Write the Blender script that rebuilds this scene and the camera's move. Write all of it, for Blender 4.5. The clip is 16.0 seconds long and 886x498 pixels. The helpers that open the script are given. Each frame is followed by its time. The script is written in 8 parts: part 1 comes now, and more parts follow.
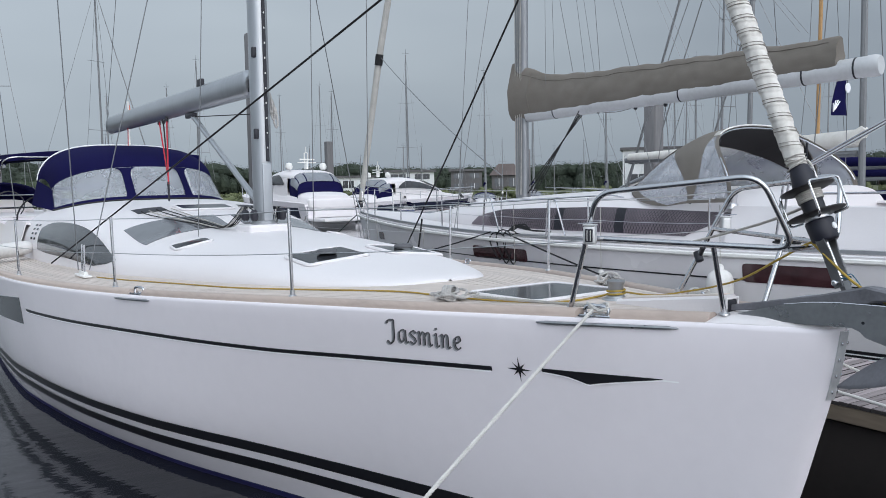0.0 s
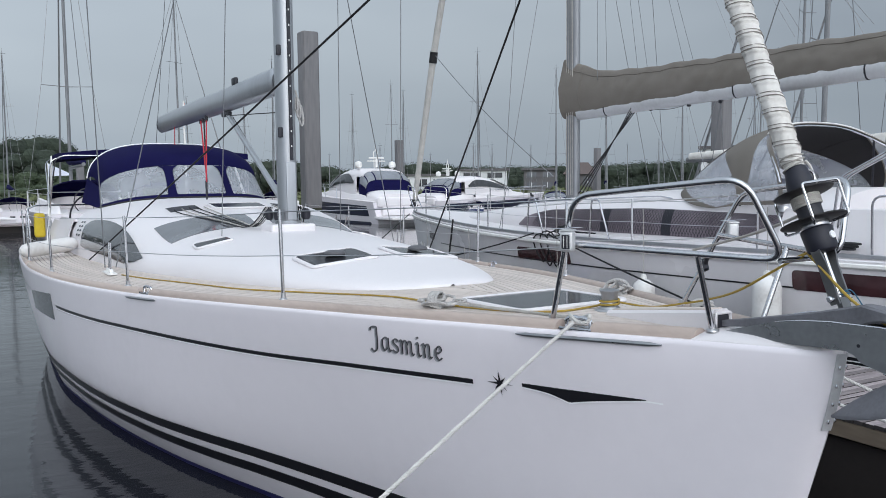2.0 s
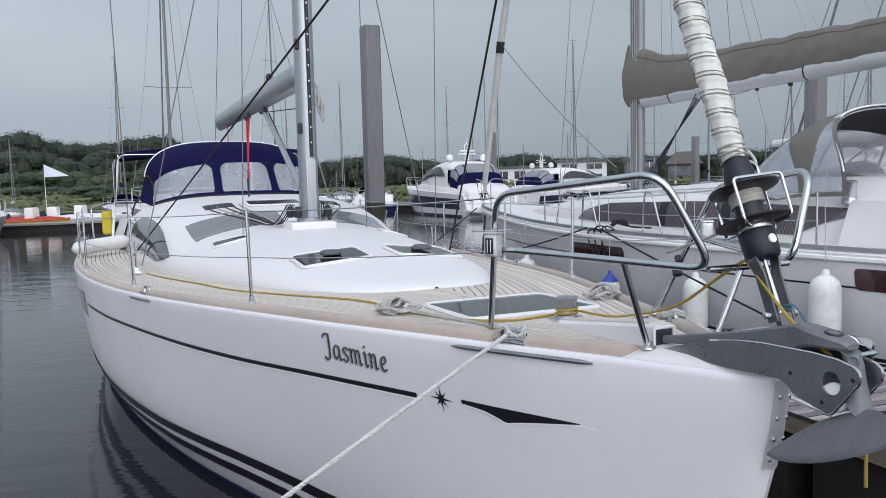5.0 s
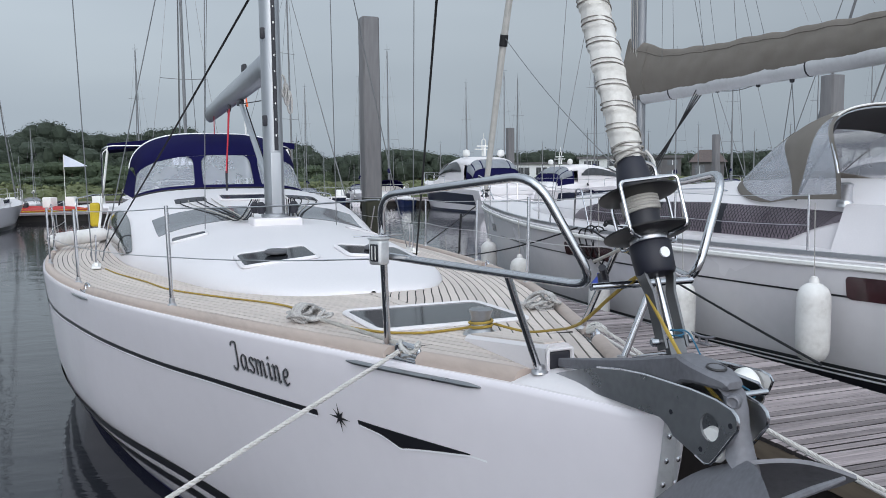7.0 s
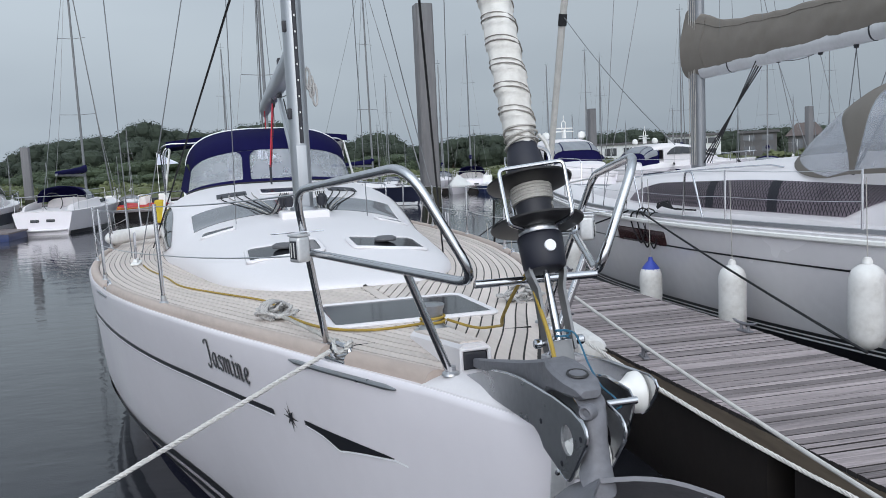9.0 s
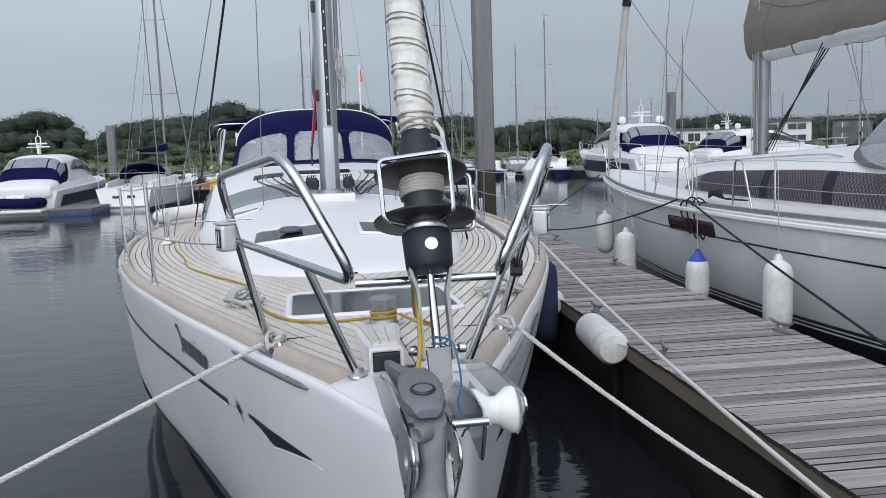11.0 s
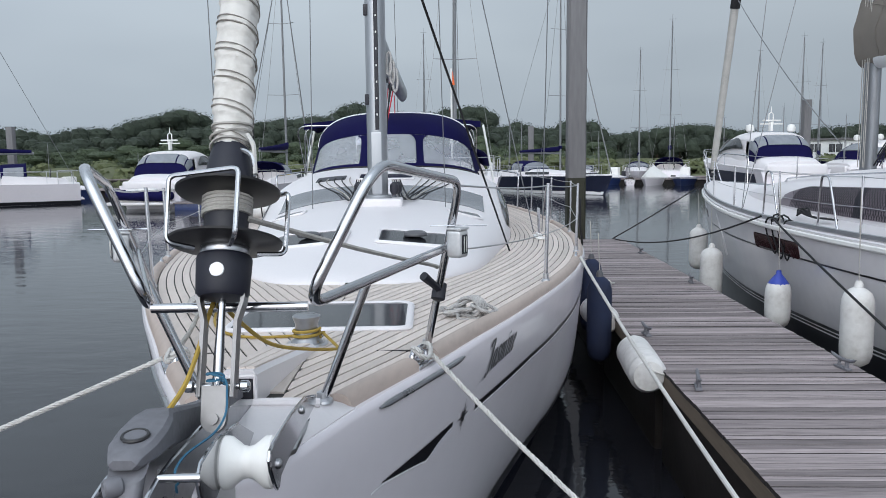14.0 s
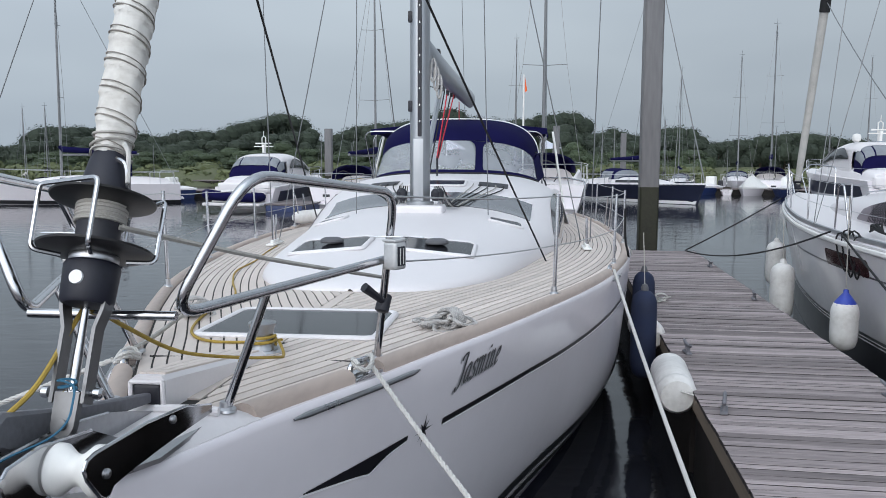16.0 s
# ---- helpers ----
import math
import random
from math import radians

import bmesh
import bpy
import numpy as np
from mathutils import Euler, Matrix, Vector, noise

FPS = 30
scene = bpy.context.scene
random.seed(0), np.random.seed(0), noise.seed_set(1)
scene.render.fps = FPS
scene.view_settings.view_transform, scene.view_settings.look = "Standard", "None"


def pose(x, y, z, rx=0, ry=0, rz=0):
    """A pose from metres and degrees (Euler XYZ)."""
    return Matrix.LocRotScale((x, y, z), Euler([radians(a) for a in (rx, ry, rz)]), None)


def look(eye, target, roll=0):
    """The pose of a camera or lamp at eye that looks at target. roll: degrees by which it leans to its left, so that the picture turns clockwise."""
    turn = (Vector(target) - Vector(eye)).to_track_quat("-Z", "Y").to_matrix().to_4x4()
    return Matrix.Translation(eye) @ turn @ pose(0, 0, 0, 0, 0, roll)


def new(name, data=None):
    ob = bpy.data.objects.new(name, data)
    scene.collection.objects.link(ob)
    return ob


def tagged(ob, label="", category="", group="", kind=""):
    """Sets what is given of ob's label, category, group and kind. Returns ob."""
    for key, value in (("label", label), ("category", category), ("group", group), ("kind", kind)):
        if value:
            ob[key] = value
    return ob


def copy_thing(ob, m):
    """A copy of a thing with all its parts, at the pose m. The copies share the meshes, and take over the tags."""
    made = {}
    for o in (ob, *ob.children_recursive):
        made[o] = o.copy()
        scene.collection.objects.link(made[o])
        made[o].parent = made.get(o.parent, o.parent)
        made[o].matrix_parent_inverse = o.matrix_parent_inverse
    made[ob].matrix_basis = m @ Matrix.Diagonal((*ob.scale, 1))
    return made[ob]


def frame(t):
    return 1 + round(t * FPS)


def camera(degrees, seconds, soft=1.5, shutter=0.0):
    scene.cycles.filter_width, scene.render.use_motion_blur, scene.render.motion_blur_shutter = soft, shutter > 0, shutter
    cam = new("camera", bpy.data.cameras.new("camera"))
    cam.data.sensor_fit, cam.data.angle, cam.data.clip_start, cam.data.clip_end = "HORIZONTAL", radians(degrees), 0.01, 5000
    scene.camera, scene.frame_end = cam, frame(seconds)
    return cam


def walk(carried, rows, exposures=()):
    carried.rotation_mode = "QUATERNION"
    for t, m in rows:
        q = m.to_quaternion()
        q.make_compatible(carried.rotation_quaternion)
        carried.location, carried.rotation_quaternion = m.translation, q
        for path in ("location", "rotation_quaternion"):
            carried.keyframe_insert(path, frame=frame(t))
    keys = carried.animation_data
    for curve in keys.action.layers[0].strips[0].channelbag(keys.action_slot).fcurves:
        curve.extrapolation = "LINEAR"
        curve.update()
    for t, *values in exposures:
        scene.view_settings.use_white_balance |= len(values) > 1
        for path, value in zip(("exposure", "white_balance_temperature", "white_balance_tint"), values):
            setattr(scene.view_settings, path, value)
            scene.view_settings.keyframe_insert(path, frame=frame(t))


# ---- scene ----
cam = camera(57.3, 16.0, soft=0.9)
METRES, EYE, TILT, LEAN, TURN = 5.0, 2.17, 0.0, 0.0, -35.9
START = (-3.72, -2.01)  # the first eye, seen from the yacht's forestay
ROWS = [
    (0.0, 0.0, 0.0, 0.0, -0.07, -4.54, 0.87),
    (0.5, 0.035, 0.0094, -0.0003, 3.48, -4.74, 0.88),
    (1.0, 0.0687, 0.0138, 0.0009, 4.56, -4.92, 0.66),
    (1.5, 0.0883, 0.03, 0.0002, 5.42, -5.08, 0.92),
    (2.0, 0.1077, 0.0584, 0.0014, 5.32, -4.57, 0.61),
    (2.5, 0.1269, 0.0806, 0.0019, 5.16, -4.22, 0.8),
    (3.0, 0.1631, 0.095, 0.0025, 7.81, -4.4, 0.4),
    (3.5, 0.1977, 0.1036, 0.0036, 10.14, -4.68, 0.6),
    (4.0, 0.218, 0.1185, 0.0039, 10.77, -4.63, 1.17),
    (6.5, 0.3453, 0.2245, 0.0043, 14.95, -5.5, 1.05),
    (7.0, 0.3598, 0.2533, 0.0052, 14.38, -5.31, 0.62),
    (7.5, 0.3796, 0.2741, 0.0047, 14.0, -5.31, 0.61),
    (8.0, 0.4191, 0.2905, 0.0052, 17.3, -5.52, 1.06),
    (8.5, 0.4485, 0.3043, 0.0052, 19.34, -5.8, 1.94),
    (11.0, 0.5553, 0.3981, 0.0046, 26.28, -7.15, 1.9),
    (11.5, 0.5654, 0.4217, 0.004, 27.31, -6.79, 1.01),
    (12.0, 0.5782, 0.4393, 0.0041, 28.37, -6.96, 2.19),
    (12.5, 0.616, 0.4519, 0.0057, 31.7, -7.19, 0.56),
    (13.0, 0.6461, 0.4636, 0.0082, 33.67, -7.63, 1.61),
    (13.5, 0.6581, 0.4891, 0.0061, 35.01, -7.57, 0.15),
    (14.0, 0.6656, 0.5194, 0.0083, 35.18, -6.73, 0.58),
    (14.5, 0.6805, 0.5411, 0.008, 36.84, -6.32, 1.09),
    (15.0, 0.7127, 0.5606, 0.0095, 39.59, -7.22, 0.55),
    (15.5, 0.7379, 0.5756, 0.0117, 41.1, -7.29, 1.31),
    (16.0, 0.7438, 0.5971, 0.0114, 41.97, -6.33, -0.2),
]
walk(cam, [(t, pose(START[0], START[1], EYE, TILT, LEAN, TURN) @ pose(METRES * x, METRES * y, METRES * z, 90 + pitch, roll, yaw)) for t, x, y, z, yaw, pitch, roll in ROWS])

# ---- sky and light ----
SUN_UP, SUN_TURN, ZENITH = 28.0, 194.0, 1.75
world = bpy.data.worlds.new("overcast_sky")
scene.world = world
world.use_nodes = True
wt = world.node_tree
wt.nodes.clear()
w_out = wt.nodes.new("ShaderNodeOutputWorld")
w_bg = wt.nodes.new("ShaderNodeBackground")
w_sky = wt.nodes.new("ShaderNodeTexSky")
w_sky.sky_type = "NISHITA"
w_sky.sun_disc = False
w_sky.sun_elevation, w_sky.sun_rotation = radians(SUN_UP), radians(SUN_TURN)
w_sky.air_density, w_sky.dust_density, w_sky.ozone_density = 1.0, 6.0, 1.5
w_hsv = wt.nodes.new("ShaderNodeHueSaturation")
w_hsv.inputs["Saturation"].default_value = 0.25
w_scale = wt.nodes.new("ShaderNodeMix")
w_scale.data_type, w_scale.blend_type = "RGBA", "MULTIPLY"
w_scale.inputs["Factor"].default_value = 1.0
w_scale.inputs["B"].default_value = (0.07, 0.07, 0.07, 1)
w_mix = wt.nodes.new("ShaderNodeMix")
w_mix.data_type = "RGBA"
w_mix.inputs["Factor"].default_value = 0.82
w_noise = wt.nodes.new("ShaderNodeTexNoise")
w_noise.inputs["Scale"].default_value = 1.6
w_noise.inputs["Detail"].default_value = 3.0
w_tc = wt.nodes.new("ShaderNodeTexCoord")
w_map = wt.nodes.new("ShaderNodeMapping")
w_map.inputs["Scale"].default_value = (1, 1, 3.5)
w_ramp = wt.nodes.new("ShaderNodeValToRGB")
w_ramp.color_ramp.elements[0].position, w_ramp.color_ramp.elements[1].position = 0.3, 0.72
w_ramp.color_ramp.elements[0].color = (0.330, 0.391, 0.462, 1)
w_ramp.color_ramp.elements[1].color = (0.452, 0.524, 0.592, 1)
wt.links.new(w_tc.outputs["Generated"], w_map.inputs["Vector"])
wt.links.new(w_map.outputs["Vector"], w_noise.inputs["Vector"])
wt.links.new(w_noise.outputs["Fac"], w_ramp.inputs["Fac"])
wt.links.new(w_sky.outputs["Color"], w_hsv.inputs["Color"])
wt.links.new(w_hsv.outputs["Color"], w_scale.inputs["A"])
wt.links.new(w_scale.outputs["Result"], w_mix.inputs["A"])
wt.links.new(w_ramp.outputs["Color"], w_mix.inputs["B"])
# an overcast sky grows brighter towards the zenith
w_sep = wt.nodes.new("ShaderNodeSeparateXYZ")
w_up = wt.nodes.new("ShaderNodeMapRange")
w_up.inputs["From Min"].default_value, w_up.inputs["From Max"].default_value = 0.12, 1.0
w_up.inputs["To Min"].default_value, w_up.inputs["To Max"].default_value = 1.0, ZENITH
wt.links.new(w_tc.outputs["Generated"], w_sep.inputs["Vector"])
wt.links.new(w_sep.outputs["Z"], w_up.inputs["Value"])
# and is a little brighter over the open water to the west
w_side = wt.nodes.new("ShaderNodeMapRange")
w_side.inputs["From Min"].default_value, w_side.inputs["From Max"].default_value = -0.5, 0.95
w_side.inputs["To Min"].default_value, w_side.inputs["To Max"].default_value = 1.3, 0.9
w_both = wt.nodes.new("ShaderNodeMath")
w_both.operation = "MULTIPLY"
wt.links.new(w_sep.outputs["X"], w_side.inputs["Value"])
wt.links.new(w_side.outputs["Result"], w_both.inputs[0])
wt.links.new(w_up.outputs["Result"], w_both.inputs[1])
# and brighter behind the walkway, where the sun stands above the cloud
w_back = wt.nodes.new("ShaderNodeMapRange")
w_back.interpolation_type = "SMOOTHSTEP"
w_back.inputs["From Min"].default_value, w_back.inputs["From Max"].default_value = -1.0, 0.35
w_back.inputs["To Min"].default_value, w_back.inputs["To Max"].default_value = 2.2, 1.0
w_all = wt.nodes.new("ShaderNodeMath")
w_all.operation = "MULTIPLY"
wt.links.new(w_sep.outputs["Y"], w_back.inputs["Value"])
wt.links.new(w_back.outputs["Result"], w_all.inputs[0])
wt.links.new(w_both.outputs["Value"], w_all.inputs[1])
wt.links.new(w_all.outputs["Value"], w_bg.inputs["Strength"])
wt.links.new(w_mix.outputs["Result"], w_bg.inputs["Color"])
wt.links.new(w_bg.outputs["Background"], w_out.inputs["Surface"])

sun = new("sun", bpy.data.lights.new("sun", "SUN"))
sun.data.energy, sun.data.angle, sun.data.color = 0.64, radians(100), (1.0, 0.955, 0.975)
sun_dir = Vector((math.sin(radians(SUN_TURN)) * math.cos(radians(SUN_UP)), math.cos(radians(SUN_TURN)) * math.cos(radians(SUN_UP)), math.sin(radians(SUN_UP))))
sun.matrix_world = look(sun_dir * 60, (0, 0, 0))


# ---- materials ----
def material(name, base, rough=0.5, metal=0.0, vary=0.15, grain=40.0, stain=1.5, bump=0.0, stretch=(1, 1, 1), pieces=0.0, tone=None, coat=0.0, trans=0.0, alpha=1.0, ior=1.5, islands=False):
    """A surface with variation at two scales: fine grain and broad stains. pieces: how far single pieces differ. tone: the stains' colour."""
    m = bpy.data.materials.new(name)
    m.use_nodes = True
    nt = m.node_tree
    p = nt.nodes["Principled BSDF"]
    p.inputs["Roughness"].default_value, p.inputs["Metallic"].default_value = rough, metal
    p.inputs["Coat Weight"].default_value, p.inputs["Transmission Weight"].default_value = coat, trans
    p.inputs["Alpha"].default_value, p.inputs["IOR"].default_value = alpha, ior
    tc = nt.nodes.new("ShaderNodeTexCoord")
    mp = nt.nodes.new("ShaderNodeMapping")
    mp.inputs["Scale"].default_value = stretch
    nt.links.new(tc.outputs["Object"], mp.inputs["Vector"])
    where = mp.outputs["Vector"]
    if pieces:
        info = nt.nodes.new("ShaderNodeNewGeometry" if islands else "ShaderNodeObjectInfo")
        chance = info.outputs["Random Per Island" if islands else "Random"]
        shift = nt.nodes.new("ShaderNodeVectorMath")
        shift.operation = "ADD"
        times = nt.nodes.new("ShaderNodeMath")
        times.operation = "MULTIPLY"
        times.inputs[1].default_value = 37.0
        nt.links.new(chance, times.inputs[0])
        nt.links.new(times.outputs[0], shift.inputs[0])
        nt.links.new(where, shift.inputs[1])
        where = shift.outputs[0]
        nt.links.new(mp.outputs["Vector"], shift.inputs[1])
    fine = nt.nodes.new("ShaderNodeTexNoise")
    fine.inputs["Scale"].default_value, fine.inputs["Detail"].default_value = grain, 5.0
    broad = nt.nodes.new("ShaderNodeTexNoise")
    broad.inputs["Scale"].default_value, broad.inputs["Detail"].default_value = stain, 4.0
    nt.links.new(where, fine.inputs["Vector"])
    nt.links.new(where, broad.inputs["Vector"])
    dark = tone or tuple(c * (1 - 1.6 * vary) for c in base)
    light = tuple(min(1, c * (1 + 0.7 * vary)) for c in base)
    r1 = nt.nodes.new("ShaderNodeValToRGB")
    r1.color_ramp.elements[0].position, r1.color_ramp.elements[1].position = 0.32, 0.68
    r1.color_ramp.elements[0].color, r1.color_ramp.elements[1].color = (*dark, 1), (*base, 1)
    nt.links.new(broad.outputs["Fac"], r1.inputs["Fac"])
    r2 = nt.nodes.new("ShaderNodeMix")
    r2.data_type = "RGBA"
    r2.inputs["B"].default_value = (*light, 1)
    g = nt.nodes.new("ShaderNodeMath")
    g.operation, g.use_clamp = "MULTIPLY_ADD", True
    g.inputs[1].default_value, g.inputs[2].default_value = 2.2, -0.6
    nt.links.new(fine.outputs["Fac"], g.inputs[0])
    half = nt.nodes.new("ShaderNodeMath")
    half.operation = "MULTIPLY"
    half.inputs[1].default_value = 0.6
    nt.links.new(g.outputs[0], half.inputs[0])
    nt.links.new(half.outputs[0], r2.inputs["Factor"])
    nt.links.new(r1.outputs["Color"], r2.inputs["A"])
    colour = r2.outputs["Result"]
    if pieces:
        hs = nt.nodes.new("ShaderNodeHueSaturation")
        rng = nt.nodes.new("ShaderNodeMapRange")
        rng.inputs["To Min"].default_value, rng.inputs["To Max"].default_value = 1 - pieces, 1 + pieces
        nt.links.new(chance, rng.inputs["Value"])
        nt.links.new(rng.outputs["Result"], hs.inputs["Value"])
        nt.links.new(colour, hs.inputs["Color"])
        colour = hs.outputs["Color"]
    nt.links.new(colour, p.inputs["Base Color"])
    rr = nt.nodes.new("ShaderNodeMapRange")
    rr.inputs["To Min"].default_value, rr.inputs["To Max"].default_value = rough * 0.8, min(1, rough * 1.25)
    nt.links.new(broad.outputs["Fac"], rr.inputs["Value"])
    nt.links.new(rr.outputs["Result"], p.inputs["Roughness"])
    if bump:
        b = nt.nodes.new("ShaderNodeBump")
        b.inputs["Strength"].default_value, b.inputs["Distance"].default_value = 1.0, bump
        nt.links.new(fine.outputs["Fac"], b.inputs["Height"])
        nt.links.new(b.outputs["Normal"], p.inputs["Normal"])
    return m


GEL = material("white_gelcoat", (0.80, 0.76, 0.80), 0.22, vary=0.03, grain=9, stain=0.8, coat=0.3)
GEL_DECK = material("deck_gelcoat", (0.72, 0.69, 0.705), 0.42, vary=0.03, grain=60, stain=1.2, bump=0.0003)
GEL_GREY = material("pale_grey_gelcoat", (0.67, 0.65, 0.67), 0.25, vary=0.05, grain=8, stain=0.7, coat=0.3)
NAVY_PAINT = material("navy_paint", (0.012, 0.014, 0.045), 0.25, vary=0.2, grain=20, stain=1)
ANTIFOUL = material("blue_antifouling", (0.02, 0.02, 0.12), 0.6, vary=0.3, grain=25, stain=2.5)
BLACK_VINYL = material("black_vinyl", (0.012, 0.012, 0.016), 0.3, vary=0.2, grain=30)
NAME_CORE = material("pewter_vinyl", (0.17, 0.17, 0.185), 0.4, vary=0.15, grain=30)
LINK_STEEL = material("dull_stainless_link", (0.20, 0.20, 0.205), 0.36, 0.85, vary=0.15, grain=40, stain=7)
HATCH_TINT = material("smoked_hatch_acrylic", (0.028, 0.029, 0.034), 0.10, vary=0.3, grain=5, stain=2.2, ior=1.22)
SHADOW_VINYL = material("shadow_vinyl", (0.42, 0.42, 0.45), 0.4, vary=0.1, grain=30)
WHITE_VINYL = material("white_vinyl", (0.85, 0.85, 0.87), 0.3, vary=0.03, grain=30)
TEAK = material("teak_plank", (0.62, 0.545, 0.50), 0.7, vary=0.12, grain=55, stain=2.2, stretch=(1, 0.12, 1), pieces=0.10, bump=0.0006)
TEAK_RAIL = material("teak_rail", (0.47, 0.385, 0.34), 0.55, vary=0.14, grain=38, stain=3, stretch=(1, 0.15, 1), pieces=0.05)
CAULK = material("black_caulking", (0.03, 0.028, 0.027), 0.8, vary=0.2, grain=60)
DOCK = material("weathered_dock_plank", (0.252, 0.216, 0.218), 0.85, vary=0.95, grain=75, stain=15.0, stretch=(0.06, 1, 1), pieces=0.42, bump=0.005, tone=(0.115, 0.098, 0.102))
DOCK_EDGE = material("darkened_plank_edge", (0.035, 0.03, 0.03), 0.8, vary=0.3, grain=30, stain=3)
DOCK_BEAM = material("wet_brown_timber", (0.17, 0.135, 0.10), 0.75, vary=0.35, grain=26, stain=1.4, stretch=(1, 0.15, 1), bump=0.003)
DOCK_FLOAT = material("dark_float", (0.014, 0.010, 0.009), 0.7, vary=0.35, grain=14, stain=1.3, bump=0.002)
STEEL = material("polished_stainless", (0.58, 0.58, 0.60), 0.14, 1.0, vary=0.08, grain=30, stain=6)
STEEL_DULL = material("brushed_stainless", (0.55, 0.55, 0.57), 0.3, 1.0, vary=0.12, grain=50, stain=6)
CHEEK_STEEL = material("polished_stainless_plate", (0.46, 0.46, 0.47), 0.10, 1.0, vary=0.12, grain=40, stain=7)
CHEEK_PALE = material("satin_stainless_plate", (0.36, 0.365, 0.38), 0.28, 0.9, vary=0.15, grain=40, stain=7)
STEM_STEEL = material("satin_stainless", (0.7, 0.7, 0.71), 0.45, 0.6, vary=0.12, grain=50, stain=6)
GALV = material("galvanised_iron", (0.185, 0.185, 0.205), 0.6, 0.3, vary=0.2, grain=60, stain=7, bump=0.0004)
ALU = material("anodised_mast", (0.42, 0.435, 0.46), 0.34, 0.75, vary=0.1, grain=22, stain=2.2, stretch=(1, 1, 0.15))
ALU_WORN = material("worn_silver_spar", (0.29, 0.30, 0.32), 0.45, 0.6, vary=0.3, grain=16, stain=2.5, stretch=(1, 1, 0.08))
ALU_DARK = material("weathered_spar", (0.20, 0.205, 0.215), 0.5, 0.25, vary=0.12, grain=20, stain=2)
WIRE = material("rigging_wire", (0.22, 0.225, 0.235), 0.4, 0.6, vary=0.1, grain=90)
BLACK_PLASTIC = material("black_plastic", (0.016, 0.016, 0.024), 0.5, vary=0.25, grain=60, stain=8)
DRUM_NAVY = material("blue_black_plastic", (0.009, 0.0095, 0.020), 0.5, vary=0.25, grain=60, stain=8)
BLACK_DISC = material("scuffed_black_plastic", (0.022, 0.021, 0.023), 0.4, vary=0.35, grain=60, stain=9)
RUBBER = material("grey_rubber", (0.10, 0.10, 0.11), 0.6, vary=0.2, grain=60)
WHITE_PLASTIC = material("white_plastic", (0.8, 0.79, 0.77), 0.4, vary=0.06, grain=40, stain=5)
FENDER = material("white_fender_vinyl", (0.70, 0.69, 0.68), 0.42, vary=0.12, grain=24, stain=4, tone=(0.5, 0.48, 0.46))
FENDER_NAVY = material("navy_fender_cover", (0.012, 0.02, 0.055), 0.8, vary=0.25, grain=160, stain=5, bump=0.001)
BLUE_CAP = material("blue_fender_cap", (0.03, 0.06, 0.38), 0.45, vary=0.15, grain=30)
NAVY_CANVAS = material("navy_canvas", (0.0090, 0.0085, 0.052), 0.95, vary=0.2, grain=150, stain=2.4, bump=0.0008, ior=1.15)
BEIGE_CANVAS = material("beige_canvas", (0.172, 0.154, 0.136), 0.92, vary=0.16, grain=120, stain=2.6, bump=0.001, tone=(0.135, 0.12, 0.102))
BLACK_CANVAS = material("black_canvas", (0.02, 0.018, 0.02), 0.9, vary=0.2, grain=120)
SAILCLOTH = material("white_sailcloth", (0.68, 0.66, 0.63), 0.75, vary=0.1, grain=60, stain=7, tone=(0.56, 0.53, 0.49), bump=0.0008)
SAIL_EDGE = material("grey_sail_edge", (0.30, 0.275, 0.25), 0.8, vary=0.25, grain=40, stain=8)
ROPE = material("white_rope", (0.55, 0.535, 0.515), 0.85, vary=0.14, grain=200, stain=14, bump=0.001)
ROPE_OLD = material("weathered_rope", (0.46, 0.445, 0.435), 0.9, vary=0.3, grain=160, stain=20, bump=0.001)
SAIL_GREY = material("weathered_sailcloth", (0.47, 0.455, 0.43), 0.8, vary=0.15, grain=40, stain=5)
PALE_SPAR = material("pale_painted_spar", (0.56, 0.565, 0.58), 0.4, 0.2, vary=0.1, grain=20, stain=2)
ROPE_GREY = material("grey_rope", (0.42, 0.40, 0.37), 0.9, vary=0.22, grain=200, stain=14, bump=0.001)
ROPE_YELLOW = material("yellow_rope", (0.37, 0.25, 0.045), 0.75, vary=0.18, grain=200, stain=16)
ROPE_BLUE = material("blue_cord", (0.03, 0.13, 0.22), 0.75, vary=0.2, grain=200)
ROPE_BLACK = material("black_rope", (0.012, 0.012, 0.014), 0.8, vary=0.2, grain=200)
ROPE_RED = material("red_rope", (0.5, 0.03, 0.05), 0.8, vary=0.2, grain=150)
ORANGE = material("orange_cloth", (0.85, 0.16, 0.05), 0.8, vary=0.1, grain=40)
YELLOW = material("yellow_cover", (0.65, 0.48, 0.03), 0.7, vary=0.15, grain=30)
RED = material("red_cover", (0.42, 0.03, 0.03), 0.7, vary=0.15, grain=30)
BLUE_HULL = material("blue_hull_paint", (0.018, 0.035, 0.12), 0.35, vary=0.2, grain=12)
DARK_HULL = material("dark_hull_paint", (0.02, 0.024, 0.05), 0.3, vary=0.2, grain=12)
FLAG = material("white_flag_cloth", (0.72, 0.75, 0.85), 0.85, vary=0.06, grain=40)
TINT = material("tinted_acrylic", (0.045, 0.047, 0.053), 0.09, vary=0.3, grain=5, stain=2.2, coat=0.3)
TINT_GREY = material("grey_windscreen_acrylic", (0.13, 0.135, 0.15), 0.12, vary=0.15, grain=5, stain=1.5, coat=0.3)
MESH_TINT = material("mesh_blind", (0.20, 0.165, 0.19), 0.3, vary=0.3, grain=160, stain=3)
PORT_RED = material("dark_red_window", (0.05, 0.02, 0.024), 0.12, vary=0.3, grain=6, stain=3, coat=0.3)
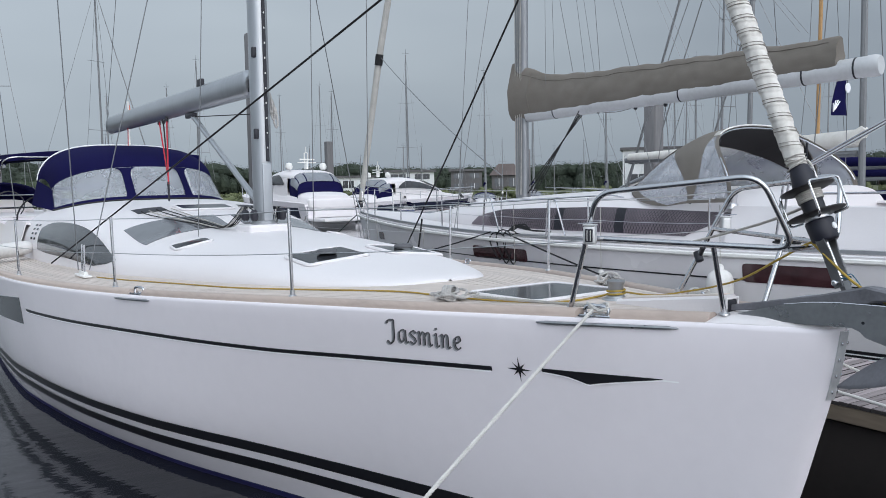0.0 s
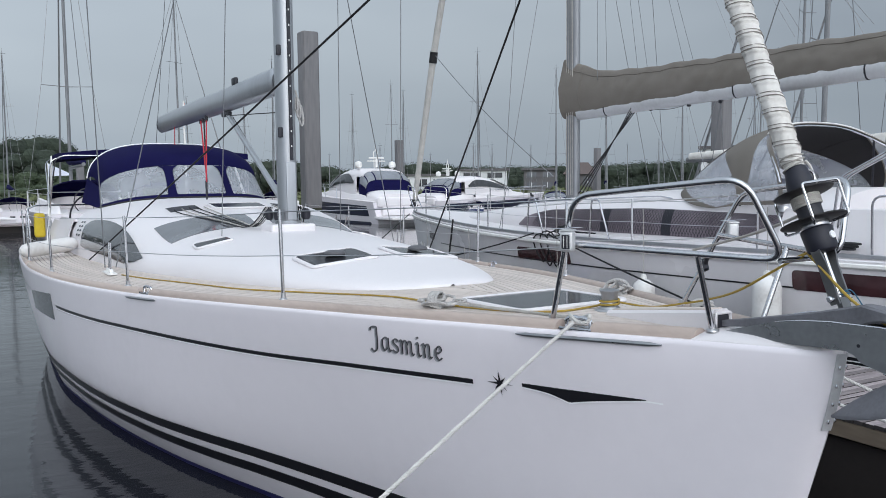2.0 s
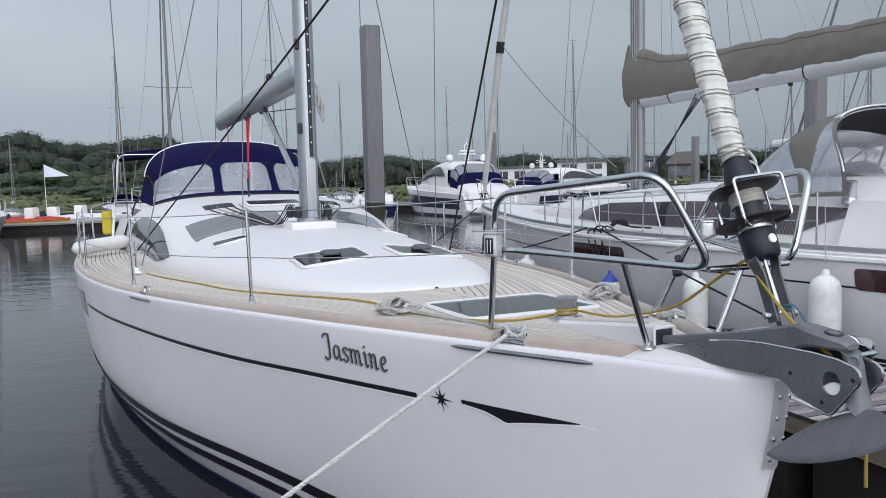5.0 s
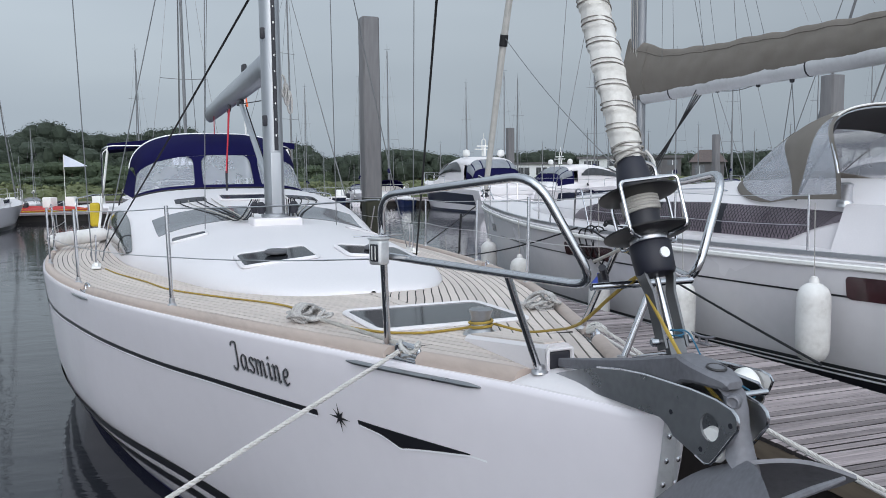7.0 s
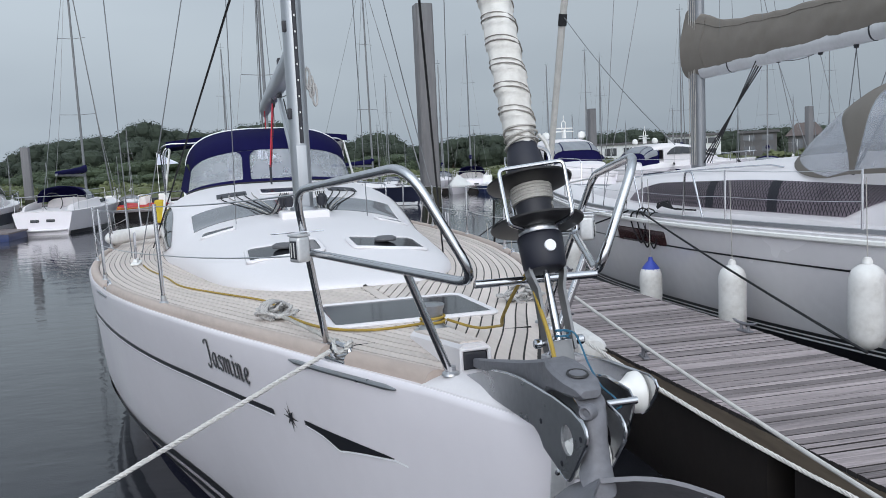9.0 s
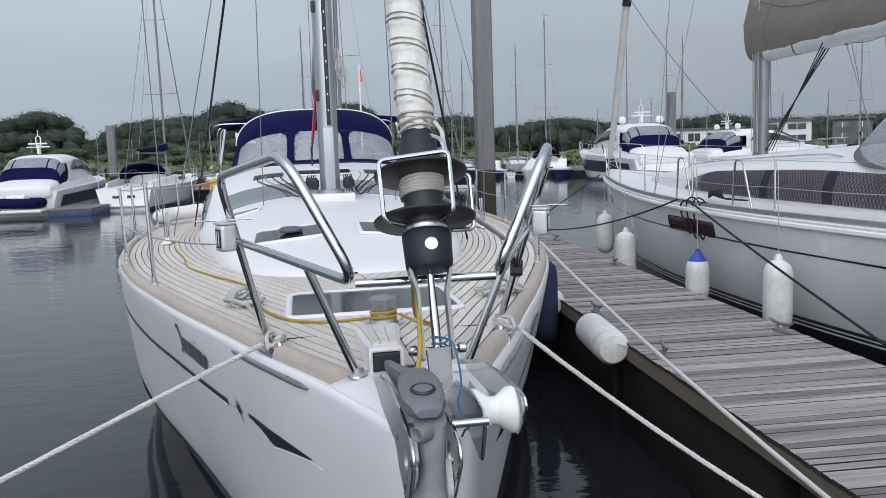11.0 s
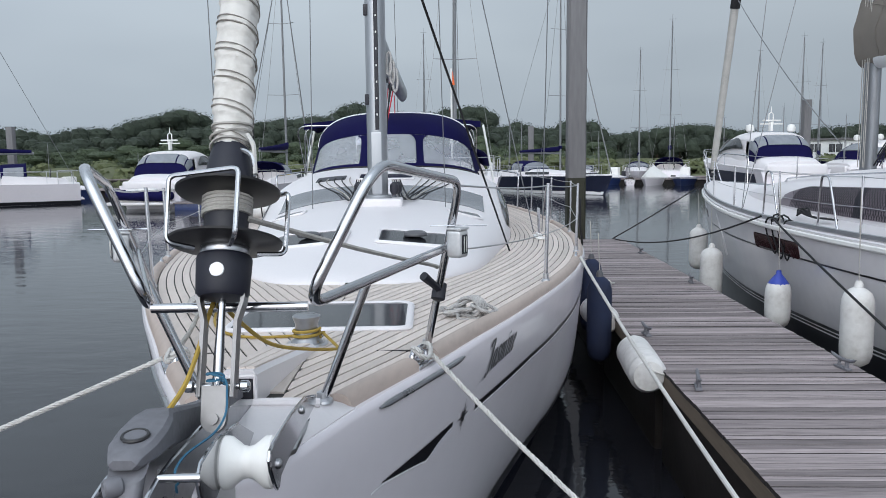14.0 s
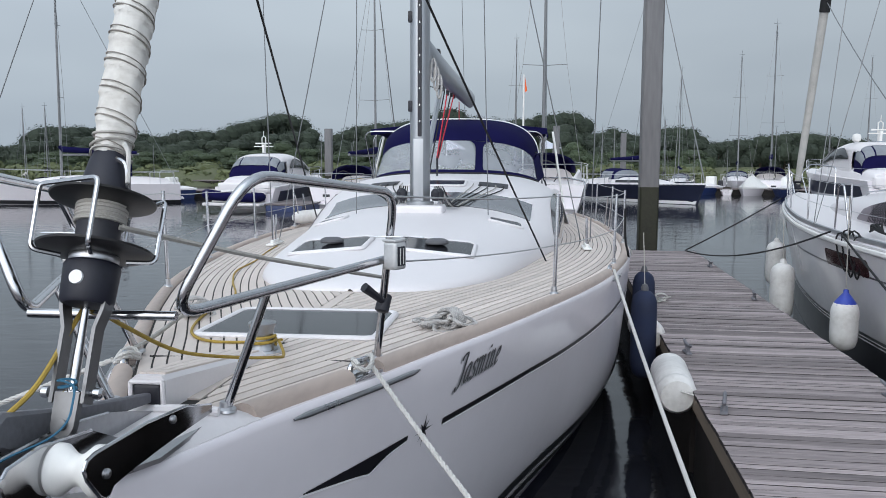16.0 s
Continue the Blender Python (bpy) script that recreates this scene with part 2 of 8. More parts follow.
PILE = material("weathered_pile", (0.17, 0.165, 0.17), 0.8, vary=0.22, grain=16, stain=1.2, stretch=(1, 1, 0.12), bump=0.004)
PILE_WET = material("weedy_pile_foot", (0.022, 0.022, 0.01), 0.6, vary=0.4, grain=18, stain=3, bump=0.004)
BUILDING = material("pale_building_panel", (0.62, 0.63, 0.64), 0.7, vary=0.12, grain=3, stain=0.3)
BUILDING_DARK = material("dark_building_panel", (0.10, 0.095, 0.10), 0.7, vary=0.2, grain=3, stain=0.3)
ROOF = material("brown_roof_tiles", (0.11, 0.085, 0.08), 0.8, vary=0.2, grain=4, stain=0.5)
BARK = material("bark", (0.07, 0.055, 0.04), 0.9, vary=0.3, grain=14, stain=1)


def vinyl_pane(name, base, alpha):
    m = material(name, base, 0.12, vary=0.12, grain=4, stain=2.5, alpha=alpha)
    return m


CLEAR_PANE = material("canopy_vinyl", (0.22, 0.235, 0.26), 0.22, vary=0.15, grain=4, stain=2.5)
CLEAR_VINYL = vinyl_pane("clear_vinyl_window", (0.50, 0.52, 0.57), 0.42)


def leaf_material(name, low, high):
    m = material(name, high, 0.9, vary=0.2, grain=0.8, stain=0.12, pieces=0.07, tone=low, islands=True)
    return m


LEAVES = leaf_material("dark_tree_leaves", (0.020, 0.029, 0.021), (0.034, 0.047, 0.031))
BUSHES = leaf_material("paler_bush_leaves", (0.030, 0.044, 0.024), (0.050, 0.070, 0.036))
SCRUB = leaf_material("grassy_bank", (0.06, 0.075, 0.032), (0.115, 0.13, 0.06))
TAN_WOOD = material("varnished_spar", (0.42, 0.24, 0.10), 0.5, vary=0.15, grain=20, stain=2, stretch=(1, 1, 0.1))
GROUND = material("shore_ground", (0.10, 0.11, 0.05), 0.95, vary=0.3, grain=0.7, stain=0.06)


def water_material():
    m = bpy.data.materials.new("harbour_water")
    m.use_nodes = True
    nt = m.node_tree
    p = nt.nodes["Principled BSDF"]
    p.inputs["Base Color"].default_value = (0.016, 0.017, 0.022, 1)
    p.inputs["Roughness"].default_value = 0.045
    p.inputs["IOR"].default_value = 1.333
    tc = nt.nodes.new("ShaderNodeTexCoord")
    heights = []
    for scale, stretch, amount in ((0.9, (1, 2.2, 1), 0.017), (4.5, (1, 2.0, 1), 0.0048), (17.0, (1, 1.6, 1), 0.0010)):
        mp = nt.nodes.new("ShaderNodeMapping")
        mp.inputs["Scale"].default_value = stretch
        mp.inputs["Rotation"].default_value = (0, 0, 0.35)
        n = nt.nodes.new("ShaderNodeTexNoise")
        n.inputs["Scale"].default_value, n.inputs["Detail"].default_value = scale, 2.5
        k = nt.nodes.new("ShaderNodeMath")
        k.operation = "MULTIPLY"
        k.inputs[1].default_value = amount
        nt.links.new(tc.outputs["Object"], mp.inputs["Vector"])
        nt.links.new(mp.outputs["Vector"], n.inputs["Vector"])
        nt.links.new(n.outputs["Fac"], k.inputs[0])
        heights.append(k)
    a = nt.nodes.new("ShaderNodeMath")
    b = nt.nodes.new("ShaderNodeMath")
    nt.links.new(heights[0].outputs[0], a.inputs[0])
    nt.links.new(heights[1].outputs[0], a.inputs[1])
    nt.links.new(a.outputs[0], b.inputs[0])
    nt.links.new(heights[2].outputs[0], b.inputs[1])
    bump = nt.nodes.new("ShaderNodeBump")
    bump.inputs["Strength"].default_value, bump.inputs["Distance"].default_value = 1.0, 0.55
    nt.links.new(b.outputs[0], bump.inputs["Height"])
    nt.links.new(bump.outputs["Normal"], p.inputs["Normal"])
    return m


WATER = water_material()


# ---- building helpers ----
def part(name, geo, mat, parent=None, label="", smooth=True, m=None):
    """One mesh object from (verts, faces), under a thing or a part."""
    verts, faces = geo
    me = bpy.data.meshes.new(name)
    me.from_pydata([tuple(v) for v in verts], [], faces)
    me.materials.append(mat)
    if smooth:
        me.shade_smooth()
        me.set_sharp_from_angle(angle=radians(38))
    ob = new(name, me)
    if parent is not None:
        ob.parent = parent
    if m is not None:
        ob.matrix_basis = m
    if label:
        ob["label"] = label
    return ob


def thing(name, m, label, category, group="", kind=""):
    ob = new(name)
    ob.empty_display_size = 0.1
    ob.matrix_basis = m
    return tagged(ob, label, category, group, kind)


def join(*geos):
    verts, faces = [], []
    for v, f in geos:
        k = len(verts)
        verts += [Vector(p) for p in v]
        faces += [tuple(i + k for i in face) for face in f]
    return verts, faces


def moved(geo, m):
    return [m @ Vector(v) for v in geo[0]], geo[1]


def curve_points(pts, per=6, closed=False):
    """Catmull-Rom points through pts."""
    pts = [Vector(p) for p in pts]
    n = len(pts)
    out = []
    for i in range(n if closed else n - 1):
        if closed:
            p0, p1, p2, p3 = (pts[(i + k - 1) % n] for k in range(4))
        else:
            p0, p1, p2, p3 = pts[max(i - 1, 0)], pts[i], pts[i + 1], pts[min(i + 2, n - 1)]
        for k in range(per):
            t = k / per
            out.append(0.5 * ((2 * p1) + (p2 - p0) * t + (2 * p0 - 5 * p1 + 4 * p2 - p3) * t * t + (3 * p1 - p0 - 3 * p2 + p3) * t ** 3))
    if not closed:
        out.append(pts[-1])
    return out


def bent(pts, radius=0.06, steps=5):
    """A polyline with rounded corners, as bent tube has."""
    pts = [Vector(p) for p in pts]
    out = [pts[0]]
    for a, b, c in zip(pts, pts[1:], pts[2:]):
        u, w = (a - b), (c - b)
        r = min(radius, u.length * 0.45, w.length * 0.45)
        p, q = b + u.normalized() * r, b + w.normalized() * r
        for k in range(steps + 1):
            t = k / steps
            out.append(p.lerp(b, t).lerp(b.lerp(q, t), t))
    out.append(pts[-1])
    return out


def tube(pts, r, n=8, closed=False, flat=1.0, caps=True):
    """A tube along pts; r a number or one for each point."""
    pts = [Vector(p) for p in pts]
    count = len(pts)
    rs = r if isinstance(r, (list, tuple)) else [r] * count
    verts, faces = [], []
    normal = None
    for i, p in enumerate(pts):
        a = pts[(i - 1) % count] if closed or i else p
        b = pts[(i + 1) % count] if closed or i < count - 1 else p
        d = (b - a).normalized()
        if normal is None:
            normal = d.orthogonal().normalized() if abs(d.z) > 0.95 else d.cross(Vector((0, 0, 1))).normalized()
        normal = (normal - d * normal.dot(d)).normalized()
        other = d.cross(normal)
        for k in range(n):
            c = 2 * math.pi * k / n
            verts.append(p + (normal * math.cos(c) + other * math.sin(c) * flat) * rs[i])
    for i in range(count if closed else count - 1):
        j = (i + 1) % count
        for k in range(n):
            faces.append((i * n + k, i * n + (k + 1) % n, j * n + (k + 1) % n, j * n + k))
    if caps and not closed:
        faces.append(tuple(reversed(range(n))))
        faces.append(tuple((count - 1) * n + k for k in range(n)))
    return verts, faces


def twisted(pts, r, turns_per_m=16, strands=3, step=0.012, n=5):
    """A laid rope: strands wound round a line."""
    line = [Vector(p) for p in pts]
    dist = [0.0]
    for a, b in zip(line, line[1:]):
        dist.append(dist[-1] + (b - a).length)
    total = dist[-1]
    count = max(6, int(total / step))
    geos = []
    samples = []
    seg = 0
    for i in range(count + 1):
        s = total * i / count
        while seg < len(line) - 2 and dist[seg + 1] < s:
            seg += 1
        d = (line[seg + 1] - line[seg])
        samples.append((line[seg] + d * ((s - dist[seg]) / max(d.length, 1e-6)), d.normalized(), s))
    for k in range(strands):
        path = []
        for p, d, s in samples:
            u = d.cross(Vector((0, 0, 1))) if abs(d.z) < 0.95 else d.cross(Vector((1, 0, 0)))
            u.normalize()
            v = d.cross(u)
            c = 2 * math.pi * (k / strands + s * turns_per_m)
            path.append(p + (u * math.cos(c) + v * math.sin(c)) * r * 0.5)
        geos.append(tube(path, r * 0.6, n))
    return join(*geos)


def grid(rows, closed=False, flip=False):
    """A skin over rows of points."""
    n = len(rows[0])
    verts = [Vector(p) for row in rows for p in row]
    faces = []
    for i in range(len(rows) - 1):
        for k in range(n if closed else n - 1):
            q = (i * n + k, i * n + (k + 1) % n, (i + 1) * n + (k + 1) % n, (i + 1) * n + k)
            faces.append(tuple(reversed(q)) if flip else q)
    return verts, faces


def slab(rows, thick, flip=False):
    """A skin with thickness: the rows, and the same dropped by thick (a vector)."""
    t = Vector(thick)
    n, k = len(rows[0]), len(rows)
    top, faces = grid(rows, flip=flip)
    count = len(top)
    verts = top + [v - t for v in top]
    faces = faces + [tuple(count + i for i in reversed(f)) for f in faces]
    ring = [i for i in range(n)] + [r * n + n - 1 for r in range(1, k)] + [(k - 1) * n + i for i in range(n - 2, -1, -1)] + [r * n for r in range(k - 2, 0, -1)]
    for a, b in zip(ring, ring[1:] + ring[:1]):
        q = (b, a, a + count, b + count)
        faces.append(tuple(reversed(q)) if flip else q)
    return verts, faces


def lathe(profile, n=16, axis="z"):
    """A turned form from (radius, height) pairs."""
    rows = []
    for r, h in profile:
        ring = []
        for k in range(n):
            c = 2 * math.pi * k / n
            x, y = r * math.cos(c), r * math.sin(c)
            ring.append((x, y, h) if axis == "z" else ((h, x, y) if axis == "x" else (y, h, x)))
        rows.append(ring)
    v, f = grid(rows, closed=True)
    f = f + [tuple(reversed(range(n))), tuple((len(rows) - 1) * n + k for k in range(n))]
    return v, f


def box(cx, cy, cz, sx, sy, sz, bevel=0.0, seg=2):
    bm = bmesh.new()
    bmesh.ops.create_cube(bm, size=1.0)
    bmesh.ops.scale(bm, vec=(sx, sy, sz), verts=bm.verts)
    if bevel:
        bmesh.ops.bevel(bm, geom=list(bm.edges), offset=bevel, segments=seg, affect="EDGES", profile=0.6)
    bmesh.ops.translate(bm, vec=(cx, cy, cz), verts=bm.verts)
    bm.verts.index_update()
    out = [v.co.copy() for v in bm.verts], [tuple(v.index for v in f.verts) for f in bm.faces]
    bm.free()
    return out


def plate(outline, thick, plane="x", at=0.0, chamfer=0.0):
    """A plate with the outline in a plane of constant x, y or z; thick across it."""
    n = len(outline)
    place = {"x": lambda a, b, c: (c, a, b), "y": lambda a, b, c: (a, c, b), "z": lambda a, b, c: (a, b, c)}[plane]
    verts = [Vector(place(a, b, at - thick / 2)) for a, b in outline] + [Vector(place(a, b, at + thick / 2)) for a, b in outline]
    faces = [tuple(reversed(range(n))), tuple(range(n, 2 * n))]
    for i in range(n):
        j = (i + 1) % n
        faces.append((i, j, n + j, n + i))
    return verts, faces


def rounded(w, h, r, seg=5, cx=0.0, cy=0.0):
    """A rounded rectangle's outline."""
    out = []
    for sx, sy, a0 in ((1, 1, 0), (-1, 1, 90), (-1, -1, 180), (1, -1, 270)):
        for k in range(seg + 1):
            a = radians(a0 + 90 * k / seg)
            out.append((cx + sx * (w / 2 - r) + r * math.cos(a), cy + sy * (h / 2 - r) + r * math.sin(a)))
    return out


def table(pairs):
    """A smooth monotone curve through (x, value) pairs."""
    xs, ys = np.array([p[0] for p in pairs], float), np.array([p[1] for p in pairs], float)
    h, d = np.diff(xs), np.diff(ys) / np.diff(xs)
    m = np.empty_like(ys)
    m[0], m[-1] = d[0], d[-1]
    for i in range(1, len(xs) - 1):
        if d[i - 1] * d[i] <= 0:
            m[i] = 0
        else:
            w1, w2 = 2 * h[i] + h[i - 1], h[i] + 2 * h[i - 1]
            m[i] = (w1 + w2) / (w1 / d[i - 1] + w2 / d[i])

    def value(x):
        x = min(max(x, xs[0]), xs[-1])
        i = min(int(np.searchsorted(xs, x, "right")) - 1, len(xs) - 2)
        i = max(i, 0)
        t = (x - xs[i]) / h[i]
        return float((2 * t ** 3 - 3 * t ** 2 + 1) * ys[i] + (t ** 3 - 2 * t ** 2 + t) * h[i] * m[i] + (-2 * t ** 3 + 3 * t ** 2) * ys[i + 1] + (t ** 3 - t ** 2) * h[i] * m[i + 1])
    return value


WZ = -0.36  # the water's level


def spread(a, b, n):
    return [a + (b - a) * i / (n - 1) for i in range(n)]


def sag(a, b, drop, n=14):
    a, b = Vector(a), Vector(b)
    return [a.lerp(b, i / (n - 1)) - Vector((0, 0, drop * 4 * (i / (n - 1)) * (1 - i / (n - 1)))) for i in range(n)]


# ---- the water, the shore and the pontoon ----
def disc(radius, z, n=64):
    return [Vector((radius * math.cos(2 * math.pi * k / n), radius * math.sin(2 * math.pi * k / n), z)) for k in range(n)], [tuple(range(n))]


tagged(part("water", disc(3500, WZ), WATER, smooth=False), "dark rippled harbour water", "water", kind="structure")

# the finger pontoon leans a little to the right, away from the main walkway
FINGER = pose(2.13, 0, 0, 0, 0, -2.1)
PLANK_W = (0.058, 0.064, 0.070, 0.074, 0.078, 0.084)
FINGER_W, FINGER_FROM, FINGER_TO, DECK_Z = 1.54, -1.1, 14.15, 0.5


def make_finger():
    root = thing("pontoon", FINGER, "weathered grey timber finger pontoon on dark floats", "pontoon", kind="structure")
    length, mid = FINGER_TO - FINGER_FROM, (FINGER_TO + FINGER_FROM) / 2
    for x in (0.03, FINGER_W - 0.03):
        part("edge_beam", box(x, mid, DECK_Z - 0.09, 0.05, length, 0.12, 0.006, 1), DOCK_BEAM, root, "wet brown timber edge beam")
    part("end_beam", box(FINGER_W / 2, FINGER_TO - 0.02, DECK_Z - 0.115, FINGER_W - 0.12, 0.05, 0.17, 0.006, 1), DOCK_BEAM, root)
    part("cross_frame", join(*[box(FINGER_W / 2, y, DECK_Z - 0.13, FINGER_W - 0.14, 0.08, 0.14) for y in np.arange(FINGER_FROM + 0.4, FINGER_TO, 1.2)]), DOCK_BEAM, root)
    for y in (0.4, 3.2, 6.0, 8.8, 11.6):
        part("float", box(FINGER_W / 2, y + 0.2, -0.12, FINGER_W - 0.16, 2.55, 0.88, 0.04), DOCK_FLOAT, root, "dark rust-brown float under the deck")
    rng = random.Random(4)
    shapes = []
    for k in range(6):
        w = PLANK_W[k]
        bow = rng.uniform(-0.003, 0.003)
        xs = spread(0, FINGER_W, 7)
        rows = [[Vector((x, -w / 2 + 0.0015 * math.sin(x * 5 + k), DECK_Z + bow * math.sin(math.pi * x / FINGER_W))) for x in xs],
                [Vector((x, -w / 2 + 0.006, DECK_Z + 0.003 + bow * math.sin(math.pi * x / FINGER_W))) for x in xs],
                [Vector((x, w / 2 - 0.006, DECK_Z + 0.003 + bow * math.sin(math.pi * x / FINGER_W))) for x in xs],
                [Vector((x, w / 2 - 0.0015 * math.sin(x * 4 + k), DECK_Z + bow * math.sin(math.pi * x / FINGER_W))) for x in xs]]
        geo = slab(rows, (0, 0, 0.028))
        me = bpy.data.meshes.new("plank")
        me.from_pydata([tuple(v) for v in geo[0]], [], geo[1])
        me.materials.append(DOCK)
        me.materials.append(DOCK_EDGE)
        # the gaps' darkness is put into the colour of side and lower faces
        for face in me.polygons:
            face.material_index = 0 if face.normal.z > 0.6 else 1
        shapes.append(me)
    y = FINGER_FROM
    while y < FINGER_TO - 0.14:
        kind = rng.randrange(6)
        w = PLANK_W[kind]
        y += w / 2
        ob = new("plank", shapes[kind])
        ob.parent = root
        ob.matrix_basis = pose(rng.uniform(-0.003, 0.003), y, rng.uniform(-0.004, 0.003), rng.uniform(-0.6, 0.6), 0, rng.uniform(-0.12, 0.12))
        y += w / 2 + rng.choice((0.004, 0.006, 0.007, 0.009, 0.014))
    return root


def make_walkway():
    root = thing("walkway", pose(0, 0, 0), "weathered grey timber main walkway", "walkway", kind="structure")
    part("deck", box(0, -2.6, DECK_Z - 0.05, 60, 2.9, 0.1, 0.01, 1), DOCK, root, smooth=False)
    part("float", box(0, -2.6, -0.1, 58, 2.3, 0.9, 0.03, 1), DOCK_FLOAT, root, smooth=False)


make_finger()
make_walkway()


def make_cleat(m):
    root = thing("dock_cleat", m, "dull grey iron horn cleat bolted to the pontoon", "cleat", "cleats on the pontoon")
    part("base", box(0, 0, 0.012, 0.05, 0.17, 0.02, 0.006), GALV, root)
    for y in (-0.045, 0.045):
        part("foot", lathe([(0.02, 0.015), (0.013, 0.04), (0.013, 0.07)], 10), GALV, root, m=pose(0, y, 0))
    part("horn", tube(curve_points([(0, -0.15, 0.105), (0, -0.09, 0.085), (0, 0, 0.078), (0, 0.09, 0.085), (0, 0.15, 0.105)], 4), [0.006] * 2 + [0.014] * 13 + [0.006] * 2, 10), GALV, root)
    return root


cleat = make_cleat(FINGER @ pose(0.13, 3.84, DECK_Z + 0.003, 0, 0, -12))
for x, y, turn in ((0.14, 5.55, 4), (0.14, 8.3, -8), (FINGER_W - 0.14, 4.35, 10), (FINGER_W - 0.14, 8.6, -6), (FINGER_W - 0.12, 11.7, 5), (0.16, 13.4, 0)):
    copy_thing(cleat, FINGER @ pose(x, y, DECK_Z + 0.003, 0, 0, turn))


def make_pile(x, y, size, top, foot=1.7, square=True, label="tall weathered grey mooring pile with a weedy dark foot"):
    root = thing("mooring_pile", pose(x, y, 0), label, "pile", "mooring piles")
    h = size / 2
    c = h * 0.18
    ring = [(h - c, h), (-h + c, h), (-h, h - c), (-h, -h + c), (-h + c, -h), (h - c, -h), (h, -h + c), (h, h - c)]
    if not square:
        ring = [(h * math.cos(2 * math.pi * k / 12), h * math.sin(2 * math.pi * k / 12)) for k in range(12)]
    part("shaft", plate_stack(ring, (foot, top * 0.5, top - 0.02, top), (1, 1, 1, 0.93)), PILE, root)
    part("foot", plate_stack(ring, (-2.0, foot), (1.01, 1.005)), PILE_WET, root, "dark green weedy wet foot")
    return root


def plate_stack(ring, heights, scales):
    rows = [[(a * s, b * s, z) for a, b in ring] for z, s in zip(heights, scales)]
    n = len(ring)
    v, f = grid(rows, closed=True)
    return v, f + [tuple(reversed(range(n))), tuple((len(rows) - 1) * n + k for k in range(n))]


make_pile(3.36, 14.45, 0.36, 5.42)
make_pile(15.2, 13.6, 0.42, 4.55, 1.0)


# ---- the white sailing yacht: bow at the front, x = 0 its middle ----
deck_half = table([(-0.08, 0.0), (-0.06, 0.055), (0.0, 0.10), (0.2, 0.175), (0.5, 0.28), (1.12, 0.54), (1.55, 0.705), (2.0, 0.885), (2.42, 1.045), (2.77, 1.17), (3.05, 1.27), (3.66, 1.47),
                   (4.43, 1.69), (5.3, 1.90), (6.3, 2.10), (7.9, 2.31), (9.5, 2.39), (11.0, 2.36), (12.5, 2.24), (14.0, 2.0)])
low_half = table([(0.0, 0.0), (0.05, 0.03), (0.65, 0.19), (1.65, 0.48), (2.61, 0.755), (3.15, 0.93), (3.7, 1.12), (4.37, 1.36), (4.92, 1.54), (5.44, 1.68), (5.83, 1.78), (6.78, 1.97), (7.3, 2.05), (9.0, 2.21), (11.0, 2.15), (13.7, 1.75)])
sheer = table([(-0.08, 1.475), (0.5, 1.455), (1.2, 1.43), (3.2, 1.36), (5.6, 1.265), (7.9, 1.21), (10, 1.19), (14, 1.2)])
stem = table([(-0.9, 0.75), (-0.32, 0.46), (0.1, 0.30), (0.6, 0.13), (0.9, 0.045), (1.25, -0.045), (1.5, -0.085)])
LOW = 0.2  # the turn of the topsides, fullest forward


def hull_half(y, z):
    """Half the hull's breadth at y and height z."""
    u = y - stem(z)
    if u <= 0:
        return 0.0
    full = 1 + 0.15 * min(1.0, max(0.0, (9 - u) / 5))
    d, w = deck_half(u - 0.08), low_half(u) * full
    if z < LOW:
        return w * max(0.0, 1 - (1 - 0.91 / full) * ((LOW - z) / 0.56) ** 1.2)
    s = (z - LOW) / (sheer(y) - LOW)
    return w + (d - w) * s ** 0.8


def hull_point(y, z, side, out=0.0):
    return Vector((side * (hull_half(y, z) + out), y, z))


STATIONS = [0.0, 0.004, 0.012, 0.03, 0.06, 0.1, 0.16, 0.25, 0.36, 0.5] + [0.5 + 0.3 * i for i in range(1, 46)]


def make_hull(parent):
    levels = [-0.9, -0.6, -0.4, -0.29, -0.1, 0.1, 0.3, 0.5, 0.7, 0.9, 1.05, 1.15]
    end = 14.0
    bands = (("hull", levels[3:], GEL, "glossy white gelcoat hull"), ("antifouling", levels[:4], ANTIFOUL, "dark blue antifouling at the waterline"))
    for name, zs, mat, label in bands:
        rows = []
        for u in STATIONS:
            row = []
            marks = list(zs)
            if name == "hull":
                marks += ["a", "b", "c", "d", "e"]
            for z in marks:
                if isinstance(z, str):
                    f = "abcde".index(z)
                    y0 = stem(1.4) + u * (end - stem(1.4)) / STATIONS[-1]
                    top = sheer(y0)
                    zz = (1.15 + (top - 1.15) * 0.45, top - 0.03, top - 0.012, top - 0.002, top + 0.002)[f]
                    inset = (0, 0, 0.004, 0.014, 0.060)[f]
                else:
                    zz, inset = z, 0.0
                y = stem(zz) + u * (end - stem(zz)) / STATIONS[-1]
                row.append((y, zz, max(0.0, hull_half(y + 1e-4, zz) - inset)))
            rows.append(row)
        skin = []
        for side in (-1, 1):
            skin.append(grid([[(side * h, y, z) for y, z, h in row] for row in rows], flip=side > 0))
        last = rows[-1]
        n = len(last)
        stern = ([Vector((-h, y, z)) for y, z, h in last] + [Vector((h, y, z)) for y, z, h in last], [(i, i + 1, n + i + 1, n + i) for i in range(n - 1)])
        part(name, join(*skin, stern), mat, parent, label)


def hull_strip(y0, y1, low, high, side, out, steps=70):
    rows = []
    for y in spread(y0, y1, steps):
        a, b = low(y), high(y)
        rows.append([hull_point(y, a, side, out), hull_point(y, (a + b) / 2, side, out), hull_point(y, b, side, out)])
    return grid(rows, flip=side > 0)


def hull_patch(points, side, out):
    """A small sticker: triangles (y, z) lifted on to the hull."""
    return [hull_point(y, z, side, out) for y, z in points]


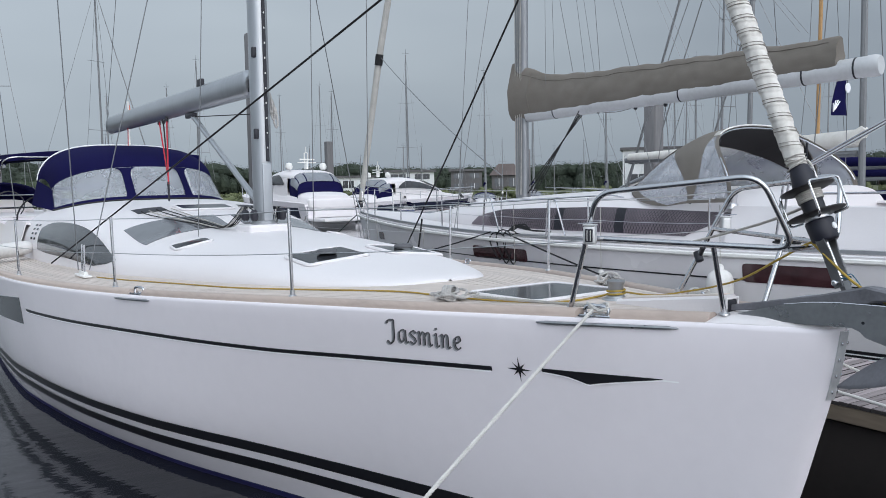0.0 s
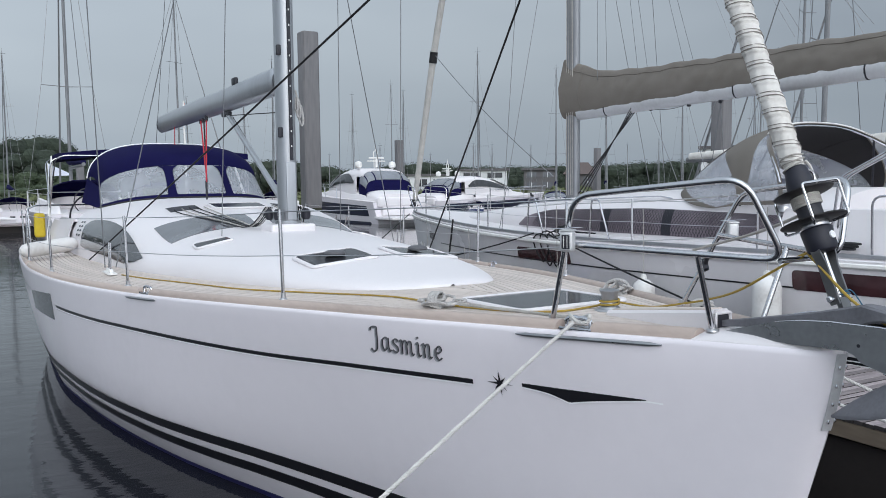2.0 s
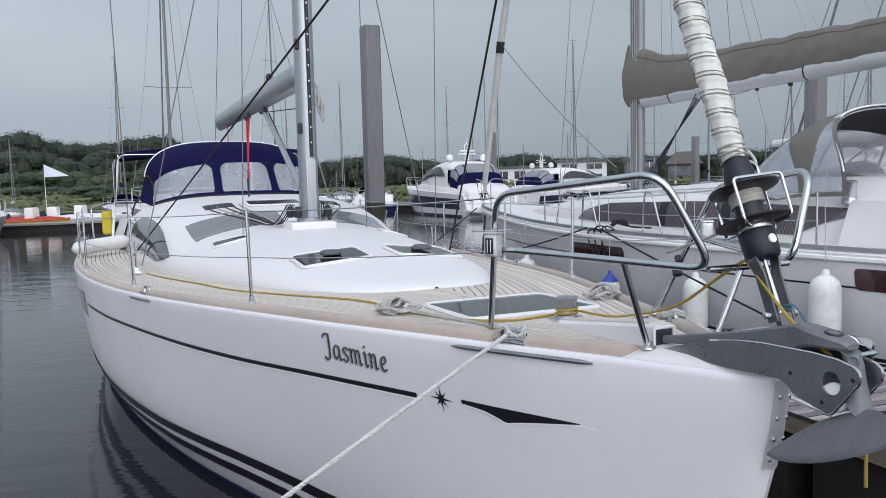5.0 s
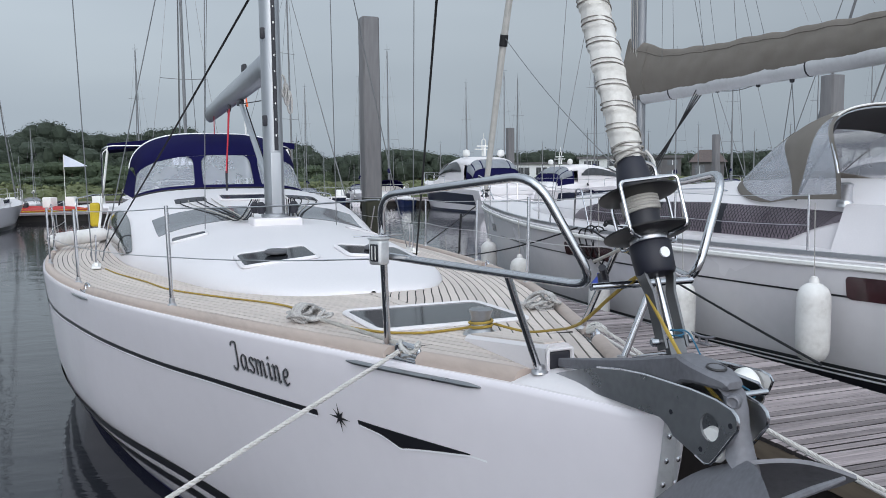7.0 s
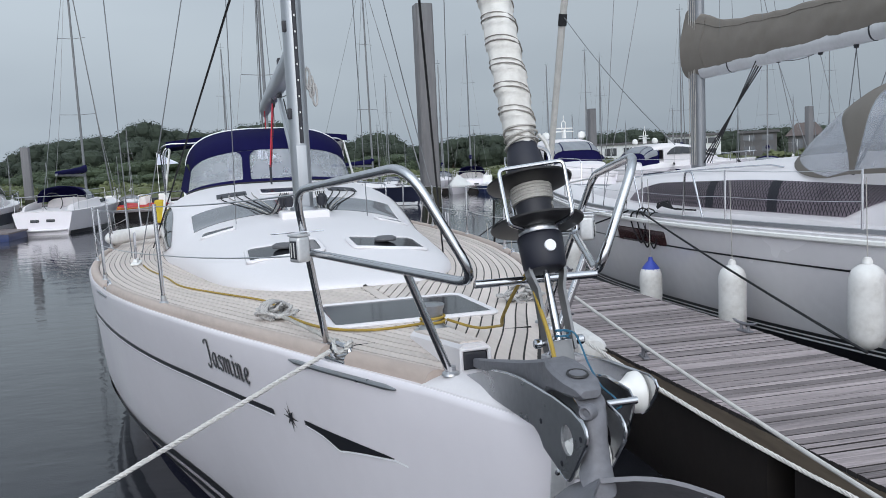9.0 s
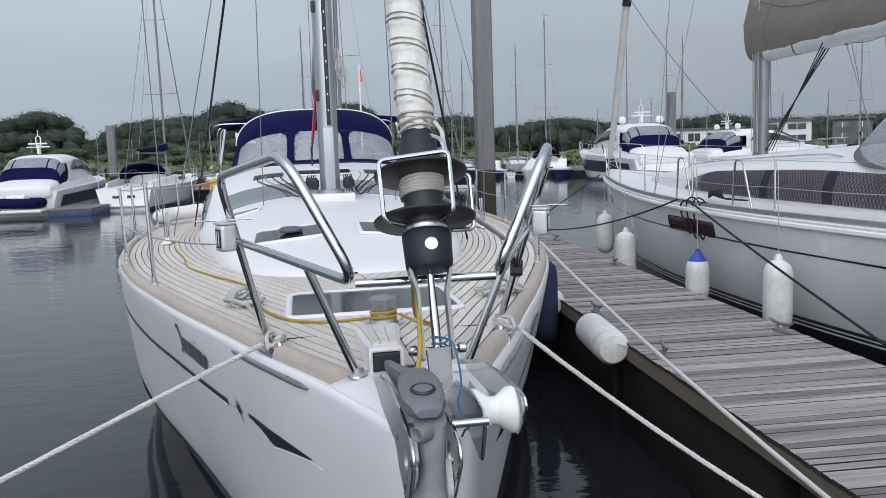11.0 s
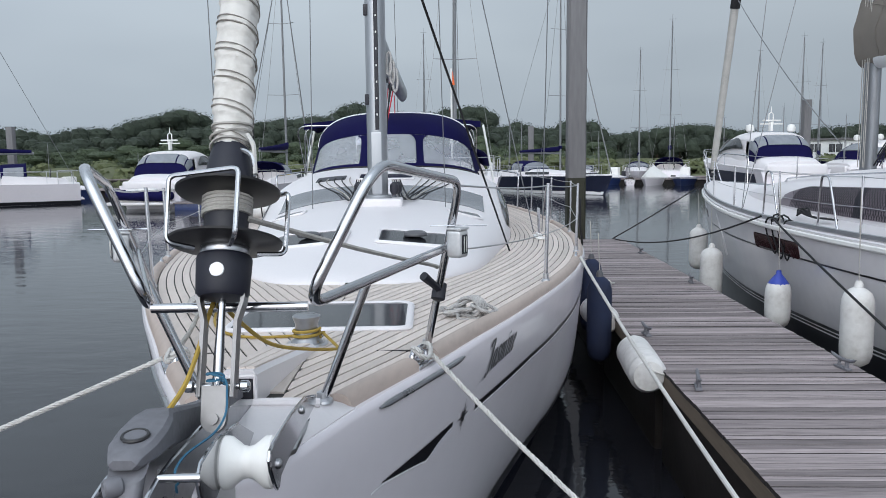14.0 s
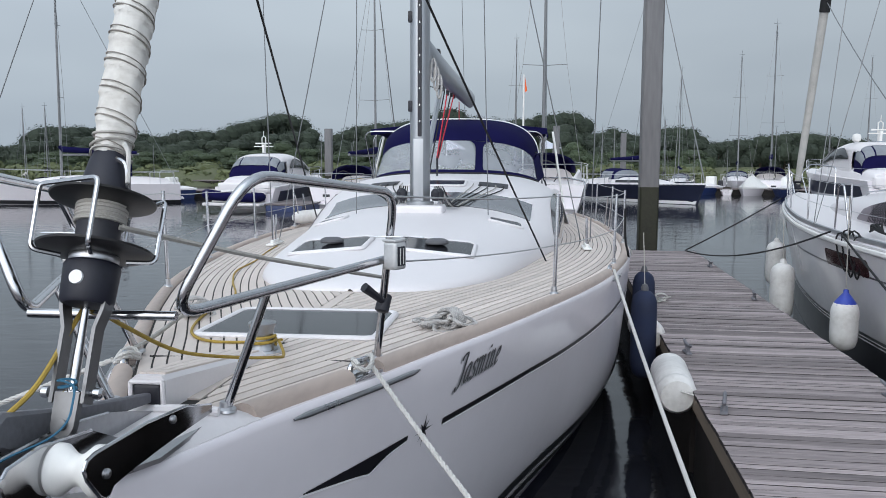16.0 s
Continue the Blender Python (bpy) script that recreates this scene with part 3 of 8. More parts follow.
boot_rise = table([(0.5, 0.045), (2.7, 0.055), (4.5, 0.09), (7.0, 0.088), (9.0, 0.05), (12.0, 0.0), (14.0, 0.0)])
sheer_line = table([(1.3, 1.09), (1.7, 1.077), (2.5, 1.045), (3.5, 1.0), (5.0, 0.97), (7.5, 0.915), (14, 0.91)])


def make_markings(parent):
    for side in (-1, 1):
        part("sheer_stripe", hull_strip(1.68, 7.5, lambda y: sheer_line(y) - 0.016, lambda y: sheer_line(y) + 0.012, side, 0.003), BLACK_VINYL, parent, "thin black stripe below the deck edge")
        part("sheer_stripe", hull_strip(9.4, 13.9, lambda y: sheer_line(y) - 0.016, lambda y: sheer_line(y) + 0.012, side, 0.003), BLACK_VINYL, parent)
        part("stripe_edge", hull_strip(1.69, 7.5, lambda y: sheer_line(y) - 0.026, lambda y: sheer_line(y) - 0.017, side, 0.003), WHITE_VINYL, parent)
        part("boot_stripe", hull_strip(0.5, 13.9, lambda y: 0.005 + boot_rise(y), lambda y: 0.103 + boot_rise(y), side, 0.003), BLACK_VINYL, parent, "broad black boot stripe")
        part("boot_stripe", hull_strip(0.6, 13.9, lambda y: -0.145 + 0.6 * boot_rise(y), lambda y: -0.052 + 0.78 * boot_rise(y), side, 0.003), BLACK_VINYL, parent, "broad black boot stripe")
        # the pennant-shaped flash
        low = table([(0.72, 1.128), (1.07, 1.062), (1.11, 1.052), (1.15, 1.064), (1.24, 1.086), (1.37, 1.095)])
        high = table([(0.72, 1.132), (1.1, 1.122), (1.37, 1.115)])
        part("flash", hull_strip(0.72, 1.37, low, high, side, 0.004, 30), BLACK_VINYL, parent, "black pennant-shaped flash")
        part("flash_edge", hull_strip(0.64, 1.36, lambda y: low(y) - 0.008, low, side, 0.0035, 30), WHITE_VINYL, parent)
        # the eight-pointed star
        ring = []
        for k in range(16):
            r = (0.078 if k % 4 == 0 else 0.055) if k % 2 == 0 else 0.017
            a = math.pi * k / 8
            ring.append((1.505 + r * math.sin(a), 1.092 + r * math.cos(a)))
        v = hull_patch([(1.505, 1.092)] + ring, side, 0.005)
        f = [(0, 1 + k, 1 + (k + 1) % 16) for k in range(16)]
        part("star", (v, f if side > 0 else [tuple(reversed(q)) for q in f]), BLACK_VINYL, parent, "dark eight-pointed star", smooth=False)
        # the rubbing strips at the fairleads
        for y0, y1 in ((0.62, 1.36), (4.75, 5.3)):
            pts = [hull_point(y, sheer(y) - 0.035, side, 0.008) for y in spread(y0, y1, 14)]
            part("rub_strip", tube(pts, [0.004] + [0.011] * 12 + [0.004], 8), CHEEK_PALE, parent, "stainless rubbing strip below the fairlead")


def pen_letters():
    """The name in a broad-nib chancery hand: for each letter its advance and its strokes, the x-height being 1."""
    arch = [(0.12, 0.58), (0.28, 0.93), (0.40, 0.97), (0.47, 0.80), (0.47, 0.0)]
    last = [(0.12, 0.58), (0.28, 0.93), (0.40, 0.97), (0.47, 0.80), (0.46, 0.2), (0.54, 0.02), (0.68, 0.16)]
    stem_stroke = [(-0.02, 0.86), (0.09, 0.99), (0.12, 0.80), (0.12, 0.0)]
    step = lambda pts, d: [(x + d, y) for x, y in pts]
    return ((0.78, [[(0.02, 1.36), (0.06, 1.56), (0.24, 1.66), (0.50, 1.64), (0.50, 1.3), (0.46, 0.45), (0.38, 0.02), (0.18, -0.2), (0.0, -0.12), (-0.02, 0.02)]]),
            (0.82, [[(0.54, 0.88), (0.34, 0.99), (0.10, 0.72), (0.08, 0.22), (0.24, 0.03), (0.44, 0.3), (0.54, 0.8)], [(0.56, 1.0), (0.54, 0.25), (0.62, 0.02), (0.76, 0.16)]]),
            (0.62, [[(0.50, 0.84), (0.34, 0.99), (0.14, 0.88), (0.14, 0.68), (0.40, 0.40), (0.42, 0.14), (0.24, 0.0), (0.02, 0.14)]]),
            (1.20, [stem_stroke, arch, step(last, 0.35)]),
            (0.42, [[(-0.02, 0.86), (0.09, 0.99), (0.12, 0.80), (0.11, 0.2), (0.19, 0.02), (0.33, 0.16)], [(0.10, 1.42), (0.17, 1.30)]]),
            (0.84, [stem_stroke, last]),
            (0.62, [[(0.10, 0.46), (0.36, 0.56), (0.46, 0.76), (0.34, 0.98), (0.12, 0.76), (0.08, 0.30), (0.26, 0.02), (0.52, 0.20)]]))


def make_name(parent):
    """The name on both bows, laid on the curved hull: dark letters with a paler core and a thin shadow."""
    total = sum(a for a, _ in pen_letters()) - 0.1
    for side in (-1, 1):
        y_first, y_last, base, lean = (2.365, 1.855, 1.172, 0.20) if side < 0 else (1.74, 2.17, 1.215, 0.42)
        for layer, (fat, mat, dy, dz, out) in enumerate(((0.008, BLACK_VINYL, 0, 0, 0.004), (-0.026, NAME_CORE, 0, 0, 0.0062), (0.02, SHADOW_VINYL, 0.011, -0.008, 0.0022))):
            verts, faces, at, count = [], [], 0.0, 0
            for advance, strokes in pen_letters():
                for stroke in strokes:
                    pts = [Vector((x, y, 0)) for x, y in stroke]
                    pts = curve_points(pts, 5)
                    first = len(verts)
                    for i, q in enumerate(pts):
                        d = (pts[min(i + 1, len(pts) - 1)] - pts[max(i - 1, 0)]).normalized()
                        half = 0.032 + 0.056 * abs(d.x * math.sin(radians(38)) - d.y * math.cos(radians(38))) + fat
                        half = max(half, 0.008)
                        for e in (-1, 1):
                            u, w = q.x - e * d.y * half, q.y + e * d.x * half
                            k = (at + u + lean * w * 0.5) / total
                            y = y_first + (y_last - y_first) * k - side * dy
                            verts.append(hull_point(y, base + 0.085 * w + dz + 0.02 * (y - 1.9), side, out + 0.0001 * count))
                    faces += [(first + 2 * i, first + 2 * i + 1, first + 2 * i + 3, first + 2 * i + 2) for i in range(len(pts) - 1)]
                    count += 1
                at += advance
            part("name_lettering", (verts, faces), mat, parent, ("black chancery name lettering", "grey core of the name lettering", "pale grey shadow of the name lettering")[layer], smooth=False)


def deck_z(x, y):
    h = max(0.05, deck_half(y))
    return sheer(y) + 0.004 + 0.05 * (1 - min(1, abs(x) / h) ** 2) * min(1, h / 1.2)


def make_deck(parent):
    deck_to = 13.6
    ys = [0.5 + 0.2 * i for i in range(66)]
    rows = [[(s * (deck_half(y) - 0.05), y, deck_z(s * (deck_half(y) - 0.05), y)) for s in spread(-1, 1, 15)] for y in ys]
    base = part("deck", slab(rows, (0, 0, 0.02), flip=True), CAULK, parent, "teak-laid deck with black caulked seams")
    # swept planks, parallel to the deck's edge, nibbed at the middle
    pitch = 0.053
    for side in (-1, 1):
        k = 0
        while True:
            off = 0.115 + pitch * k
            runs, run = [], []
            for i in range(0, 300):
                y = 0.52 + 0.045 * i
                if y > deck_to:
                    break
                slope = (deck_half(y + 0.02) - deck_half(y - 0.02)) / 0.04
                stretch = math.sqrt(1 + slope * slope)
                outer = deck_half(y) - off * stretch
                inner = outer - (pitch - 0.008) * stretch
                limit = 0.035 if y < 3.05 else max(0.035, coach_w(y) - 0.05)
                if outer > limit + 0.004:
                    run.append((y, outer, max(inner, limit)))
                elif run:
                    runs.append(run)
                    run = []
            if run:
                runs.append(run)
            runs = [r for r in runs if len(r) > 2]
            if not runs:
                break
            for r in runs:
                lift = 0.0045
                rows = [[Vector((side * a, y, deck_z(a, y) + lift)), Vector((side * b, y, deck_z(b, y) + lift))] for y, a, b in r]
                part("plank", slab(rows, (0, 0, 0.006), flip=side > 0), TEAK, base, smooth=False)
            k += 1
    rows = [[(x, y, deck_z(x, y) + 0.0055) for x in (-0.03, 0.03)] for y in spread(0.62, 3.05, 24)]
    part("king_plank", slab(rows, (0, 0, 0.006), flip=True), TEAK, base, smooth=False)
    # the half-round teak capping along the edge, with gaps at the fairleads
    for side in (-1, 1):
        for a, b in ((0.5, 0.98), (1.16, 4.92), (5.12, 9.6), (9.8, 13.5)):
            n = max(8, int((b - a) / 0.12))
            rows = []
            for i, y in enumerate(spread(a, b, n)):
                x0, z0 = deck_half(y), sheer(y)
                rows.append([(side * (x0 - d), y, z0 + h) for d, h in ((0.028, -0.01), (0.030, 0.016), (0.040, 0.034), (0.055, 0.045), (0.075, 0.048), (0.095, 0.042), (0.108, 0.028), (0.113, -0.005))])
            v, f = grid(rows, flip=side < 0)
            m = len(rows[0])
            f = f + [tuple(range(m)), tuple(reversed([(n - 1) * m + q for q in range(m)]))]
            part("toe_rail", (v, f), TEAK_RAIL, parent, "half-round varnished teak toe rail")
    # the white moulding at the stem head
    rows = []
    for y in (-0.075, -0.06, -0.03, 0.03, 0.1, 0.2, 0.3, 0.42, 0.49, 0.505):
        h = max(0.012, deck_half(y) - 0.018)
        up = 0.038 * min(1, (y + 0.08) / 0.1) * (1 if y < 0.5 else 0.3)
        rows.append([(q * h, y, sheer(y) + 0.002 + up * (1 - abs(q) ** 5)) for q in (-1, -0.96, -0.88, -0.7, -0.35, 0, 0.35, 0.7, 0.88, 0.96, 1)])
    part("stem_head", slab(rows, (0, 0, 0.06), flip=True), GEL_DECK, parent, "white moulded stem head")


# the coachroof: half its width and its height over the length
coach_w = table([(3.0, 0.02), (3.04, 0.28), (3.2, 0.50), (3.55, 0.70), (4.0, 0.87), (5.0, 1.06), (6.3, 1.28), (7.0, 1.40), (7.6, 1.475), (8.2, 1.525), (9.0, 1.585), (10.0, 1.64), (11.2, 1.67)])
coach_top = table([(3.0, 1.44), (3.1, 1.47), (3.5, 1.52), (4.0, 1.57), (5.0, 1.645), (6.3, 1.695), (6.9, 1.708), (7.15, 1.732), (7.45, 1.80), (7.75, 1.855), (8.05, 1.90), (8.4, 1.945), (9.0, 1.99), (9.85, 2.02), (11.2, 2.0)])
coach_n = table([(3.0, 2.2), (4, 2.4), (6.3, 2.3), (7.3, 2.35), (8, 2.9), (9, 3.3), (11.2, 3.2)])


def coach(y, s, out=0.0):
    """A point of the coachroof's skin: s from -1 (starboard foot) over 0 (ridge) to 1 (port foot)."""
    def raw(yy, ss):
        a = abs(ss) * math.pi / 2
        n = coach_n(yy)
        w = coach_w(yy)
        foot = deck_z(w, yy) - 0.01
        x = w * max(0.0, math.sin(a)) ** (2 / n)
        z = foot + (coach_top(yy) - foot) * max(0.0, math.cos(a)) ** (2 / n)
        return Vector((math.copysign(x, ss) if ss else 0.0, yy, z))
    p = raw(y, s)
    if out:
        e = 0.01
        du = raw(y + e, s) - raw(y - e, s)
        s1, s0 = min(1, s + e), max(-1, s - e)
        dv = raw(y, s1) - raw(y, s0)
        nrm = dv.cross(du)
        if nrm.length > 1e-9:
            nrm.normalize()
            if nrm.z < 0 and abs(s) < 0.9 or nrm.x * s < -0.2:
                nrm = -nrm
            p = p + nrm * out
    return p


def coach_at(x, y, out=0.0):
    """The coachroof's skin above (x, y)."""
    k = min(1.0, abs(x) / coach_w(y))
    s = math.asin(min(1.0, k ** (coach_n(y) / 2))) * 2 / math.pi
    return coach(y, math.copysign(s, x), out)


def make_coachroof(parent):
    ss = [math.copysign(abs(q) ** 0.8, q) for q in spread(-1, 1, 41)]
    ys = [3.0, 3.01, 3.03, 3.06, 3.1, 3.16, 3.22] + [3.3 + 0.15 * i for i in range(54)]
    rows = [[coach(y, s) for s in ss] for y in ys]
    v, f = grid(rows, flip=True)
    n = len(ss)
    back = tuple((len(ys) - 1) * n + i for i in range(n))
    part("coachroof", (v, f + [back]), GEL_DECK, parent, "smooth white moulded coachroof")
    # the raised step under the mast
    top = coach_at(0, 6.35).z
    part("mast_step", box(0, 6.42, top + 0.02, 0.50, 0.40, 0.10, 0.035, 4), GEL_DECK, parent)

    # wrap-round front windows, one to each side of the mast
    for side in (-1, 1):
        rows = []
        for k in spread(0, 1, 15):
            x = side * (0.10 + 1.02 * k)
            y_low, y_high = 7.08 - 0.10 * k * k, 7.66 + 0.03 * k ** 1.6
            rows.append([coach_at(x * (1 + 0.03 * q), y_low + (y_high - y_low) * q, 0.007) for q in spread(0, 1, 7)])
        part("front_window", slab(rows, (0, 0, 0.006), flip=side > 0), TINT_GREY, parent, "grey tinted wrap-round front window")
        # side windows, arched
        rows = []
        for k in spread(0, 1, 17):
            y = 7.2 + 2.95 * k
            arch = 1 - (1 - k / 0.55) ** 2.2 if k < 0.55 else 1 - 0.28 * ((k - 0.55) / 0.45) ** 2
            s_low, s_high = 0.83 + 0.135 * min(1, k / 0.2) ** 0.6 - 0.02 * k ** 8, 0.825 - 0.19 * arch + 0.06 * k ** 14
            rows.append([coach(y, side * (s_low + (s_high - s_low) * q), 0.007) for q in spread(0, 1, 7)])
        part("side_window", slab(rows, (0, 0, 0.004), flip=side < 0), TINT, parent, "dark tinted arched side window")
    # row of small vents behind the side windows
    for side in (-1, 1):
        for k in range(8):
            y, s0 = 10.32 + 0.20 * (k % 2), 0.70 + 0.052 * (k // 2)
            rows = [[coach(y + dy, side * s, 0.006) for s in spread(s0, s0 + 0.022, 3)] for dy in (0, 0.10)]
            part("vent", slab(rows, (0, 0, 0.004), flip=side < 0), TINT, parent)
    # recessed dark slots in front of the hood
    for side in (-1, 1):
        rows = [[coach_at(side * x, y, 0.006) for x in spread(0.50, 0.86, 6)] for y in (8.13, 8.27, 8.42)]
        part("vent_slot", slab(rows, (0, 0, 0.004), flip=side > 0), BLACK_PLASTIC, parent, "dark recessed line slot")


def make_hatch(parent, corners, label="smoked acrylic hatch in a rounded white frame", vent=False, rise=0.018, thick=0.019):
    """A hatch on the coachroof from its four corners (x, y), in ring order."""
    def at(u, v):
        a = Vector(corners[0]).lerp(Vector(corners[1]), u)
        b = Vector(corners[3]).lerp(Vector(corners[2]), u)
        p = a.lerp(b, v)
        return p
    wide = (Vector(corners[1]) - Vector(corners[0])).length
    deep = (Vector(corners[3]) - Vector(corners[0])).length
    r = min(0.06, 0.42 * min(wide, deep))
    ring = []
    for px, py in rounded(wide, deep, r, 5, wide / 2, deep / 2):
        q = at(px / wide, py / deep)
        ring.append(q)
    mid = sum((Vector(c) for c in corners), Vector((0, 0))) / 4

    def lift(q, h):
        z = coach_at(q.x, q.y).z if q.y > 3.05 else deck_z(q.x, q.y)
        return Vector((q.x, q.y, z + h))
    pts = [lift(q, rise * 0.6) for q in ring]
    frame_ob = part("hatch", tube(pts, thick, 10, closed=True, flat=0.8), GEL_DECK, parent, label)
    inner = [mid + (q - mid) * 0.965 for q in ring]
    top = [lift(q, rise) for q in inner]
    n = len(top)
    verts = top + [p - Vector((0, 0, 0.03)) for p in top]
    faces = [tuple(range(n))] + [(i, n + i, n + (i + 1) % n, (i + 1) % n) for i in range(n)]
    part("pane", (verts, faces), HATCH_TINT, frame_ob, "smoked acrylic pane", smooth=False)
    if vent:
        c = lift(mid, rise)
        part("vent_cap", moved(lathe([(0.085, 0.0), (0.09, 0.010), (0.085, 0.026), (0.06, 0.038), (0.0, 0.042)], 16), Matrix.Translation(c)), RUBBER, frame_ob, "round grey ventilator cap")
    return frame_ob


def make_rigging(parent):
    # mast with its sail track
    ring = [(0.102 * math.cos(a), 0.132 * math.sin(a)) for a in spread(0, 2 * math.pi * 15 / 16, 16)]
    foot = 1.77
    v, f = plate_stack(ring, (foot, 8.0, 16.5), (1, 1, 0.9))
    mast_ob = part("mast", moved((v, f), pose(0, 6.42, 0)), ALU, parent, "silver anodised mast")
    part("sail_track", box(0.012, 6.292, 9.3, 0.04, 0.02, 13.7, 0.004, 1), BLACK_PLASTIC, mast_ob, "black slotted sail track")
    for k in range(40):
        part("track_slot", box(0.012, 6.281, 2.6 + 0.16 * k, 0.011, 0.004, 0.02), WHITE_PLASTIC, mast_ob)
    for z in (2.75, 3.62, 4.4):
        part("mast_fitting", box(-0.085, 6.345, z, 0.05, 0.05, 0.11, 0.012), BLACK_PLASTIC, mast_ob)
    part("mast_collar", lathe([(0.140, 0), (0.142, 0.03), (0.134, 0.04)], 16), ALU, mast_ob, m=pose(0, 6.42, 1.76))
    part("mast_sleeve", box(0, 6.292, 2.12, 0.11, 0.024, 0.62, 0.011, 3), ALU, mast_ob)
    for side in (-1, 1):
        for z, w in ((6.6, 1.0), (11.2, 0.8)):
            part("spreader", tube([(0, 6.45, z), (side * w, 6.8, z + 0.1)], [0.035, 0.022], 8, flat=0.5), ALU, parent)
    # boom
    pts = [(0, 6.66, 3.33), (0, 6.72, 3.33), (0.02, 8.5, 3.31), (0.05, 10.6, 3.30), (0.09, 12.85, 3.28), (0.092, 12.9, 3.28)]
    rows = []
    for (x, y, z), r in zip(pts, (0.6, 1, 1, 1, 0.95, 0.75)):
        rows.append([(x + 0.095 * r * math.cos(a), y, z + 0.155 * r * math.sin(a)) for a in spread(0, 2 * math.pi * 17 / 18, 18)])
    v, f = grid(rows, closed=True)
    part("boom", (v, f + [tuple(range(18)), tuple(reversed([5 * 18 + i for i in range(18)]))]), ALU, parent, "grey boom with the sail rolled away")
    part("gooseneck", box(0, 6.6, 3.3, 0.06, 0.16, 0.14, 0.01), BLACK_PLASTIC, parent)
    part("boom_bracket", box(0.0, 8.2, 3.50, 0.05, 0.16, 0.1, 0.02), BLACK_PLASTIC, parent)
    part("boom_slide", box(0.0, 8.6, 3.12, 0.06, 0.3, 0.06, 0.015), BLACK_PLASTIC, parent)
    part("vang", tube([(0, 6.55, 2.0), (0.0, 8.55, 3.12)], [0.036, 0.030], 10), ALU, parent, "tubular rigid boom vang")
    part("vang_line", tube([(0.05, 6.62, 1.98), (0.05, 8.5, 3.08)], 0.008, 5), ROPE_BLACK, parent)
    part("topping_line", tube([(0, 6.5, 2.98), (0, 8.55, 3.1)], 0.006, 5), ROPE_BLACK, parent)
    foot = coach_at(0, 9.2).z
    for y, x, mat in ((9.55, -0.01, ROPE_RED), (9.8, 0.02, ROPE_BLACK), (10.05, 0.04, ROPE_RED)):
        part("mainsheet", tube([(x, y, 3.16), (-0.12 + x * 0.3, 9.25 + 0.03 * (y - 9.9), foot + 0.24)], 0.010, 6), mat, parent, "mainsheet hanging from the boom")
        part("sheet_block", box(x, y, 3.14, 0.04, 0.05, 0.09, 0.012), BLACK_PLASTIC, parent)
    part("sheet_tackle", tube([(-0.12, 9.25, foot - 0.01), (-0.12, 9.25, foot + 0.26)], [0.012, 0.017], 8), BLACK_PLASTIC, parent, "black block at the mainsheet's foot")
    part("boom_end_line", tube([(0, 11.5, 3.15), (0, 11.55, 2.7)], 0.008, 5), ROPE_RED, parent)
    # standing rigging
    for side in (-1, 1):
        foot_pt = (side * 1.78, 7.15, 1.33)
        part("cap_shroud", tube([foot_pt, (side * 1.9, 7.2, 6.7), (side * 0.8, 6.8, 11.3), (0, 6.5, 16.2)], 0.006, 5), WIRE, parent)
        part("lower_shroud", tube([(side * 1.68, 7.1, 1.33), (side * 0.08, 6.6, 8.2)], 0.006, 5), WIRE, parent)
        part("fore_lower", tube([(side * 0.69, 6.57, 1.62), (side * 0.6, 6.3, 5.2), (side * 0.1, 6.4, 9.0)], 0.005, 5), WIRE, parent)
        part("chainplate", join(box(side * 1.74, 7.12, 1.275, 0.09, 0.40, 0.02, 0.008), box(side * 1.74, 7.12, 1.30, 0.04, 0.24, 0.04, 0.012)), WHITE_PLASTIC, parent)
        for y in (7.05, 7.15):
            part("turnbuckle", tube([(side * 1.74, y, 1.31), (side * 1.735, y, 1.60)], 0.009, 8), STEEL, parent)
        # genoa sheets from the clew aloft
        clew, car = ((-0.28, 1.1, 4.16), (-1.69, 9.0, 1.27)) if side < 0 else ((-0.07, 1.3, 4.4), (1.26, 5.64, 1.3))
        part("genoa_sheet", tube(sag(clew, car, 0.015, 12), 0.0085, 6), ROPE_BLACK, parent, "black genoa sheet led aft from the clew")
    part("backstay", tube([(0, 13.7, 1.3), (0, 6.6, 16.4)], 0.005, 5), WIRE, parent)
    # coiled halyard tails and control lines by the mast foot
    for side in (-1, 1):
        for k in range(5):
            x0, x1 = side * (0.14 + 0.02 * k), side * (0.42 + 0.09 * k)
            pts = [Vector((x0, 6.5, 1.95)), coach_at(side * (0.2 + 0.03 * k), 6.8, 0.03), coach_at(side * (0.28 + 0.05 * k), 7.3, 0.02), coach_at(x1, 7.9, 0.016), coach_at(x1 + side * 0.02, 8.2, 0.012)]
            part("control_line", tube(curve_points(pts, 4), 0.007, 5), (ROPE_GREY, ROPE_BLACK, ROPE_BLACK, ROPE_GREY, ROPE_BLACK)[k], parent)
    for k in range(3):
        c = Vector((0.17 + 0.03 * k, 6.45, 3.25 - 0.08 * k))
        loop = [c + Vector((-0.04 + 0.025 * math.cos(a), 0.03 * math.sin(a), -0.14 + 0.12 * math.sin(a))) for a in spread(0, 2 * math.pi * 11 / 12, 12)]
        part("halyard_coil", tube(loop, 0.012, 6, closed=True), ROPE_OLD, parent)
    for x, y in ((-0.16, 6.3), (0.17, 6.3), (-0.2, 6.45), (0.2, 6.42)):
        part("turning_block", lathe([(0.03, -0.05), (0.045, -0.02), (0.045, 0.04), (0.02, 0.07)], 10), BLACK_PLASTIC, parent, m=pose(x, y, 1.86))


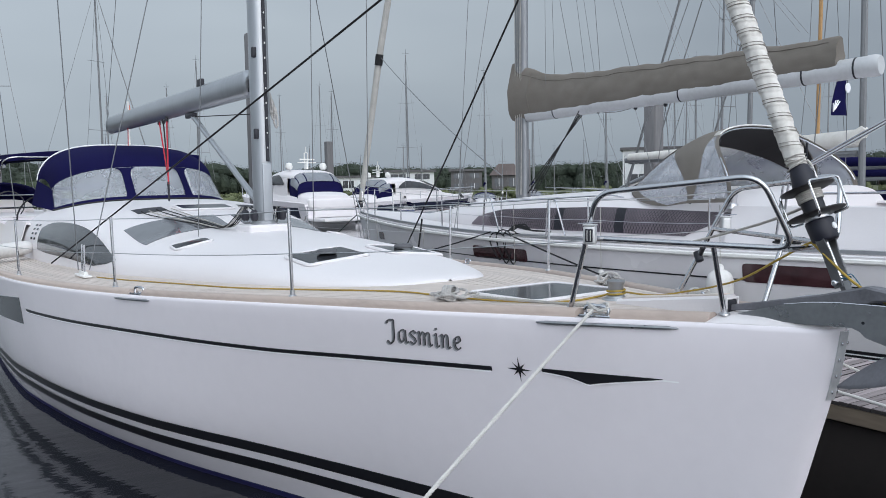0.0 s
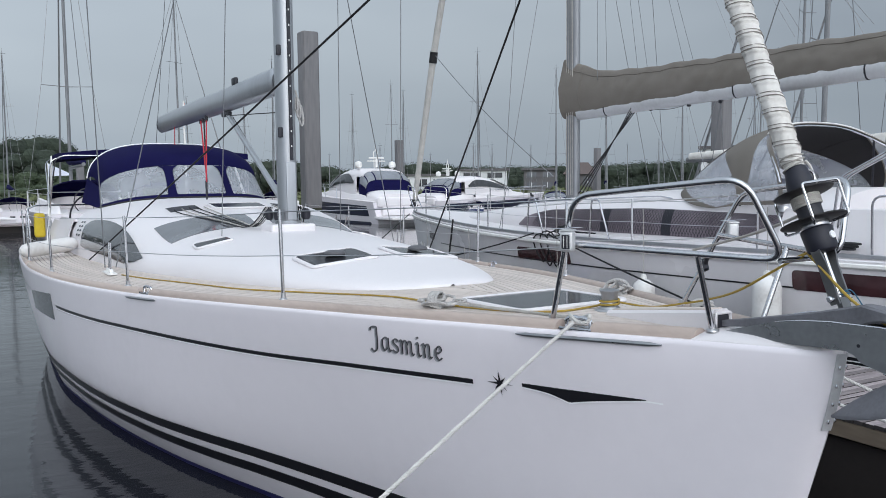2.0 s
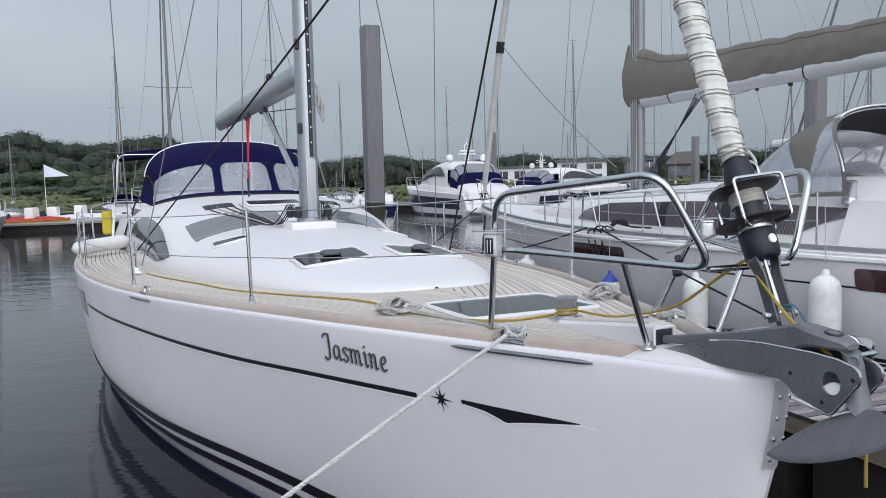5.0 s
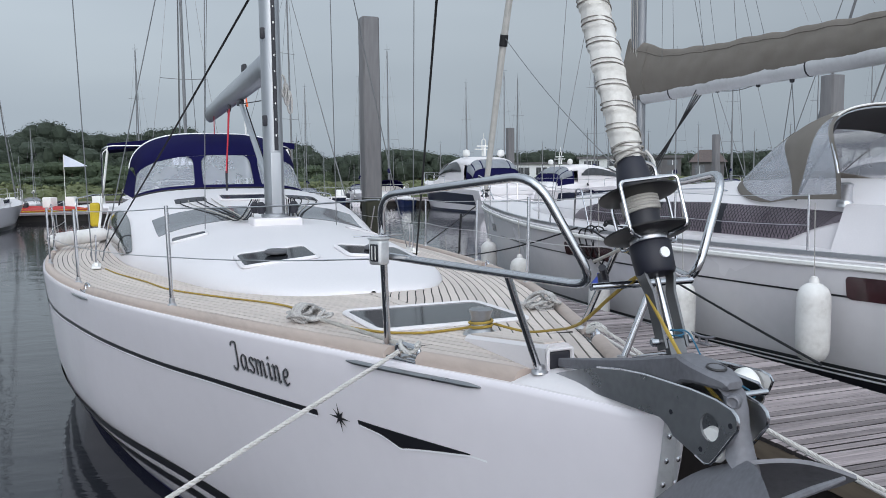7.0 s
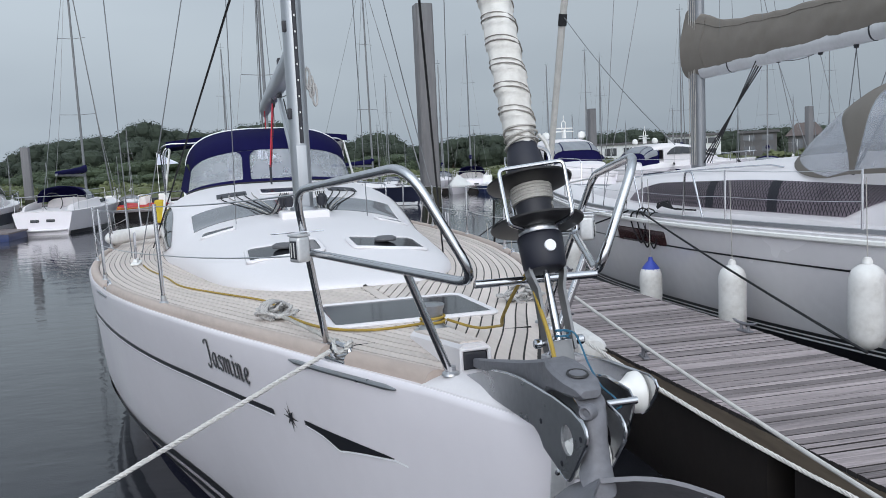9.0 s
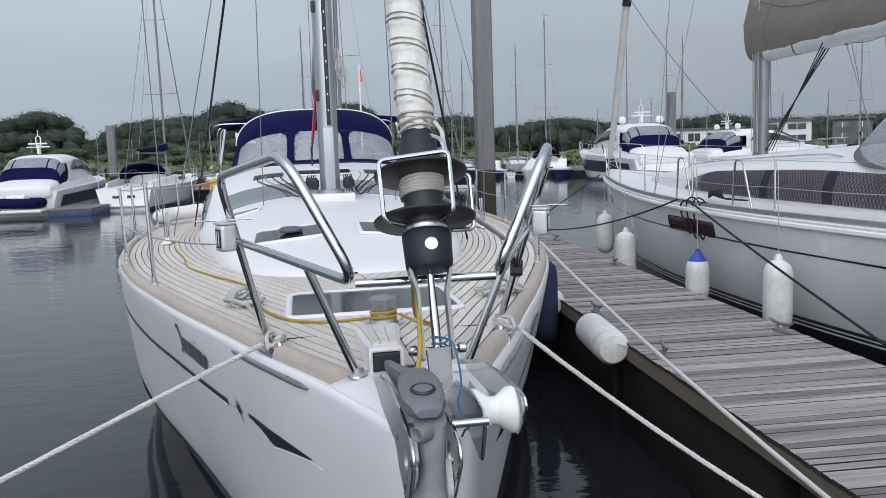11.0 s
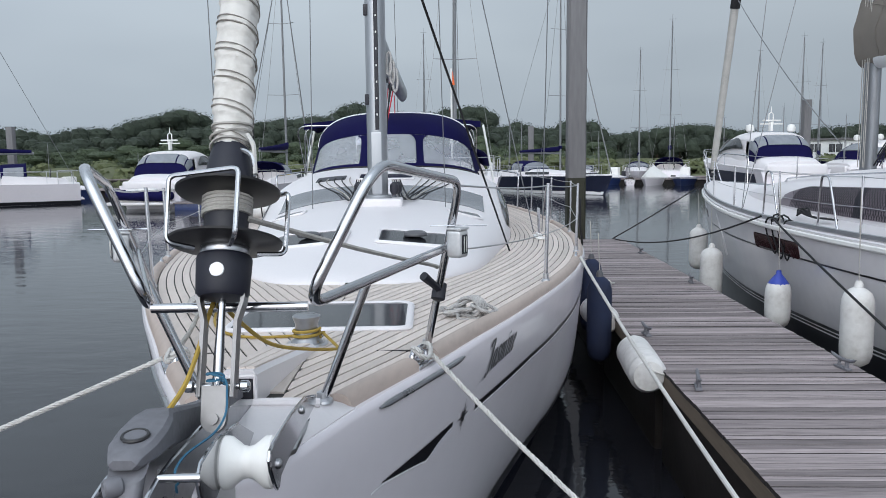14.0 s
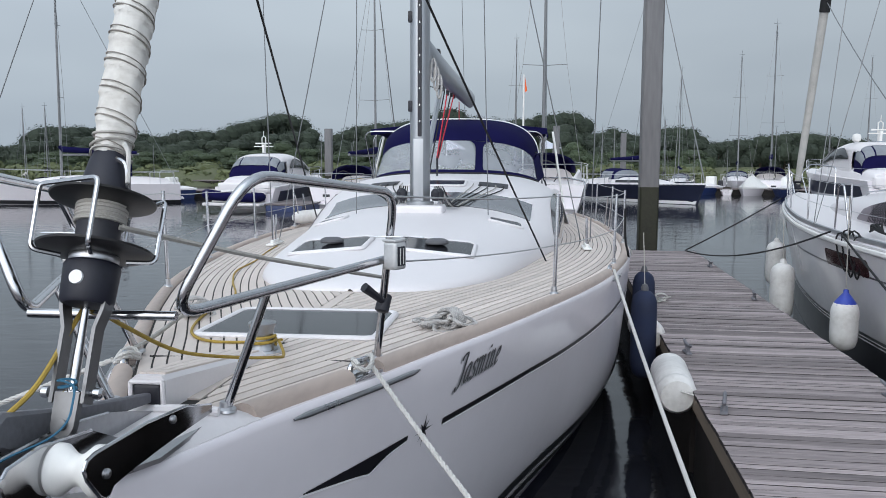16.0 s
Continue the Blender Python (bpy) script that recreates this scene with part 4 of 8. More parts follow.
def make_furler(parent):
    """The furled headsail, its drum and the links to the stem head."""
    foot, head = Vector((0, -0.06, 1.66)), Vector((0, 5.95, 16.2))
    d = (head - foot).normalized()
    across = Vector((1, 0, 0))
    aft = d.cross(across)
    at = Matrix.Translation(foot) @ Matrix((across, aft, d)).transposed().to_4x4()
    # link plates and toggle
    for side in (-1, 1):
        rows = [[(side * (x + e * 0.0045), y, z) for y in (-0.021, 0.021) for e in ((-1, 1) if y < 0 else (1, -1))] for x, z in ((0.038, 0.005), (0.038, 0.18), (0.050, 0.222), (0.052, 0.235), (0.052, 0.246))]
        v, f = grid(rows, closed=True, flip=side < 0)
        part("link_plate", moved((v, f + [(0, 1, 2, 3), (19, 18, 17, 16)]), at), LINK_STEEL, parent, "stainless link plate")
    part("turnbuckle_screw", moved(tube([(0, 0, -0.0), (0, 0, 0.1), (0, 0, 0.25)], [0.012, 0.012, 0.008], 10), at), STEEL, parent)
    ear = [(0.028 * math.sin(a), -0.045 - 0.03 * math.cos(a)) for a in spread(-1.5, 1.5, 9)] + [(0.03, 0.03), (-0.03, 0.03)]
    part("toggle", moved(plate([(b, c) for b, c in ear], 0.022, "y", -0.01), at), LINK_STEEL, parent, "stainless toggle with a pin")
    part("toggle_pin", moved(lathe([(0.013, -0.03), (0.013, 0.0)], 12, "y"), at @ pose(0, 0, -0.045)), LINK_STEEL, parent)
    part("clevis_pin", moved(lathe([(0.008, -0.075), (0.014, -0.07), (0.014, -0.055), (0.008, -0.05), (0.008, 0.05), (0.014, 0.055), (0.014, 0.07), (0.008, 0.075)], 10, "x"), at @ pose(0, 0, 0.03)), STEEL, parent)
    # drum
    part("drum_base", moved(lathe([(0.035, 0.232), (0.056, 0.236), (0.062, 0.245), (0.066, 0.33), (0.062, 0.338), (0.05, 0.34)], 24), at), DRUM_NAVY, parent, "blue-black drum base")
    part("drum_ring", moved(lathe([(0.056, 0.34), (0.058, 0.345), (0.058, 0.356), (0.056, 0.36)], 24), at), STEEL_DULL, parent)
    part("lower_flange", moved(lathe([(0.055, 0.358), (0.12, 0.363), (0.134, 0.368), (0.136, 0.373), (0.12, 0.374), (0.055, 0.372)], 32), at), BLACK_DISC, parent, "scuffed black drum flange")
    part("drum_core", moved(lathe([(0.052, 0.372), (0.052, 0.43), (0.056, 0.44)], 24), at), BLACK_PLASTIC, parent)
    coil = []
    for k in range(5 * 14 + 1):
        a = 2 * math.pi * k / 14
        coil.append((0.056 * math.cos(a), 0.056 * math.sin(a), 0.436 + 0.0095 * k / 14))
    part("furling_line_coil", moved(tube(coil, 0.0068, 6), at), ROPE_GREY, parent, "grey furling line wound on the drum")
    part("upper_flange", moved(lathe([(0.055, 0.484), (0.11, 0.492), (0.124, 0.497), (0.126, 0.502), (0.11, 0.503), (0.055, 0.50)], 32), at), BLACK_DISC, parent, "scuffed black drum flange")
    part("drum_cone", moved(lathe([(0.060, 0.5), (0.062, 0.512), (0.055, 0.56), (0.048, 0.60), (0.043, 0.618), (0.03, 0.622)], 20), at), DRUM_NAVY, parent, "blue-black cone at the sail's tack")
    part("maker_badge", moved(lathe([(0.0, -0.0685), (0.0165, -0.068), (0.017, -0.06)], 16, "y"), at @ pose(0.0, 0, 0.29)), WHITE_VINYL, parent, "small round white badge")
    # bent guards round the drum
    for turn in (-16.5, 143.5):
        c, n = math.cos(radians(38.5)), math.sin(radians(38.5))
        loop = bent([(e * r * n, -r * c, z) for e, r, z in ((-1, 0.075, 0.348), (-1, 0.142, 0.352), (-1, 0.146, 0.512), (1, 0.146, 0.512), (1, 0.142, 0.352), (1, 0.075, 0.348))], 0.018, 4)
        part("line_guard", moved(tube(loop, 0.006, 8), at @ pose(0, 0, 0, 0, 0, turn)), STEEL, parent, "bent stainless line guard")
    part("tack_shackle", moved(tube(curve_points([(0.03, -0.03, 0.6), (0.06, -0.035, 0.58), (0.065, -0.02, 0.53), (0.05, 0.0, 0.55), (0.035, 0.0, 0.6)], 4), 0.006, 6), at), STEEL, parent)
    part("furling_line", tube(curve_points([(0.05, 0.1, 2.06), (0.28, 0.55, 1.93), (0.5, 1.12, 1.80), (0.52, 1.2, 1.78)], 5), 0.0075, 6), ROPE_GREY, parent, "grey furling line to the stanchion block")
    # the sail rolled in a spiral
    length = (head - foot).length
    rows, seg = [], 28
    s = 0.59
    while s < length - 0.3:
        h = (s - 0.59)
        r = 0.036 + 0.011 * min(1, h / 0.1) + 0.012 * min(1, h / 2.0) - 0.02 * h / length
        row = []
        for k in range(seg):
            a = 2 * math.pi * k / seg
            ph = (h / 0.078 + a / (2 * math.pi)) % 1.0
            rr = r * (1 + 0.10 * (1 - ph) ** 1.5 - 0.02) if h < 4 else r
            rr += 0.0022 * math.sin(3 * a + h * 14) + 0.0015 * math.sin(7 * a - h * 31)
            row.append(at @ Vector((rr * math.cos(a), rr * math.sin(a), s)))
        rows.append(row)
        s += 0.0065 if h < 2.6 else 0.35
    part("furled_headsail", grid(rows, closed=True), SAILCLOTH, parent, "white headsail rolled tight round the forestay")
    for name, gap, thick in (("leech_edge", 0.0, 0.0026), ("foot_edge", 0.017, 0.0019)):
        edge = []
        for k in range(670):
            a = -2 * math.pi * k / 20
            h = 0.078 * k / 20 + 0.02 + gap
            r = (0.0365 + 0.011 * min(1, h / 0.1) + 0.012 * min(1, h / 2.0) - 0.02 * h / length) * (1.085 if gap == 0 else 1.055)
            edge.append(at @ Vector((r * math.cos(a), r * math.sin(a), 0.59 + h)))
        part(name, tube(edge, thick, 4), SAIL_EDGE, parent, "grey stitched edge winding up the sail")
    # lashing at the tack, with a tail and a small shackle
    turns = [at @ Vector(((0.049 + 0.002 * math.sin(2.7 * a)) * math.cos(a), (0.049 + 0.002 * math.cos(3.1 * a)) * math.sin(a), 0.607 + 0.0035 * a + 0.004 * math.sin(1.7 * a))) for a in spread(0, 6.5 * math.pi, 70)]
    part("tack_lashing", tube(turns, 0.0036, 5), ROPE_GREY, parent, "grey cord lashed round the sail's foot")
    part("lashing_tail", tube([at @ Vector(p) for p in curve_points([(0.045, -0.03, 0.64), (0.062, -0.032, 0.61), (0.066, -0.03, 0.57), (0.070, -0.03, 0.535)], 4)], 0.006, 6), ROPE, parent, "white rope tail at the tack")


def make_rails(parent):
    """The split pulpit, the stanchions and lifelines."""
    for side in (-1, 1):
        loop = bent([(side * 0.48, 1.24, 1.46), (side * 0.60, 0.93, 2.115), (side * 0.36, 0.15, 2.19), (side * 0.185, 0.075, 1.845), (side * 0.555, 1.04, 1.875)], 0.10, 6)
        part("pulpit", tube(loop, 0.0145, 12), STEEL, parent, "polished stainless split pulpit")
        part("pulpit_leg", tube([(side * 0.172, 0.46, 1.49), (side * 0.315, 0.43, 1.858)], 0.0135, 10), STEEL, parent)
        for x, y in ((0.48, 1.24), (0.172, 0.46)):
            part("pulpit_foot", lathe([(0.032, 0), (0.03, 0.008), (0.019, 0.014), (0.018, 0.03)], 12), STEEL_DULL, parent, m=pose(side * x, y, 1.462 if y > 1 else 1.49))
    part("pulpit_crossbar", tube([(-0.19, 0.1, 1.843), (0.19, 0.1, 1.843)], 0.012, 10), STEEL, parent)
    tops = {}
    for side in (-1, 1):
        row = [Vector((side * 0.60, 0.95, 2.10))]
        for y in (3.2, 5.45, 7.9, 9.9, 11.6):
            x = deck_half(y) - 0.085
            z = sheer(y) + 0.04
            st = part("stanchion", tube([(side * x, y, z), (side * (x + 0.012), y, z + 0.62)], 0.0125, 10), STEEL, parent, "stainless stanchion")
            part("stanchion_foot", lathe([(0.03, 0), (0.028, 0.01), (0.018, 0.018), (0.017, 0.05)], 10), STEEL_DULL, st, m=pose(side * x, y, z))
            row.append(Vector((side * (x + 0.012), y, z + 0.605)))
        tops[side] = row
        part("lifeline", tube([q for a, b in zip(row, row[1:]) for q in sag(a, b, 0.012, 6)], 0.004, 6), STEEL_DULL, parent, "stainless wire lifeline")
        row2 = [Vector((side * 0.55, 1.06, 1.86))] + [Vector((q.x - side * 0.005, q.y, q.z - 0.30)) for q in row[1:]]
        part("lifeline", tube([q for a, b in zip(row2, row2[1:]) for q in sag(a, b, 0.015, 6)], 0.0035, 6), STEEL_DULL, parent, "stainless wire lifeline")
        # gate posts
        for y in (10.2, 10.6):
            x = deck_half(y) - 0.085
            part("gate_brace", tube([(side * x, y, sheer(y) + 0.04), (side * (x + 0.01), y - 0.25, sheer(y) + 0.5)], 0.011, 8), STEEL, parent)
    # pushpit
    for side in (-1, 1):
        loop = bent([(side * 2.1, 12.4, 1.24), (side * 2.12, 12.4, 1.85), (side * 1.9, 13.8, 1.88), (side * 0.7, 13.95, 1.88), (side * 0.7, 13.95, 1.24)], 0.12, 5)
        part("pushpit", tube(loop, 0.0145, 10), STEEL, parent)
        part("arch_pole", tube([(side * 1.80, 12.95, 1.3), (side * 1.60, 13.8, 2.74)], 0.022, 8), WHITE_PLASTIC, parent, "white bimini pole")


def make_bow_fittings(parent):
    """Twin bow roller, fairleads, lights, windlass, foredeck locker edge."""
    # starboard and middle cheeks of the roller
    out = [(0.46, 1.482), (0.30, 1.532), (0.16, 1.572), (0.03, 1.594), (-0.09, 1.606), (-0.30, 1.612), (-0.396, 1.608), (-0.452, 1.597), (-0.470, 1.584), (-0.476, 1.568), (-0.471, 1.548), (-0.44, 1.51), (-0.392, 1.450), (-0.375, 1.433), (-0.355, 1.428), (-0.318, 1.439), (-0.227, 1.463), (-0.2, 1.488), (-0.165, 1.500), (-0.035, 1.494), (0.158, 1.486), (0.46, 1.472)]
    hole = [(-0.373 + 0.036 * math.cos(a), 1.530 + 0.037 * math.sin(a)) for a in spread(0, 2 * math.pi * 15 / 16, 16)]
    roller = part("bow_roller", cheek(out, hole, 0.007, -0.126), CHEEK_PALE, parent, "twin stainless bow roller")
    part("roller_cheek", cheek([(y * 1.0 + 0.004, z) for y, z in out], hole, 0.007, -0.030), CHEEK_PALE, roller)
    for x in (-0.126, -0.030):
        part("rim", tube([(x, y, z) for y, z in out[2:16]], 0.0046, 6), STEEL, roller, "bright rounded plate edge")
    for y, z in ((-0.216, 1.529), (-0.451, 1.556), (-0.341, 1.462)):
        part("bolt_hole", lathe([(0.0075, 0.0), (0.0075, -0.0045), (0.0, -0.0046)], 8, "x"), BLACK_PLASTIC, roller, m=pose(-0.1262, y, z))
    mid = [(0.10, 1.525), (-0.05, 1.60), (-0.25, 1.632), (-0.36, 1.626), (-0.383, 1.608), (-0.380, 1.590), (-0.352, 1.522), (-0.342, 1.508), (-0.325, 1.507), (-0.2, 1.53), (0.0, 1.50)]
    part("roller_cheek", plate(mid, 0.007, "x", 0.043), CHEEK_STEEL, roller)
    part("rim", tube([(0.043, y, z) for y, z in mid[1:9]], 0.0044, 6), STEEL, roller)
    out2 = [(0.375, 1.535), (0.20, 1.583), (-0.015, 1.610), (-0.15, 1.617), (-0.25, 1.622), (-0.280, 1.617), (-0.292, 1.603), (-0.281, 1.578), (-0.236, 1.526), (-0.216, 1.513), (-0.198, 1.513), (-0.180, 1.527), (-0.115, 1.529), (0.03, 1.527), (0.136, 1.524), (0.375, 1.513)]
    part("roller_cheek", plate(out2, 0.007, "x", 0.160), CHEEK_STEEL, roller, "mirror-bright stainless cheek")
    part("rim", tube([(0.160, y, z) for y, z in out2[:11]], 0.0044, 6), STEEL, roller)
    for y, z in ((0.12, 1.575), (-0.21, 1.565)):
        part("bolt", lathe([(0.011, 0.0), (0.011, 0.004), (0.006, 0.008), (0.0, 0.008)], 10, "x"), STEEL_DULL, roller, m=pose(0.1636, y, z))
    rows = [[(x * min(1, (deck_half(y) + 0.02) / 0.14), y, z) for x in (-0.118, -0.04, 0.06, 0.155)] for y, z in ((0.42, 1.486), (0.2, 1.492), (0.06, 1.497), (-0.04, 1.499))]
    part("roller_bed", slab(rows, (0, 0, 0.012), flip=True), CHEEK_PALE, roller)
    part("white_roller", moved(lathe([(0.015, -0.056), (0.052, -0.055), (0.056, -0.050), (0.055, -0.036), (0.036, -0.012), (0.033, 0.0), (0.036, 0.012), (0.055, 0.036), (0.056, 0.050), (0.052, 0.055), (0.015, 0.056)], 28, "x"), pose(0.101, -0.205, 1.568)), WHITE_PLASTIC, roller, "white plastic grooved roller")
    part("white_roller", moved(lathe([(0.015, -0.045), (0.044, -0.043), (0.048, -0.03), (0.028, -0.005), (0.028, 0.005), (0.048, 0.03), (0.044, 0.043), (0.015, 0.045)], 24, "x"), pose(-0.078, -0.372, 1.482)), WHITE_PLASTIC, roller, "white plastic grooved roller")
    part("retaining_pin", lathe([(0.009, -0.040), (0.009, 0.040)], 10, "x"), STEEL, roller, m=pose(0.010, -0.383, 1.608))
    # stem plate down the bow
    rows = [[(x, stem(z) + 0.03 + abs(x) * 0.55 - 0.042, z) for x in (-0.036, -0.02, 0.0, 0.02, 0.036)] for z in spread(1.46, 1.12, 8)]
    stem_plate = part("stem_plate", slab(rows, (0, -0.004, 0)), STEM_STEEL, parent, "stainless stem plate with bolts")
    for z in (1.40, 1.32, 1.24, 1.16):
        for x in (-0.022, 0.022):
            part("bolt", lathe([(0.008, 0), (0.009, -0.004), (0.0, -0.006)], 8, "y"), STEEL, stem_plate, m=pose(x, stem(z) - 0.0, z))
    # the narrow raised chain box: white sides, teak cap, an opening for the chain at the front
    def box_z(y):
        return 1.580 - 0.092 * min(1, max(0, (y - 0.5) / 0.70))

    def box_right(y):
        return -0.024 + 0.075 * max(0.0, (y - 0.5) / 0.70) ** 1.2
    rows = []
    for y, d in ((0.49, 0.11), (0.496, 0.11), (0.65, 0.10), (0.85, 0.075), (1.06, 0.045), (1.19, 0.03), (1.21, 0.03)):
        lo, hi = -0.132, box_right(y)
        rows.append([(lo, y, box_z(y) - d), (lo, y, box_z(y) - 0.014), (lo + 0.014, y, box_z(y)), (hi - 0.014, y, box_z(y)), (hi, y, box_z(y) - 0.014), (hi, y, box_z(y) - d)])
    v, f = grid(rows, flip=True)
    chain_box = part("chain_box", (v, f + [tuple(range(6)), tuple(reversed([36 + i for i in range(6)]))]), GEL_DECK, parent, "raised white chain box with a teak cap")
    for k in range(3):
        rows = [[(-0.120 + (box_right(y) - 0.012 + 0.120) * (k + e) / 3, y, box_z(y) + 0.006) for e in (0.04, 0.94)] for y in spread(0.52, 1.18, 7)]
        part("plank", slab(rows, (0, 0, 0.008), flip=True), TEAK, chain_box, smooth=False)
    part("chain_opening", box(-0.078, 0.492, 1.522, 0.088, 0.03, 0.072, 0.012, 3), BLACK_PLASTIC, chain_box, "dark opening for the anchor chain")
    part("opening_lip", tube([(-0.078 + q * 0.05, 0.478, 1.522 + h) for q, h in rounded(2, 0.085, 0.02, 3)], 0.007, 6, closed=True), GEL_DECK, chain_box)
    part("front_rim", tube([(-0.02, 0.41, 1.505), (0.06, 0.405, 1.507), (0.17, 0.41, 1.503)], 0.013, 8), GEL_DECK, parent, "white rounded rim at the deck's front edge")
    part("deck_seam", tube([(-0.42, 1.22, deck_z(0.42, 1.22) + 0.006), (0.42, 1.22, deck_z(0.42, 1.22) + 0.006)], 0.006, 5), CAULK, parent)
    part("leg_clamp", lathe([(0.017, -0.035), (0.026, -0.03), (0.026, 0.03), (0.017, 0.035)], 12), BLACK_PLASTIC, parent, "black clamp on the pulpit leg", m=pose(0.527, 1.125, 1.70, -25, 10, 0))
    part("clamp_knob", tube([(0.527, 1.11, 1.71), (0.47, 1.05, 1.77)], [0.012, 0.018], 8), BLACK_PLASTIC, parent)
    # fairlead cleats in the gaps of the toe rail
    for side in (-1, 1):
        for y in (1.07, 5.02):
            x, z = deck_half(y) - 0.07, sheer(y)
            turn = math.degrees(math.atan2((deck_half(y + 0.1) - deck_half(y - 0.1)) / 0.2, 1)) * -side
            m = pose(side * x, y, z, 0, 0, turn)
            fl = part("fairlead", box(0, 0, 0.008, 0.085, 0.18, 0.018, 0.006), STEEL, parent, "polished stainless fairlead cleat", m=m)
            for dy in (-0.07, 0.07):
                part("horn", tube(curve_points([(0, dy, 0.01), (0, dy * 0.9, 0.05), (0, dy * 0.4, 0.062), (0, 0, 0.06)], 4), 0.011, 8), STEEL, fl)
    # lights on the pulpit
    for side in (-1, 1):
        m = pose(side * 0.592, 0.985, 1.845, 0, 0, -side * 30)
        nl = part("pulpit_box", box(0, 0, 0.058, 0.066, 0.076, 0.115, 0.016, 3), STEM_STEEL, parent, "pale metal box with a dark slotted window on the pulpit", m=m @ Matrix.Scale(0.86, 4))
        part("window", box(side * 0.032, 0, 0.056, 0.008, 0.048, 0.08, 0.005), BLACK_PLASTIC, nl)
        part("window_frame", join(box(side * 0.0365, -0.01, 0.056, 0.003, 0.004, 0.064), box(side * 0.0365, 0.01, 0.056, 0.003, 0.004, 0.064)), WHITE_PLASTIC, nl)
        part("lid", box(0, 0, 0.119, 0.069, 0.079, 0.010, 0.004), STEM_STEEL, nl)
        part("bracket", tube(bent([(side * -0.1, -0.05, 0.132), (side * 0.11, 0.05, 0.132)], 0.02), 0.0032, 6), STEEL, nl)
    # capstan
    c = (0.0, 1.33, deck_z(0, 1.33))
    cap = part("capstan", moved(lathe([(0.066, 0.0), (0.066, 0.012), (0.062, 0.018), (0.050, 0.03), (0.044, 0.05), (0.046, 0.09), (0.054, 0.11), (0.056, 0.118), (0.05, 0.123), (0.0, 0.125)], 24), Matrix.Translation(c)), CHEEK_PALE, parent, "stainless capstan")
    part("capstan_base", moved(lathe([(0.0, 0.0), (0.08, 0.0), (0.084, 0.006), (0.076, 0.014), (0.0, 0.016)], 28), Matrix.Translation(c)), STEEL_DULL, cap)
    turns = [(c[0] + 0.053 * math.cos(a), c[1] + 0.053 * math.sin(a), c[2] + 0.03 + 0.003 * a) for a in spread(0, 4 * math.pi, 32)]
    part("line_winding", tube(turns, 0.0065, 6), ROPE_YELLOW, cap, "turns of yellow line")


def cheek(outline, hole, thick, x):
    """A plate with one round hole."""
    n, k = len(outline), len(hole)
    cy = sum(p[0] for p in hole) / k
    cz = sum(p[1] for p in hole) / k
    bm = bmesh.new()
    edges = []
    for ring in (outline, hole):
        vs = [bm.verts.new((x - thick / 2, a, b)) for a, b in ring]
        edges += [bm.edges.new((p, q)) for p, q in zip(vs, vs[1:] + vs[:1])]
    bmesh.ops.triangle_fill(bm, use_beauty=True, edges=edges)
    ext = bmesh.ops.extrude_face_region(bm, geom=list(bm.faces))
    bmesh.ops.translate(bm, vec=(thick, 0, 0), verts=[e for e in ext["geom"] if isinstance(e, bmesh.types.BMVert)])
    bmesh.ops.recalc_face_normals(bm, faces=list(bm.faces))
    bm.verts.index_update()
    out = [v.co.copy() for v in bm.verts], [tuple(v.index for v in f.verts) for f in bm.faces]
    bm.free()
    return out


